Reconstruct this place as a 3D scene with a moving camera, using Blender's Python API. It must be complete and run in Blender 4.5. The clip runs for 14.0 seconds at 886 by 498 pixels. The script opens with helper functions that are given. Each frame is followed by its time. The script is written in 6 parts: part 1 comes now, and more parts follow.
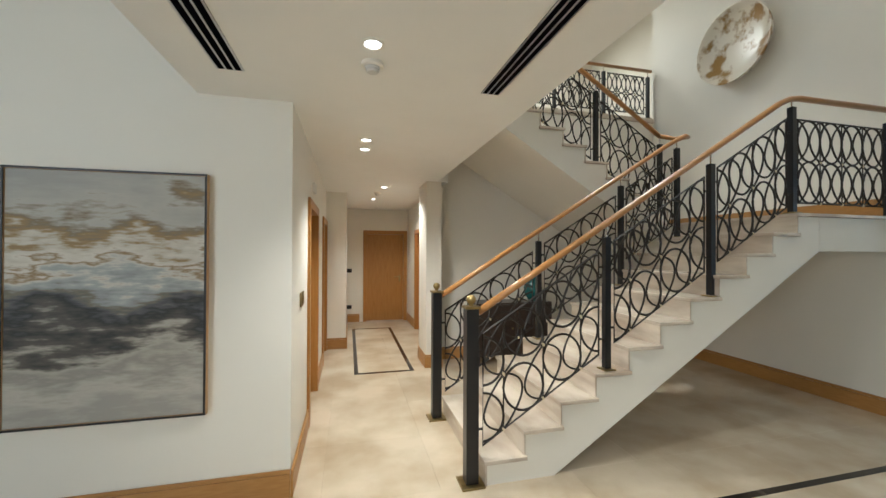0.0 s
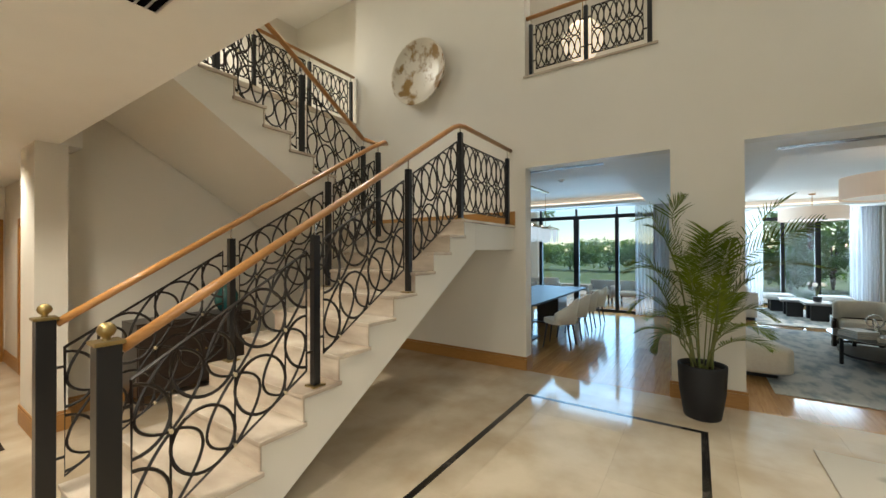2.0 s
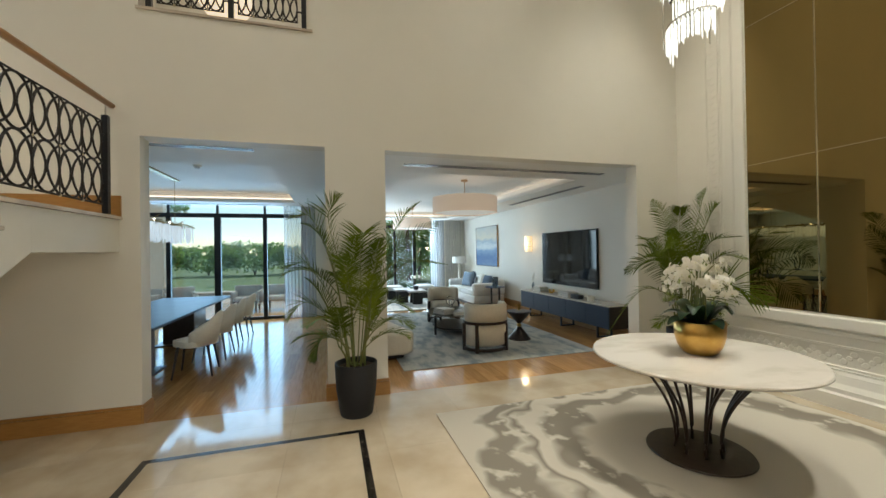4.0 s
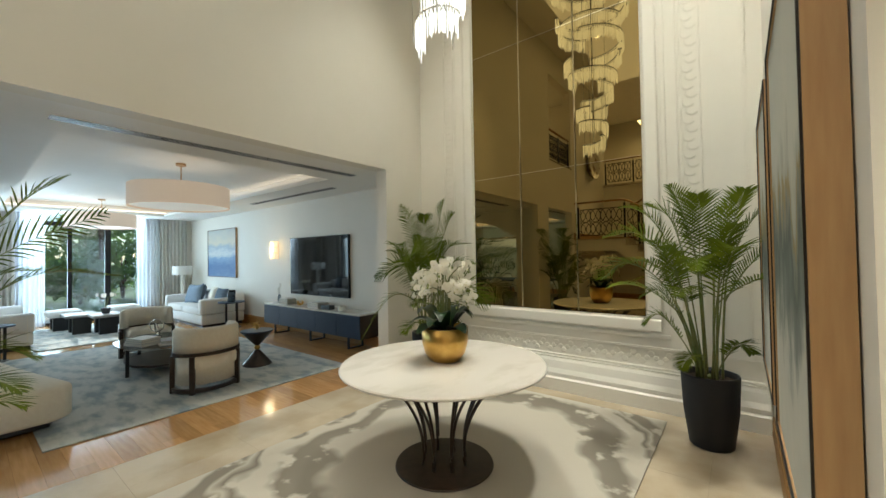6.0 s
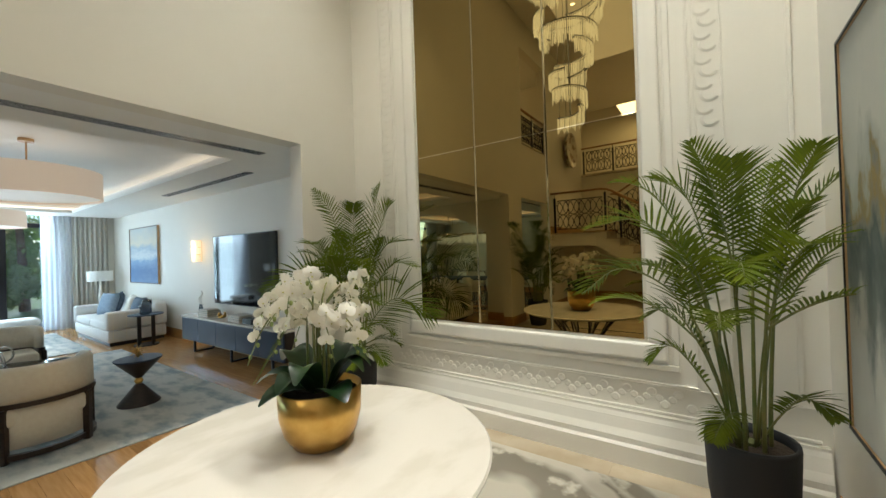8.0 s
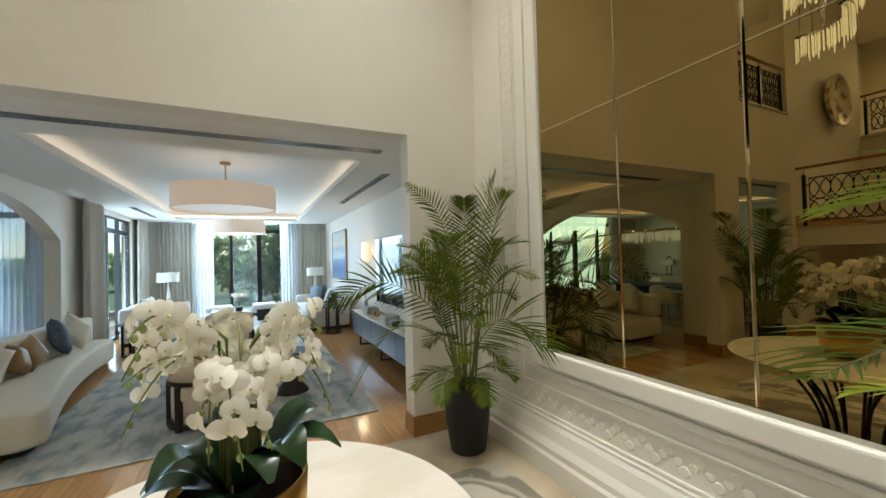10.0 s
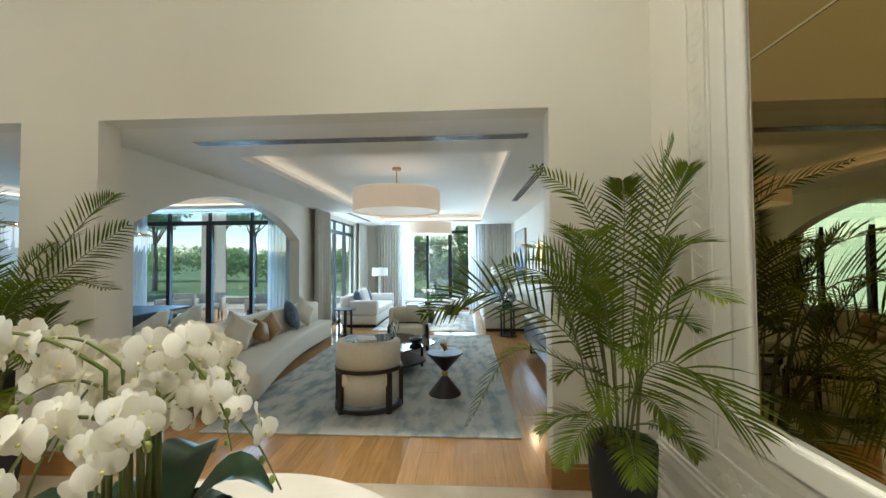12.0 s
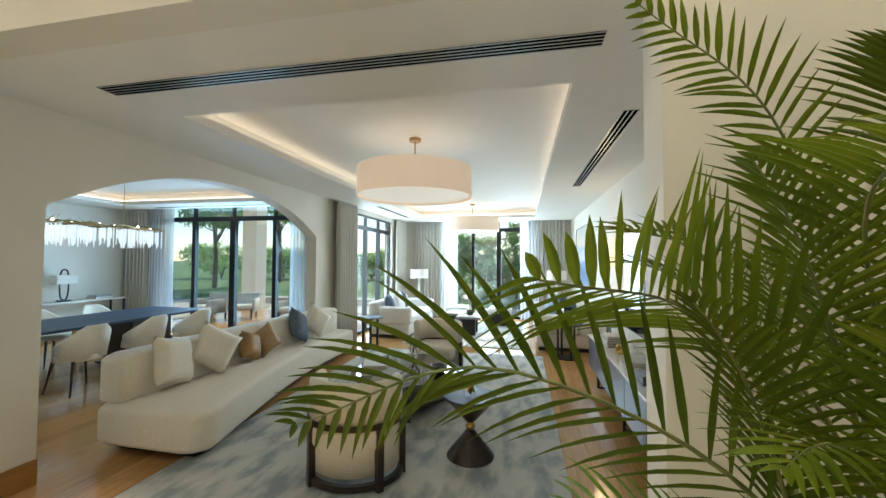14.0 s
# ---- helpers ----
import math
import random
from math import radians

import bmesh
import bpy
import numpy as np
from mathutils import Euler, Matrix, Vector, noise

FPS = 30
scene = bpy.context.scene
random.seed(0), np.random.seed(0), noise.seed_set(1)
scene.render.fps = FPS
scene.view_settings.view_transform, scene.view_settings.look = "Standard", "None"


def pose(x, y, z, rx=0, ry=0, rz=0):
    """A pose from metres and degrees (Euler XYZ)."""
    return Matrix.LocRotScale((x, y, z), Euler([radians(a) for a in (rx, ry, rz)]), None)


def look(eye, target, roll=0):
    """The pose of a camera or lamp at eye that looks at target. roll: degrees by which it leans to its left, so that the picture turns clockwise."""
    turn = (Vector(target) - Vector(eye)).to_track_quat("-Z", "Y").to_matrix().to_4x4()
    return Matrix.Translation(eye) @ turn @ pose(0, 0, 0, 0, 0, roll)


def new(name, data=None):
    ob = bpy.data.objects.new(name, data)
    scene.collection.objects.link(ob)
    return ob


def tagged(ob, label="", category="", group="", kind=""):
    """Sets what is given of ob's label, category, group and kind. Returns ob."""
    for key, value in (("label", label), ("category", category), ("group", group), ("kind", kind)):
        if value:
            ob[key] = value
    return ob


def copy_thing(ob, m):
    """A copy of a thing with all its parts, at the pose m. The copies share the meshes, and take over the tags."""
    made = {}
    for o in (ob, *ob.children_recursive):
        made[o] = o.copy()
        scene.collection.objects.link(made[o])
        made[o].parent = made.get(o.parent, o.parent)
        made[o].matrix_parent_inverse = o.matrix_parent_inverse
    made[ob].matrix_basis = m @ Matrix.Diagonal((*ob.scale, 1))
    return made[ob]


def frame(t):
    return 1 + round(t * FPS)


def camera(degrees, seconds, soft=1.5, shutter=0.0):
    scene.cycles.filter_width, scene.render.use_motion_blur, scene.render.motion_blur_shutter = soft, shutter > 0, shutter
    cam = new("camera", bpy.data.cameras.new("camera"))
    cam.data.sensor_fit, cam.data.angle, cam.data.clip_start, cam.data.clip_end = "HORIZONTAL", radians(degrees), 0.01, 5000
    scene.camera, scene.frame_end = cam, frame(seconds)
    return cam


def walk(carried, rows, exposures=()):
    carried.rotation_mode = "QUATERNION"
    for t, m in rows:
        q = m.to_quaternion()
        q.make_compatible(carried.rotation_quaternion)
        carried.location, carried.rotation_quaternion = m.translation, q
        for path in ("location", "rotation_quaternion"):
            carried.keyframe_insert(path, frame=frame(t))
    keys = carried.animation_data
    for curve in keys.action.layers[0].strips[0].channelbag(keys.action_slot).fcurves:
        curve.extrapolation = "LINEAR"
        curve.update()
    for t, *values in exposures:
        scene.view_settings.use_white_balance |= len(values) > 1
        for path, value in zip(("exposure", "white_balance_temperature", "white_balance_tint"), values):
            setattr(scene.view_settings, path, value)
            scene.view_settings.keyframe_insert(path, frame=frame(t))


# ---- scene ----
cam = camera(98.7, 14.0)
METRES, EYE, TILT, LEAN, TURN = 6.8, 1.6, 0.0, 0.0, -12.8
PATH = [
    (0, (-0.027, 0.036, 1.639), (0.453, 1.977, 1.656), 0.2),
    (0.5, (0.073, 0.189, 1.65), (0.837, 2.037, 1.663), -0.0),
    (1, (0.123, 0.287, 1.64), (1.203, 1.97, 1.656), -0.0),
    (1.5, (0.163, 0.389, 1.646), (1.554, 1.825, 1.662), -0.1),
    (2, (0.243, 0.437, 1.648), (1.907, 1.547, 1.659), -0.2),
    (2.5, (0.392, 0.503, 1.641), (2.263, 1.209, 1.655), -0.3),
    (3, (0.546, 0.522, 1.643), (2.525, 0.815, 1.654), -0.6),
    (3.5, (0.721, 0.597, 1.633), (2.716, 0.465, 1.646), -0.7),
    (4, (0.871, 0.629, 1.623), (2.789, 0.064, 1.634), -0.9),
    (4.2, (0.93, 0.621, 1.626), (2.792, -0.11, 1.633), -1.0),
    (6.3, (1.466, -0.018, 1.576), (2.642, -1.636, 1.604), -1.2),
    (6.5, (1.515, -0.138, 1.585), (2.668, -1.772, 1.604), -1.4),
    (7, (1.67, -0.435, 1.596), (2.782, -2.098, 1.622), -1.3),
    (7.2, (1.718, -0.567, 1.601), (2.819, -2.237, 1.626), -1.4),
    (9.3, (1.796, -1.863, 1.656), (3.316, -3.162, 1.663), -2.1),
    (9.5, (1.86, -1.955, 1.669), (3.466, -3.147, 1.69), -1.7),
    (10, (1.952, -2.209, 1.654), (3.739, -3.106, 1.69), -1.6),
    (10.5, (1.939, -2.381, 1.666), (3.846, -2.98, 1.715), -1.1),
    (11, (1.979, -2.623, 1.674), (3.959, -2.902, 1.725), -0.8),
    (11.5, (2.128, -2.764, 1.661), (4.126, -2.813, 1.716), -0.5),
    (12, (2.396, -2.89, 1.667), (4.392, -2.775, 1.72), -0.4),
    (12.5, (2.728, -3.008, 1.658), (4.713, -2.775, 1.711), -0.3),
    (13, (3.068, -3.053, 1.657), (5.043, -2.738, 1.711), -0.2),
    (13.5, (3.482, -3.062, 1.665), (5.447, -2.69, 1.725), 0.0),
    (14, (3.868, -3.063, 1.659), (5.825, -2.655, 1.72), 0.3),
]
walk(cam, [(t, look(eye, target, roll)) for t, eye, target, roll in PATH], [(0.0, 0.38, 5300, 3), (1.5, 0.3, 5950, 5), (3.0, 0.24, 6200, 5), (6.5, 0.4, 6000, 2), (9.5, 0.46, 5950, 5), (12.5, 0.6, 6000, 2), (14.0, 0.8, 6400, 4)])



# ---- world and sun ----
SUN_EL, SUN_AZ = 38.0, 96.0
world = bpy.data.worlds.new("world")
scene.world = world
world.use_nodes = True
wn = world.node_tree.nodes
sky = wn.new("ShaderNodeTexSky")
sky.sky_type, sky.sun_disc = "NISHITA", False
sky.sun_elevation, sky.sun_rotation = radians(SUN_EL), radians(SUN_AZ)
wn["Background"].inputs[1].default_value = 0.11
sky.dust_density, sky.ozone_density = 0.2, 3.0
world.node_tree.links.new(sky.outputs[0], wn["Background"].inputs[0])


def lamp(name, kind, energy, m, colour=(1, 1, 1)):
    data = bpy.data.lights.new(name, kind)
    data.energy, data.color = energy, colour
    ob = new(name, data)
    ob.matrix_world = m
    return ob


sun_dir = Vector((math.sin(radians(SUN_AZ)) * math.cos(radians(SUN_EL)), math.cos(radians(SUN_AZ)) * math.cos(radians(SUN_EL)), math.sin(radians(SUN_EL))))
sun = lamp("sun", "SUN", 3.2, look(sun_dir * 30, (0, 0, 0)), (1.0, 0.95, 0.88))
sun.data.angle = radians(0.5)


def area(name, x, y, z, sx, sy, energy, colour, aim=None):
    ob = lamp(name, "AREA", energy, pose(x, y, z) if aim is None else look((x, y, z), aim), colour)
    ob.data.shape, ob.data.size, ob.data.size_y = "RECTANGLE", sx, sy
    return ob


WARM = (1.0, 0.9, 0.76)
SKYBLUE = (0.68, 0.84, 1.0)
WE, WT = 5.24, 0.2          # east wall of the hall and its thickness
CE, HI = 2.79, 7.0          # ceiling of the living rooms; top of the high hall

# added overhead fill for the high hall; no fitting stands here
area("cove_lamp_high_hall", 3.2, 1.2, 6.9, 2.6, 5.6, 31, WARM)
area("window_lamp_dining", 11.36, 3.25, 1.6, 2.8, 2.9, 100, (0.4, 0.68, 1.0), aim=(6, 3.3, 0.4))
area("window_lamp_living", 15.14, -2.0, 1.6, 2.4, 2.9, 150, SKYBLUE, aim=(8, -2.0, 0.2))
area("window_lamp_side", 12.6, 0.64, 1.4, 2.2, 2.5, 80, SKYBLUE, aim=(12.6, -5, 1.2))
# added fill from the unseen entry side, no known source
area("entry_lamp", -3.85, -1.2, 1.9, 3.0, 2.6, 120, (1.0, 0.97, 0.92), aim=(4.0, 3.2, 1.2))
# added fill over the gallery to lift the stairwell, no fitting
area("gallery_lamp", 3.0, 7.2, 6.4, 2.5, 1.2, 80, WARM)
LIGHTS = [(0.08, 1.9), (0.12, 3.52), (0.12, 3.84), (0.5, 6.0), (0.42, 7.4), (0.08, -0.2)]
for lx, ly in LIGHTS:
    d = lamp("downlight_lamp", "SPOT", 84, look((lx, ly, 2.62), (lx + 0.75, ly + 0.2, 0)), (1.0, 0.87, 0.72))
    d.data.spot_size, d.data.spot_blend, d.data.shadow_soft_size = radians(125), 0.7, 0.05


HIGH_SPOTS = [(2.3, -1.2, 140), (4.0, -1.2, 110), (2.5, 1.2, 80), (4.1, 1.2, 60), (3.2, 3.9, 560), (1.9, -3.1, 680), (4.0, -3.1, 440)]
for lx, ly, le in HIGH_SPOTS:
    d = lamp("high_downlight_lamp", "SPOT", le, pose(lx, ly, 6.95), (1.0, 0.92, 0.8))
    d.data.spot_size, d.data.spot_blend, d.data.shadow_soft_size = radians(70), 0.9, 0.2


# ---- materials ----
def mat(name, colour, rough=0.5, metal=0.0, colour2=None, scale=4.0, bump=0.0, bump_scale=60.0, stretch=(1, 1, 1), coat=0.0, detail=6.0, ramp=(0.3, 0.7), vary=0.0, rough_vary=0.0):
    m = bpy.data.materials.new(name)
    m.use_nodes = True
    n, l = m.node_tree.nodes, m.node_tree.links
    b = n["Principled BSDF"]
    b.inputs["Base Color"].default_value = (*colour, 1)
    b.inputs["Roughness"].default_value = rough
    b.inputs["Metallic"].default_value = metal
    b.inputs["Coat Weight"].default_value = coat
    if not (colour2 or bump or vary):
        return m
    g = n.new("ShaderNodeNewGeometry")
    mp = n.new("ShaderNodeMapping")
    mp.inputs["Scale"].default_value = stretch
    l.new(g.outputs["Position"], mp.inputs[0])
    out = None
    if colour2:
        t = n.new("ShaderNodeTexNoise")
        t.inputs["Scale"].default_value, t.inputs["Detail"].default_value = scale, detail
        r = n.new("ShaderNodeValToRGB")
        r.color_ramp.elements[0].position, r.color_ramp.elements[1].position = ramp
        r.color_ramp.elements[0].color, r.color_ramp.elements[1].color = (*colour, 1), (*colour2, 1)
        l.new(mp.outputs[0], t.inputs[0])
        l.new(t.outputs[0], r.inputs[0])
        out = r.outputs[0]
        if rough_vary:
            mr = n.new("ShaderNodeMapRange")
            mr.inputs["To Min"].default_value, mr.inputs["To Max"].default_value = rough - rough_vary, rough + rough_vary
            l.new(t.outputs[0], mr.inputs[0])
            l.new(mr.outputs[0], b.inputs["Roughness"])
    if vary:
        oi = n.new("ShaderNodeObjectInfo")
        mr = n.new("ShaderNodeMapRange")
        mr.inputs["To Min"].default_value, mr.inputs["To Max"].default_value = 1 - vary, 1 + vary
        hs = n.new("ShaderNodeHueSaturation")
        l.new(oi.outputs["Random"], mr.inputs[0])
        l.new(mr.outputs[0], hs.inputs["Value"])
        if out:
            l.new(out, hs.inputs["Color"])
        else:
            hs.inputs["Color"].default_value = (*colour, 1)
        out = hs.outputs[0]
    if out:
        l.new(out, b.inputs["Base Color"])
    if bump:
        t = n.new("ShaderNodeTexNoise")
        t.inputs["Scale"].default_value, t.inputs["Detail"].default_value = bump_scale, 4
        u = n.new("ShaderNodeBump")
        u.inputs["Strength"].default_value, u.inputs["Distance"].default_value = bump, 0.01
        l.new(mp.outputs[0], t.inputs[0])
        l.new(t.outputs[0], u.inputs["Height"])
        l.new(u.outputs[0], b.inputs["Normal"])
    return m


def leafy_light(m, colour, share):
    """Lets daylight through a leaf."""
    n, l = m.node_tree.nodes, m.node_tree.links
    t, x = n.new("ShaderNodeBsdfTranslucent"), n.new("ShaderNodeMixShader")
    t.inputs[0].default_value, x.inputs[0].default_value = (*colour, 1), share
    l.new(n["Principled BSDF"].outputs[0], x.inputs[1])
    l.new(t.outputs[0], x.inputs[2])
    l.new(x.outputs[0], n["Material Output"].inputs[0])


def glow(name, colour, strength, base=None, rough=0.6):
    m = mat(name, base or colour, rough)
    b = m.node_tree.nodes["Principled BSDF"]
    b.inputs["Emission Color"].default_value = (*colour, 1)
    b.inputs["Emission Strength"].default_value = strength
    return m


def glass(name, colour=(1, 1, 1), rough=0.0, clear=0.0):
    """Glass; clear mixes in plain transparency for thin panes."""
    m = bpy.data.materials.new(name)
    m.use_nodes = True
    n, l = m.node_tree.nodes, m.node_tree.links
    b = n["Principled BSDF"]
    b.inputs["Base Color"].default_value = (*colour, 1)
    b.inputs["Roughness"].default_value = rough
    b.inputs["Transmission Weight"].default_value = 1.0
    if clear:
        t, x = n.new("ShaderNodeBsdfTransparent"), n.new("ShaderNodeMixShader")
        t.inputs[0].default_value = (*colour, 1)
        gl = n.new("ShaderNodeBsdfGlossy")
        gl.inputs["Roughness"].default_value = rough
        x.inputs[0].default_value = 1 - clear
        l.new(t.outputs[0], x.inputs[1])
        l.new(gl.outputs[0], x.inputs[2])
        l.new(x.outputs[0], n["Material Output"].inputs[0])
    return m


def sheer(name, colour, open_share):
    m = bpy.data.materials.new(name)
    m.use_nodes = True
    n, l = m.node_tree.nodes, m.node_tree.links
    d, tl, t, a, x = n.new("ShaderNodeBsdfDiffuse"), n.new("ShaderNodeBsdfTranslucent"), n.new("ShaderNodeBsdfTransparent"), n.new("ShaderNodeMixShader"), n.new("ShaderNodeMixShader")
    d.inputs[0].default_value = tl.inputs[0].default_value = (*colour, 1)
    a.inputs[0].default_value, x.inputs[0].default_value = 0.6, open_share
    l.new(d.outputs[0], a.inputs[1])
    l.new(tl.outputs[0], a.inputs[2])
    l.new(a.outputs[0], x.inputs[1])
    l.new(t.outputs[0], x.inputs[2])
    l.new(x.outputs[0], n["Material Output"].inputs[0])
    return m


def canvas(name, axis, z0, z1, stops, seed, warp=0.12, strokes=(1, 1, 1)):
    """An abstract painting: colour bands by height, broken by brushy noise."""
    m = bpy.data.materials.new(name)
    m.use_nodes = True
    n, l = m.node_tree.nodes, m.node_tree.links
    b = n["Principled BSDF"]
    b.inputs["Roughness"].default_value = 0.65
    g = n.new("ShaderNodeNewGeometry")
    sep = n.new("ShaderNodeSeparateXYZ")
    l.new(g.outputs["Position"], sep.inputs[0])
    mr = n.new("ShaderNodeMapRange")
    mr.inputs["From Min"].default_value, mr.inputs["From Max"].default_value = z0, z1
    l.new(sep.outputs[2], mr.inputs[0])
    value = mr.outputs[0]
    for sc, amp, st in ((2.6, warp * 2.2, (1, 1, 1.6)), (7.0, warp * 0.9, (0.5, 0.5, 3.0)), (26.0, warp * 0.5, (0.6, 0.6, 2.4))):
        mp, t, s, a = n.new("ShaderNodeMapping"), n.new("ShaderNodeTexNoise"), n.new("ShaderNodeMath"), n.new("ShaderNodeMath")
        mp.inputs["Location"].default_value = (seed, seed * 0.7, seed * 1.3)
        mp.inputs["Scale"].default_value = [a * c for a, c in zip(st, strokes)]
        t.inputs["Scale"].default_value, t.inputs["Detail"].default_value = sc, 2.5
        s.operation, s.inputs[1].default_value = "SUBTRACT", 0.5
        a.operation, a.inputs[1].default_value = "MULTIPLY_ADD", amp * 2
        l.new(g.outputs["Position"], mp.inputs[0])
        l.new(mp.outputs[0], t.inputs[0])
        l.new(t.outputs[0], s.inputs[0])
        l.new(s.outputs[0], a.inputs[0])
        l.new(value, a.inputs[2])
        value = a.outputs[0]
    r = n.new("ShaderNodeValToRGB")
    els = r.color_ramp.elements
    els[0].position, els[0].color = stops[0][0], (*stops[0][1], 1)
    els[1].position, els[1].color = stops[-1][0], (*stops[-1][1], 1)
    for p, c in stops[1:-1]:
        e = els.new(p)
        e.color = (*c, 1)
    l.new(value, r.inputs[0])
    l.new(r.outputs[0], b.inputs["Base Color"])
    return m


M_WALL = mat("wall_paint", (0.74, 0.7, 0.61), 0.6, colour2=(0.76, 0.72, 0.63), scale=2, bump=0.04, bump_scale=120)
M_CEIL = mat("ceiling_paint", (0.8, 0.78, 0.73), 0.7, colour2=(0.82, 0.8, 0.75))
M_WHITE = mat("white_eggshell", (0.8, 0.76, 0.67), 0.45, colour2=(0.82, 0.78, 0.69), scale=5)
M_MARBLE = mat("beige_marble", (0.43, 0.34, 0.225), 0.065, colour2=(0.58, 0.49, 0.36), scale=1.7, detail=12, ramp=(0.34, 0.62), vary=0.05, rough_vary=0.04)
M_STEP = mat("step_marble", (0.42, 0.34, 0.26), 0.22, colour2=(0.62, 0.54, 0.43), scale=3, detail=12, ramp=(0.35, 0.6), stretch=(1, 0.5, 2), vary=0.04)
M_TABLETOP = mat("white_marble", (0.62, 0.57, 0.49), 0.12, colour2=(0.69, 0.64, 0.57), scale=3.5, detail=14, ramp=(0.36, 0.5), stretch=(1.6, 0.7, 1))
M_BLACKSTONE = mat("black_marble", (0.014, 0.012, 0.01), 0.12, colour2=(0.1, 0.08, 0.06), scale=9, ramp=(0.55, 0.8), detail=12)
M_OAK = mat("oak_orange", (0.33, 0.145, 0.026), 0.42, colour2=(0.4, 0.19, 0.045), scale=9, stretch=(5, 5, 0.4), bump=0.05)
M_BASE = mat("skirting_oak", (0.34, 0.165, 0.042), 0.42, colour2=(0.41, 0.21, 0.06), scale=9, stretch=(1, 1, 8))
M_RAIL = mat("handrail_oak", (0.32, 0.145, 0.038), 0.28, colour2=(0.4, 0.2, 0.065), scale=14, stretch=(1, 6, 6))
M_PALEOAK = mat("pale_oak", (0.46, 0.27, 0.12), 0.45, colour2=(0.54, 0.34, 0.16), scale=8, stretch=(6, 6, 0.6))
M_PARQ = mat("parquet", (0.38, 0.2, 0.07), 0.13, colour2=(0.5, 0.28, 0.11), scale=4, stretch=(0.8, 9, 1), detail=9, vary=0.16, rough_vary=0.05)
M_IRON = mat("black_iron", (0.016, 0.011, 0.007), 0.45, 0.3, bump=0.06, bump_scale=90)
M_POST = mat("black_post", (0.008, 0.008, 0.009), 0.3, bump=0.03, bump_scale=90)
M_BRASS = mat("aged_brass", (0.26, 0.19, 0.075), 0.38, 1.0, colour2=(0.36, 0.27, 0.12), scale=20)
M_PALEBRASS = mat("pale_brass_rosette", (0.55, 0.46, 0.3), 0.4, 0.6)
M_GOLD = mat("gold_pot_leaf", (0.5, 0.3, 0.07), 0.3, 1.0, colour2=(0.62, 0.4, 0.12), scale=14, bump=0.1, bump_scale=40)
M_FRAMEALU = mat("window_black", (0.012, 0.013, 0.014), 0.35, 0.3)
M_DARKFRAME = mat("dark_frame", (0.012, 0.008, 0.006), 0.4)
M_GRASS = mat("grass", (0.06, 0.13, 0.025), 0.9, colour2=(0.1, 0.2, 0.04), scale=0.8, bump=0.6, bump_scale=30)
M_PAVING = mat("terrace_stone", (0.4, 0.36, 0.3), 0.7, colour2=(0.48, 0.44, 0.37), scale=3, bump=0.1)
M_HEDGE = mat("hedge_leaf", (0.12, 0.22, 0.1), 0.6, colour2=(0.24, 0.38, 0.17), scale=1.3)
leafy_light(M_HEDGE, (0.3, 0.5, 0.12), 0.5)
M_BARK = mat("bark", (0.09, 0.06, 0.04), 0.9, colour2=(0.14, 0.1, 0.07), scale=12, bump=0.6)
M_MIRROR = mat("bronze_mirror", (0.28, 0.205, 0.08), 0.0, 1.0)
M_MIRROREDGE = mat("mirror_bevel", (0.5, 0.42, 0.26), 0.06, 1.0)
M_TV = mat("tv_screen", (0.004, 0.004, 0.005), 0.05)
M_BLACK = mat("black_plastic", (0.01, 0.01, 0.011), 0.4)
M_CREAM = mat("cream_fabric", (0.78, 0.72, 0.61), 0.85, colour2=(0.83, 0.78, 0.67), scale=30, bump=0.3, bump_scale=260)
M_WHITEFAB = mat("white_fabric", (0.74, 0.72, 0.68), 0.85, colour2=(0.74, 0.72, 0.68), scale=30, bump=0.3, bump_scale=260)
M_BLUEFAB = mat("slate_blue_fabric", (0.07, 0.1, 0.14), 0.9, colour2=(0.14, 0.18, 0.23), scale=24, bump=0.3, bump_scale=260)
M_PALEBLUE = mat("pale_blue_fabric", (0.22, 0.29, 0.38), 0.9, colour2=(0.3, 0.37, 0.45), scale=24, bump=0.3, bump_scale=260)
M_TAN = mat("tan_leather", (0.3, 0.17, 0.06), 0.5, colour2=(0.38, 0.23, 0.09), scale=12, bump=0.2)
M_NAVY = mat("navy_lacquer", (0.018, 0.032, 0.062), 0.3, colour2=(0.024, 0.04, 0.075), scale=5)
M_WALNUT = mat("dark_walnut", (0.02, 0.012, 0.008), 0.32, colour2=(0.045, 0.026, 0.017), scale=8, stretch=(2, 2, 9))
M_BLUETOP = mat("lacquered_table_top", (0.04, 0.06, 0.1), 0.45, colour2=(0.06, 0.08, 0.12), scale=3)
M_BLUETOP.node_tree.nodes["Principled BSDF"].inputs["Specular IOR Level"].default_value = 0.2
M_POT = mat("charcoal_pot", (0.008, 0.0085, 0.011), 0.6, bump=0.15, bump_scale=160)
M_SOIL = mat("soil", (0.03, 0.02, 0.012), 1.0, colour2=(0.06, 0.04, 0.025), scale=40, bump=1.0, bump_scale=80)
M_LEAF = mat("palm_leaf", (0.03, 0.06, 0.003), 0.5, colour2=(0.135, 0.165, 0.009), scale=5, vary=0.4)
M_LEAF.node_tree.nodes["Principled BSDF"].inputs["Specular IOR Level"].default_value = 0.16
leafy_light(M_LEAF, (0.22, 0.28, 0.02), 0.2)
M_STEM = mat("palm_stem", (0.1, 0.15, 0.03), 0.5, colour2=(0.22, 0.2, 0.06), scale=9)
M_ORLEAF = mat("orchid_leaf", (0.006, 0.022, 0.006), 0.3, colour2=(0.014, 0.04, 0.01), scale=9)
M_BUD = mat("orchid_bud", (0.25, 0.3, 0.08), 0.5)
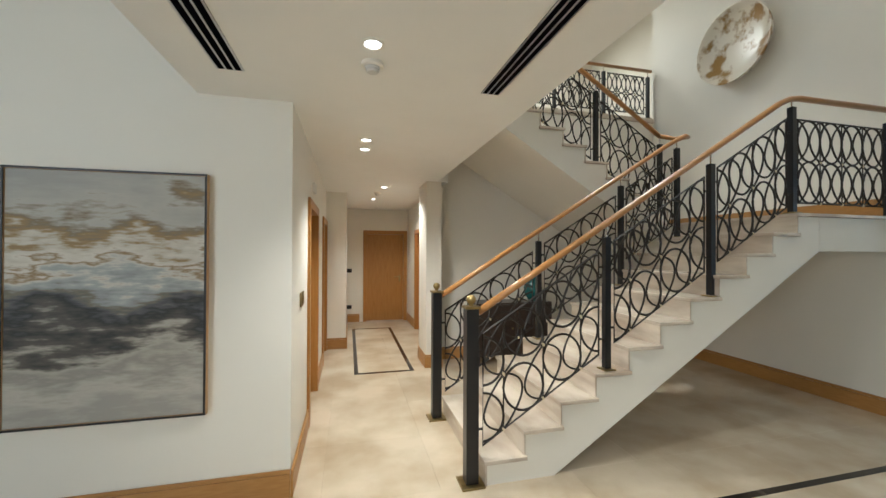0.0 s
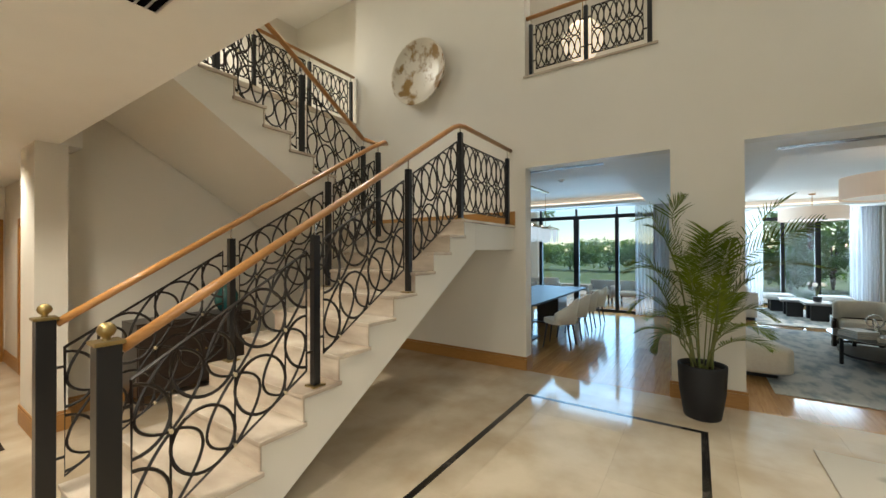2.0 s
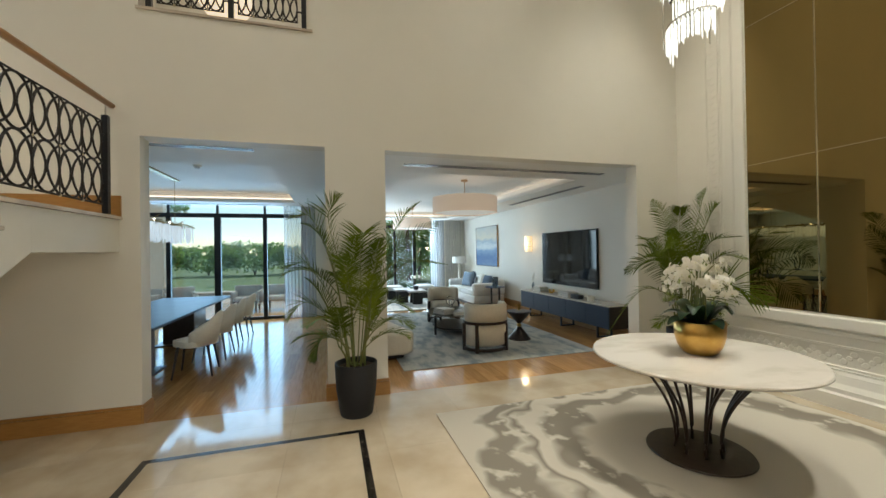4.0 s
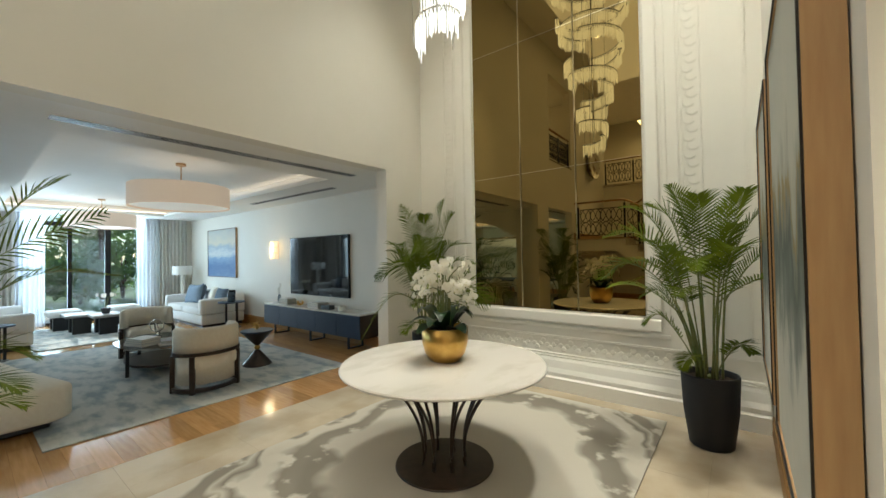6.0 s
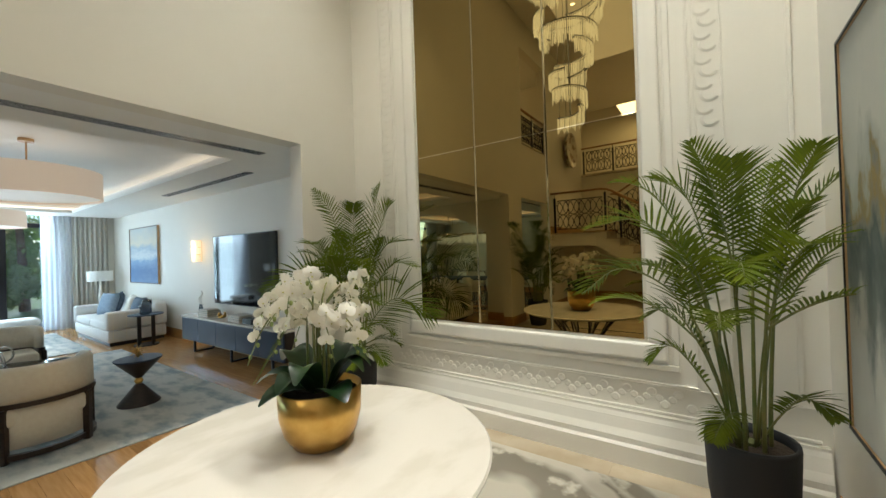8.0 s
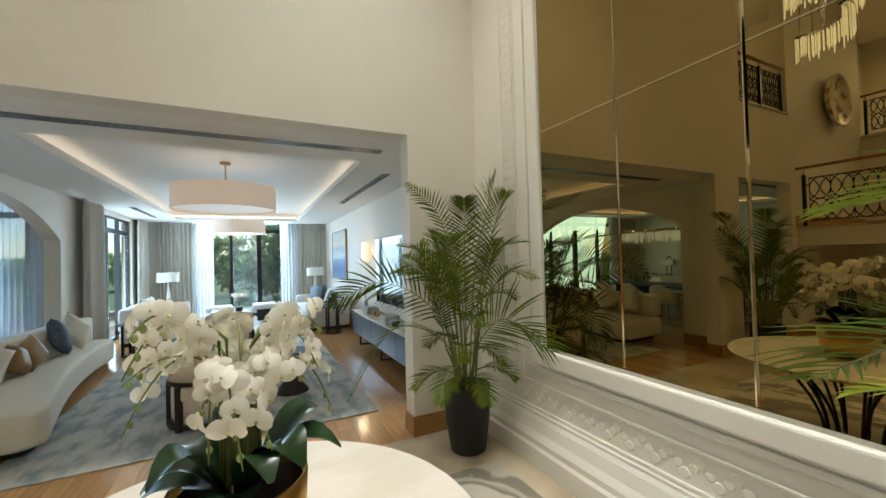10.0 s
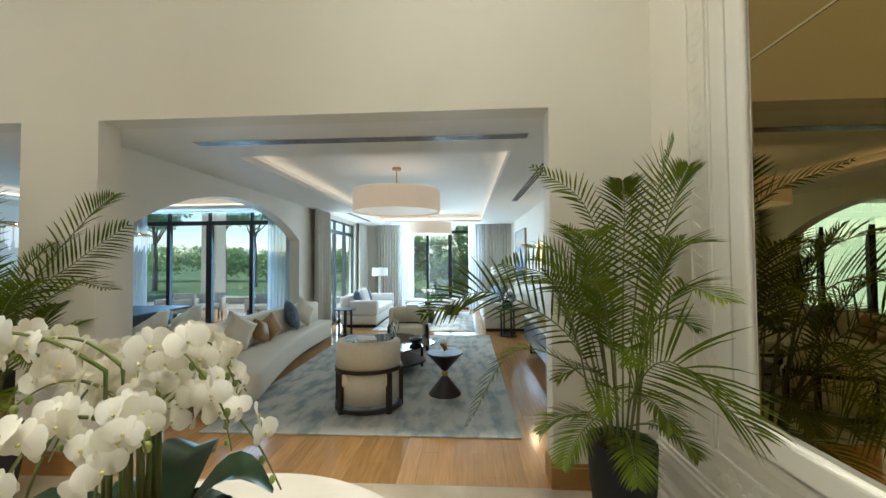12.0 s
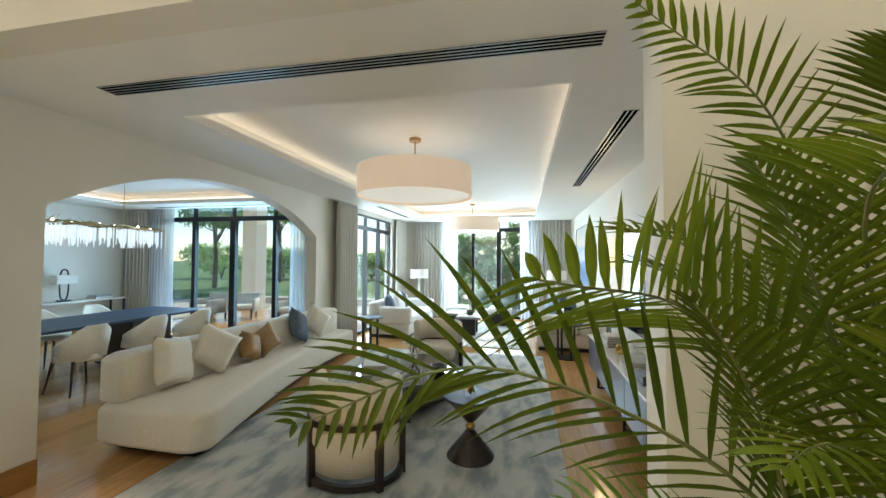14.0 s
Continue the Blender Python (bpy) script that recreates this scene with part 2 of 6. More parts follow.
M_PETAL = mat("orchid_petal", (0.84, 0.81, 0.74), 0.5, colour2=(0.9, 0.88, 0.82), scale=40)
leafy_light(M_PETAL, (0.86, 0.8, 0.62), 0.35)
M_YELLOW = mat("orchid_heart", (0.55, 0.5, 0.16), 0.5)
M_SHADE = glow("pendant_shade", (1.0, 0.76, 0.56), 0.2, base=(0.75, 0.64, 0.54), rough=0.9)
M_DIFFUSER = glow("pendant_diffuser", (1.0, 0.86, 0.7), 0.25, base=(0.8, 0.78, 0.74))
M_COVE = glow("cove_strip", (1.0, 0.82, 0.66), 1.5)
M_BULB = glow("lamp_bulb", (1.0, 0.9, 0.78), 7.0)
M_SCONCE = glow("alabaster", (1.0, 0.72, 0.42), 0.65, base=(0.8, 0.7, 0.5))
# emission stands in for lamplight caught in the glass rods
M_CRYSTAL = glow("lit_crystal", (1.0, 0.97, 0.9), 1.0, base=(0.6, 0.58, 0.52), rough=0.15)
# faint cool emission imitates daylight sparkle in the hanging crystals
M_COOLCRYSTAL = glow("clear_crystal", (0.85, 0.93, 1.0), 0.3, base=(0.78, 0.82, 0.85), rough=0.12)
M_RUG = mat("grey_rug", (0.27, 0.31, 0.32), 0.95, colour2=(0.54, 0.54, 0.5), scale=3.2, stretch=(0.9, 2.0, 1), detail=15, ramp=(0.36, 0.56), bump=0.3, bump_scale=200)
M_LINEN = mat("linen_drape", (0.55, 0.52, 0.46), 0.9, colour2=(0.6, 0.57, 0.51), scale=9, bump=0.1)
M_SHEER = sheer("sheer_curtain", (0.74, 0.77, 0.82), 0.42)
M_PANE = glass("window_glass", (0.96, 0.98, 0.97), 0.0, clear=0.92)
M_GLASSTOP = glass("smoked_glass", (0.35, 0.4, 0.4), 0.0, clear=0.55)
M_TEAL = glass("teal_glass", (0.3, 0.75, 0.78), 0.02)
M_VASE = glass("smoke_blue_glass", (0.5, 0.58, 0.66), 0.05)
# near-black with no sheen: painted shade of the open vent slots
M_SLOTSHADE = mat("vent_dark", (0.004, 0.004, 0.005), 0.9)
M_SLOTSHADE.node_tree.nodes["Principled BSDF"].inputs["Specular IOR Level"].default_value = 0.0
M_SLAT = mat("vent_metal", (0.6, 0.6, 0.6), 0.3, 0.8)
M_VENT = mat("vent_white", (0.62, 0.6, 0.56), 0.5)
M_PAPER = mat("book_paper", (0.7, 0.66, 0.58), 0.8)
M_BOOKGREY = mat("book_grey", (0.3, 0.3, 0.29), 0.6)
M_BOOKGREEN = mat("book_sage", (0.24, 0.28, 0.22), 0.6)
M_BOOKWHITE = mat("book_white", (0.66, 0.63, 0.58), 0.6)
M_CHROME = mat("satin_chrome", (0.6, 0.58, 0.54), 0.25, 1.0)
M_TEALVASE = mat("teal_ceramic", (0.02, 0.1, 0.1), 0.2, colour2=(0.04, 0.16, 0.15), scale=8)
M_RATTAN = mat("pale_rattan", (0.44, 0.43, 0.4), 0.8, colour2=(0.54, 0.53, 0.5), scale=20, bump=0.5, bump_scale=60)
M_LAMPSHADE = mat("white_lampshade", (0.78, 0.76, 0.7), 0.8)
M_PLATE = mat("agate_dish", (0.3, 0.17, 0.04), 0.28, colour2=(0.72, 0.66, 0.54), scale=5.5, detail=14, ramp=(0.38, 0.5), coat=0.15)
M_ART0 = canvas("landscape_canvas", "x", 0.61, 2.13, [(0.0, (0.33, 0.31, 0.27)), (0.1, (0.45, 0.42, 0.36)), (0.2, (0.28, 0.26, 0.22)), (0.27, (0.4, 0.37, 0.31)), (0.33, (0.09, 0.08, 0.065)), (0.4, (0.025, 0.025, 0.025)), (0.45, (0.09, 0.09, 0.09)), (0.49, (0.17, 0.15, 0.11)), (0.52, (0.27, 0.28, 0.27)), (0.57, (0.36, 0.37, 0.35)), (0.6, (0.55, 0.52, 0.45)), (0.64, (0.25, 0.17, 0.08)), (0.67, (0.6, 0.56, 0.48)), (0.72, (0.5, 0.46, 0.38)), (0.76, (0.28, 0.19, 0.08)), (0.8, (0.2, 0.16, 0.1)), (0.86, (0.42, 0.4, 0.35)), (1.0, (0.34, 0.33, 0.3))], 3.1, 0.12)
M_ART1 = canvas("grey_green_canvas", "y", 0.78, 2.48, [(0.0, (0.52, 0.5, 0.43)), (0.25, (0.45, 0.44, 0.38)), (0.36, (0.16, 0.18, 0.16)), (0.48, (0.07, 0.09, 0.08)), (0.54, (0.2, 0.2, 0.16)), (0.58, (0.26, 0.19, 0.06)), (0.62, (0.34, 0.34, 0.28)), (0.72, (0.46, 0.45, 0.38)), (1.0, (0.4, 0.4, 0.35))], 8.3, 0.11, (2.2, 2.2, 0.3))
M_ART2 = canvas("blue_canvas", "x", 1.1, 2.42, [(0.0, (0.12, 0.2, 0.34)), (0.2, (0.06, 0.13, 0.27)), (0.4, (0.16, 0.26, 0.4)), (0.5, (0.5, 0.53, 0.52)), (0.6, (0.3, 0.36, 0.42)), (0.72, (0.55, 0.5, 0.38)), (1.0, (0.42, 0.44, 0.42))], 5.2, 0.06)

# swirled ivory rug: rings round its middle, broken by noise
M_HALLRUG = bpy.data.materials.new("swirled_rug")
M_HALLRUG.use_nodes = True
n, l = M_HALLRUG.node_tree.nodes, M_HALLRUG.node_tree.links
b = n["Principled BSDF"]
b.inputs["Roughness"].default_value = 0.85
geo, mp, nz, sub, dist = n.new("ShaderNodeNewGeometry"), n.new("ShaderNodeMapping"), n.new("ShaderNodeTexNoise"), n.new("ShaderNodeVectorMath"), n.new("ShaderNodeVectorMath")
mp.inputs["Location"].default_value = (-3.2, 2.05, 0)
mp.inputs["Scale"].default_value = (1, 0.86, 0)
nz.inputs["Scale"].default_value, nz.inputs["Detail"].default_value = 1.1, 3
l.new(geo.outputs["Position"], mp.inputs[0])
l.new(geo.outputs["Position"], nz.inputs[0])
sub.operation = "MULTIPLY_ADD"
sub.inputs[1].default_value = (0.9, 0.9, 0)
l.new(nz.outputs["Color"], sub.inputs[0])
l.new(mp.outputs[0], sub.inputs[2])
dist.operation = "DISTANCE"
dist.inputs[1].default_value = (0.45, 0.45, 0)
l.new(sub.outputs[0], dist.inputs[0])
ring = n.new("ShaderNodeValToRGB")
els = ring.color_ramp.elements
els[0].position, els[0].color = 0.5, (0, 0, 0, 1)
els[1].position, els[1].color = 0.98, (0, 0, 0, 1)
for p, v in ((0.54, 0.9), (0.64, 1.0), (0.68, 0.1), (0.73, 0.0), (0.75, 1.0), (0.78, 0.1), (0.8, 0.9), (0.87, 0.9), (0.9, 0.0)):
    e = els.new(p)
    e.color = (v, v, v, 1)
scale_d = n.new("ShaderNodeMath")
scale_d.operation, scale_d.inputs[1].default_value = "MULTIPLY", 0.53
l.new(dist.outputs["Value"], scale_d.inputs[0])
l.new(scale_d.outputs[0], ring.inputs[0])
nb, rb, mul, mix = n.new("ShaderNodeTexNoise"), n.new("ShaderNodeValToRGB"), n.new("ShaderNodeMath"), n.new("ShaderNodeMix")
nb.inputs["Scale"].default_value, nb.inputs["Detail"].default_value = 4.5, 14
rb.color_ramp.elements[0].position, rb.color_ramp.elements[1].position = 0.38, 0.46
l.new(geo.outputs["Position"], nb.inputs[0])
l.new(nb.outputs[0], rb.inputs[0])
mul.operation = "MULTIPLY"
l.new(ring.outputs[0], mul.inputs[0])
l.new(rb.outputs[0], mul.inputs[1])
mix.data_type = "RGBA"
mix.inputs["A"].default_value, mix.inputs["B"].default_value = (0.5, 0.455, 0.375, 1), (0.19, 0.165, 0.125, 1)
l.new(mul.outputs[0], mix.inputs["Factor"])
l.new(mix.outputs["Result"], b.inputs["Base Color"])


# ---- mesh helpers ----
def finish(name, bm, material, parent=None, smooth=False):
    me = bpy.data.meshes.new(name)
    bmesh.ops.recalc_face_normals(bm, faces=bm.faces)
    if smooth:
        for f in bm.faces:
            f.smooth = True
    bm.to_mesh(me)
    bm.free()
    me.materials.append(material)
    ob = new(name, me)
    ob.parent = parent
    return ob


def part(name, bm, material, parent, label="", smooth=False):
    """A part of parent, in the parent's own space."""
    return tagged(finish(name, bm, material, parent, smooth), label)


def add_box(bm, x0, x1, y0, y1, z0, z1, bevel=0.0, segments=2):
    made = bmesh.ops.create_cube(bm, size=1, matrix=Matrix.Translation(((x0 + x1) / 2, (y0 + y1) / 2, (z0 + z1) / 2)) @ Matrix.Diagonal((x1 - x0, y1 - y0, z1 - z0, 1)))
    if bevel:
        edges = {e for v in made["verts"] for e in v.link_edges}
        bmesh.ops.bevel(bm, geom=list(edges), offset=bevel, segments=segments, affect="EDGES", profile=0.5)
    return bm


def boxes(*specs, bevel=0.0, segments=2):
    bm = bmesh.new()
    for sp in specs:
        add_box(bm, *sp, bevel=bevel, segments=segments)
    return bm


def lathe(profile, n=32, bm=None, at=(0, 0, 0), squash=1.0):
    """A turned shape from (radius, height) pairs; a radius of 0 closes it."""
    bm = bm or bmesh.new()
    rings = []
    for r, z in profile:
        if r <= 1e-6:
            rings.append([bm.verts.new((at[0], at[1], at[2] + z))])
        else:
            rings.append([bm.verts.new((at[0] + r * math.cos(a * math.tau / n), at[1] + squash * r * math.sin(a * math.tau / n), at[2] + z)) for a in range(n)])
    for a, b2 in zip(rings, rings[1:]):
        for k in range(n):
            q = list(dict.fromkeys([a[k % len(a)], a[(k + 1) % n % len(a)], b2[(k + 1) % n % len(b2)], b2[k % len(b2)]]))
            if len(q) > 2:
                bm.faces.new(q)
    return bm


def tube(bm, pts, r, sides=6, closed=False, taper=None, flat=1.0):
    """A round bar swept along points."""
    pts = [Vector(p) for p in pts]
    n_p = len(pts)
    rings = []
    for i, p in enumerate(pts):
        a, c = pts[(i - 1) % n_p] if (closed or i) else p, pts[(i + 1) % n_p] if (closed or i < n_p - 1) else p
        d = (c - a).normalized()
        side = d.cross(Vector((0, 0, 1)))
        if side.length < 1e-3:
            side = d.cross(Vector((0, 1, 0)))
        side.normalize()
        up = side.cross(d)
        rr = r if taper is None else r + (taper - r) * i / (n_p - 1)
        rings.append([bm.verts.new(p + side * (rr * math.cos(k * math.tau / sides)) + up * (rr * flat * math.sin(k * math.tau / sides))) for k in range(sides)])
    loops = list(zip(rings, rings[1:])) + ([(rings[-1], rings[0])] if closed else [])
    for a, c in loops:
        for k in range(sides):
            bm.faces.new((a[k], a[(k + 1) % sides], c[(k + 1) % sides], c[k]))
    if not closed:
        bm.faces.new(rings[0])
        bm.faces.new(rings[-1][::-1])
    return bm


def prism(pts, axis, a, b2, bevel=0.0):
    """A flat outline of (u, v) pairs drawn out from a to b2 along x, y or z."""
    bm = bmesh.new()
    at = {"x": lambda u, v, w: (w, u, v), "y": lambda u, v, w: (u, w, v), "z": lambda u, v, w: (u, v, w)}[axis]
    lo = [bm.verts.new(at(u, v, a)) for u, v in pts]
    hi = [bm.verts.new(at(u, v, b2)) for u, v in pts]
    bm.faces.new(lo)
    bm.faces.new(hi[::-1])
    k = len(pts)
    for i in range(k):
        bm.faces.new((lo[i], lo[(i + 1) % k], hi[(i + 1) % k], hi[i]))
    if bevel:
        bmesh.ops.bevel(bm, geom=list(bm.edges), offset=bevel, segments=2, affect="EDGES", profile=0.5)
    return bm


def structure(name, bm, material, label="", category="structure", smooth=False):
    return tagged(finish(name, bm, material, None, smooth), label, category, kind="structure")


def thing(name, label, category, x=0, y=0, z=0, rz=0, group=""):
    ob = new(name)
    ob.matrix_world = pose(x, y, z, 0, 0, rz)
    return tagged(ob, label, category, group)


def wall(name, *specs, label="cream painted plaster wall"):
    return structure(name, boxes(*specs), M_WALL, label, "wall")


# ---- structure ----
structure("floor", boxes((-5, WE, -5.2, 10, -0.2, -0.012)), M_MARBLE, "bed under the beige marble tiles of the hall", "floor")
structure("floor_living", boxes((WE, 15.2, -4.6, 6.3, -0.2, -0.014)), M_PARQ, "bed under the oak parquet of the living rooms", "floor")
wall("wall_east", (WE, WE + WT, 2.4, 5.72, 0, HI), (WE, WE + WT, 0.02, 0.68, 0, CE), (WE, WE + WT, -4.6, -3.52, 0, HI), (WE, WE + WT, -3.52, 2.4, CE, 4.04), (WE, WE + WT, -3.52, 0.81, 4.04, HI), (WE, WE + WT, 0.81, 2.4, 6.3, HI), label="cream wall with two wide openings and a small balcony")
structure("wall_south", boxes((1.0, WE, -4.6, -4.26, 0, HI)), M_WHITE, "white panelled wall that holds the tall mirror", "wall")
wall("wall_west", (1.0, 1.2, -4.26, -0.9, 0, HI))
wall("wall_entry_south", (-4, 1.0, -4.6, -4.4, 0, HI))
wall("wall_entry_west", (-4.2, -4, -4.6, 2.77, 0, HI))
D2A, D2B = 3.85, 4.75     # the first door of the passage
wall("wall_painting", (-4.2, -0.4, 2.77, 2.95, 0, HI))
wall("wall_corridor_west", (-0.6, -0.4, 2.95, D2A, 0, 2.65), (-0.6, -0.4, D2B, 5.85, 0, 2.65), (-0.6, -0.4, D2A, D2B, 2.14, 2.65), (-0.6, -0.4, 5.85, 6.62, 2.14, 2.65), (-0.6, -0.4, 6.62, 6.72, 0, 2.65), (-0.6, -0.07, 6.72, 9.4, 0, 2.65))
wall("wall_corridor_end", (-0.07, 0.3, 9.2, 9.4, 0, 2.65), (1.3, 1.6, 9.2, 9.4, 0, 2.65), (0.3, 1.3, 9.2, 9.4, 2.13, 2.65))
wall("wall_corridor_east", (1.36, 1.5, 5.72, 7.2, 0, 2.65), (1.36, 1.5, 8.05, 9.2, 0, 2.65), (1.36, 1.5, 7.2, 8.05, 2.1, 2.65), (1.04, 1.26, 5.34, 5.9, 0, 2.65), (1.26, 1.36, 5.72, 5.9, 0, 2.65))
wall("wall_north", (1.36, WE, 5.72, 5.9, 0, 3.95))
wall("wall_gallery", (-4, 8, 8.4, 8.6, 4.0, HI), (5.9, 6.1, 5.72, 8.4, 4, HI), (WE + WT, 6.1, 5.72, 5.9, 4, HI))
wall("wall_upper_room", (8, 8.2, -0.5, 3.5, 4.04, 6.4), (WE + WT, 8, 3.3, 3.5, 4.04, 6.4), (WE + WT, 8, -0.5, -0.3, 4.04, 6.4))
structure("ceiling_upper_room", boxes((WE + WT, 8, -0.3, 3.3, 6.35, 6.45)), M_CEIL, "ceiling of the upper room", "ceiling")
structure("floor_upper_room", boxes((WE + WT, 8, -0.3, 3.3, 3.98, 4.06)), M_STEP, "marble floor of the upper room", "floor")
structure("ceiling_low", boxes((-0.97, 1.2, -2.8, 9.4, 2.65, 3.98), (1.2, 1.6, 5.9, 9.4, 2.65, 3.9), (1.2, 1.36, 5.34, 5.9, 2.65, 3.9)), M_CEIL, "lower white ceiling over the passage", "ceiling")
structure("floor_gallery", boxes((0.9, 6, 5.7, 8.4, 3.955, 4.03)), M_STEP, "marble edge and floor of the upper gallery", "floor")
structure("ceiling", boxes((-4.2, 6.1, -4.6, 8.6, HI, HI + 0.2)), M_CEIL, "high white ceiling of the hall", "ceiling")
PX = 10.98
structure("ceiling_living", boxes((WE + WT, 6.37, -4.4, 6.1, CE, CE + 0.08), (6.37, 14.75, -4.4, -3.38, CE, CE + 0.08), (6.37, 13.9, -0.43, 0.65, CE, CE + 0.08), (13.9, 14.75, -3.38, 0.65, CE, CE + 0.08),
                                  (6.37, PX, 0.65, 1.4, CE, CE + 0.08), (6.37, PX, 5.2, 6.1, CE, CE + 0.08), (10.3, PX, 1.4, 5.2, CE, CE + 0.08),
                                  (6.15, 14.1, -3.6, -0.2, 3.01, 3.1), (6.15, 10.5, 1.2, 5.4, 3.01, 3.1),
                                  (6.15, 6.2, -3.6, -0.2, CE + 0.08, 3.01), (14.05, 14.1, -3.6, -0.2, CE + 0.08, 3.01), (6.2, 14.05, -3.6, -3.55, CE + 0.08, 3.01), (6.2, 14.05, -0.25, -0.2, CE + 0.08, 3.01),
                                  (6.15, 6.2, 1.2, 5.4, CE + 0.08, 3.01), (10.45, 10.5, 1.2, 5.4, CE + 0.08, 3.01), (6.2, 10.45, 1.2, 1.25, CE + 0.08, 3.01), (6.2, 10.45, 5.35, 5.4, CE + 0.08, 3.01),
                                  (PX, 11.4, 0.65, 6.3, 3.12, 3.2), (14.75, 15.2, -4.6, 0.65, 3.12, 3.2)), M_CEIL, "white coffered ceiling with cove lighting", "ceiling")
for nm, x0, x1, y0, y1 in (("living", 6.23, 14.02, -3.52, -0.28), ("dining", 6.23, 10.42, 1.28, 5.32)):
    c = structure("cove_light", boxes((x0, x1, y0, y0 + 0.03, CE + 0.09, CE + 0.11), (x0, x1, y1 - 0.03, y1, CE + 0.09, CE + 0.11), (x0, x0 + 0.03, y0 + 0.03, y1 - 0.03, CE + 0.09, CE + 0.11), (x1 - 0.03, x1, y0 + 0.03, y1 - 0.03, CE + 0.09, CE + 0.11)), M_COVE, "warm light strip hidden in the ceiling cove", "lighting")
wall("wall_living_south", (WE + WT, 15.2, -4.6, -4.4, 0, 3.12))
wall("wall_dining_north", (WE + WT, 11.4, 6.1, 6.3, 0, 3.12))
wall("wall_living_east", (15.0, 15.2, -4.4, -3.3, 0, 3.12), (15.0, 15.2, -0.75, 0.65, 0, 3.12))
wall("wall_dining_east", (11.2, 11.4, 5.3, 6.1, 0, 3.12), (11.2, 11.4, 0.65, 1.3, 0, 3.12))
wall("wall_bay", (10.2, 11.4, 0.45, 0.65, 0, 3.12), (13.8, 15.0, 0.45, 0.65, 0, 3.12), (11.4, 13.8, 0.45, 0.65, 2.7, 3.12))
ARCH = [(WE + WT, 0), (6.05, 0), (6.05, 2.06)] + [(6.05 + 3.85 * k / 28, 2.06 + 0.52 * (1 - abs(2 * k / 28 - 1) ** 2.2)) for k in range(1, 28)] + [(9.9, 2.06), (9.9, 0), (10.2, 0), (10.2, CE), (WE + WT, CE)]
structure("wall_arch", prism(ARCH, "y", 0.45, 0.65), M_WALL, "cream wall with a wide flat arch", "wall")

# skirting
def skirting(*specs):
    for x0, x1, y0, y1 in specs:
        bm = boxes((x0, x1, y0, y1, 0, 0.155), bevel=0.004)
        dx, dy = (0.006, 0) if x1 - x0 < y1 - y0 else (0, 0.006)
        add_box(bm, x0 + dx * 0.5, x1 - dx * 0.5, y0 + dy * 0.5, y1 - dy * 0.5, 0.158, 0.185, bevel=0.003)
        structure("baseboard", bm, M_BASE, "orange oak skirting board", "skirting")


skirting((WE - 0.02, WE - 0.002, 2.4, 5.7), (WE - 0.02, WE + WT, 2.382, 2.398), (WE - 0.02, WE - 0.002, 0.0, 0.7), (WE - 0.002, WE + WT, 0.0, 0.018), (WE - 0.002, WE + WT, 0.682, 0.7),
         (WE - 0.02, WE - 0.002, -4.1, -3.5), (WE - 0.002, WE + WT, -3.518, -3.5), (-4, -0.4, 2.752, 2.768), (-0.398, -0.38, 2.75, D2A - 0.08), (-0.398, -0.38, D2B + 0.08, 5.78), (-0.38, -0.05, 6.7, 6.718),
         (-0.068, -0.05, 6.72, 9.18), (-0.05, 0.22, 9.182, 9.198), (1.342, 1.358, 5.92, 7.13), (1.342, 1.358, 8.12, 9.18), (1.02, 1.28, 5.322, 5.338), (1.022, 1.038, 5.34, 5.9), (1.28, 5.2, 5.702, 5.718),
         (1.202, 1.218, -4.1, -0.9), (1.0, 1.218, -0.9, -0.882), (5.45, 6.05, 0.432, 0.448), (9.9, 10.2, 0.432, 0.448), (WE + WT, 15.0, -4.398, -4.382), (5.45, 11.1, 6.082, 6.098))

# doors and their frames
def door(name, along, fixed, a, b2, facing, height=2.06, handle=True):
    """An oak door in its frame. along: the axis the door runs on; facing: +1 or -1, the side it is seen from."""
    d = thing(name, "closed orange oak door in a broad oak frame", "door")
    tagged(d, kind="structure")
    def bx(u0, u1, f0, f1, z0, z1, bevel=0.0):
        lo, hi = sorted((fixed + facing * f0, fixed + facing * f1))
        return boxes((u0, u1, lo, hi, z0, z1) if along == "x" else (lo, hi, u0, u1, z0, z1), bevel=bevel)
    part("leaf", bx(a + 0.01, b2 - 0.01, -0.11, -0.07, 0.005, height), M_OAK, d)
    for u0, u1, z0, z1 in ((a - 0.08, a + 0.008, 0, height + 0.09), (b2 - 0.008, b2 + 0.08, 0, height + 0.09), (a + 0.008, b2 - 0.008, height + 0.002, height + 0.09)):
        part("architrave", bx(u0, u1, -0.14, 0.025, z0, z1, 0.004), M_OAK, d)
    if handle:
        u = b2 - 0.09
        h = part("door_handle", bx(u - 0.02, u + 0.02, -0.07, -0.06, 0.92, 1.08, 0.003), M_BRASS, d, "aged brass door handle")
        part("lever", bx(u - 0.13, u + 0.01, -0.045, -0.03, 1.03, 1.05, 0.004), M_BRASS, h)
    return d


door("door_1", "x", 9.2, 0.38, 1.26, -1)
door("door_2", "y", -0.4, D2A, D2B, 1, handle=False)
door("door_3", "y", -0.4, 5.85, 6.62, 1, handle=False)
door("door_4", "y", 1.36, 7.2, 8.05, -1, height=2.02, handle=False)

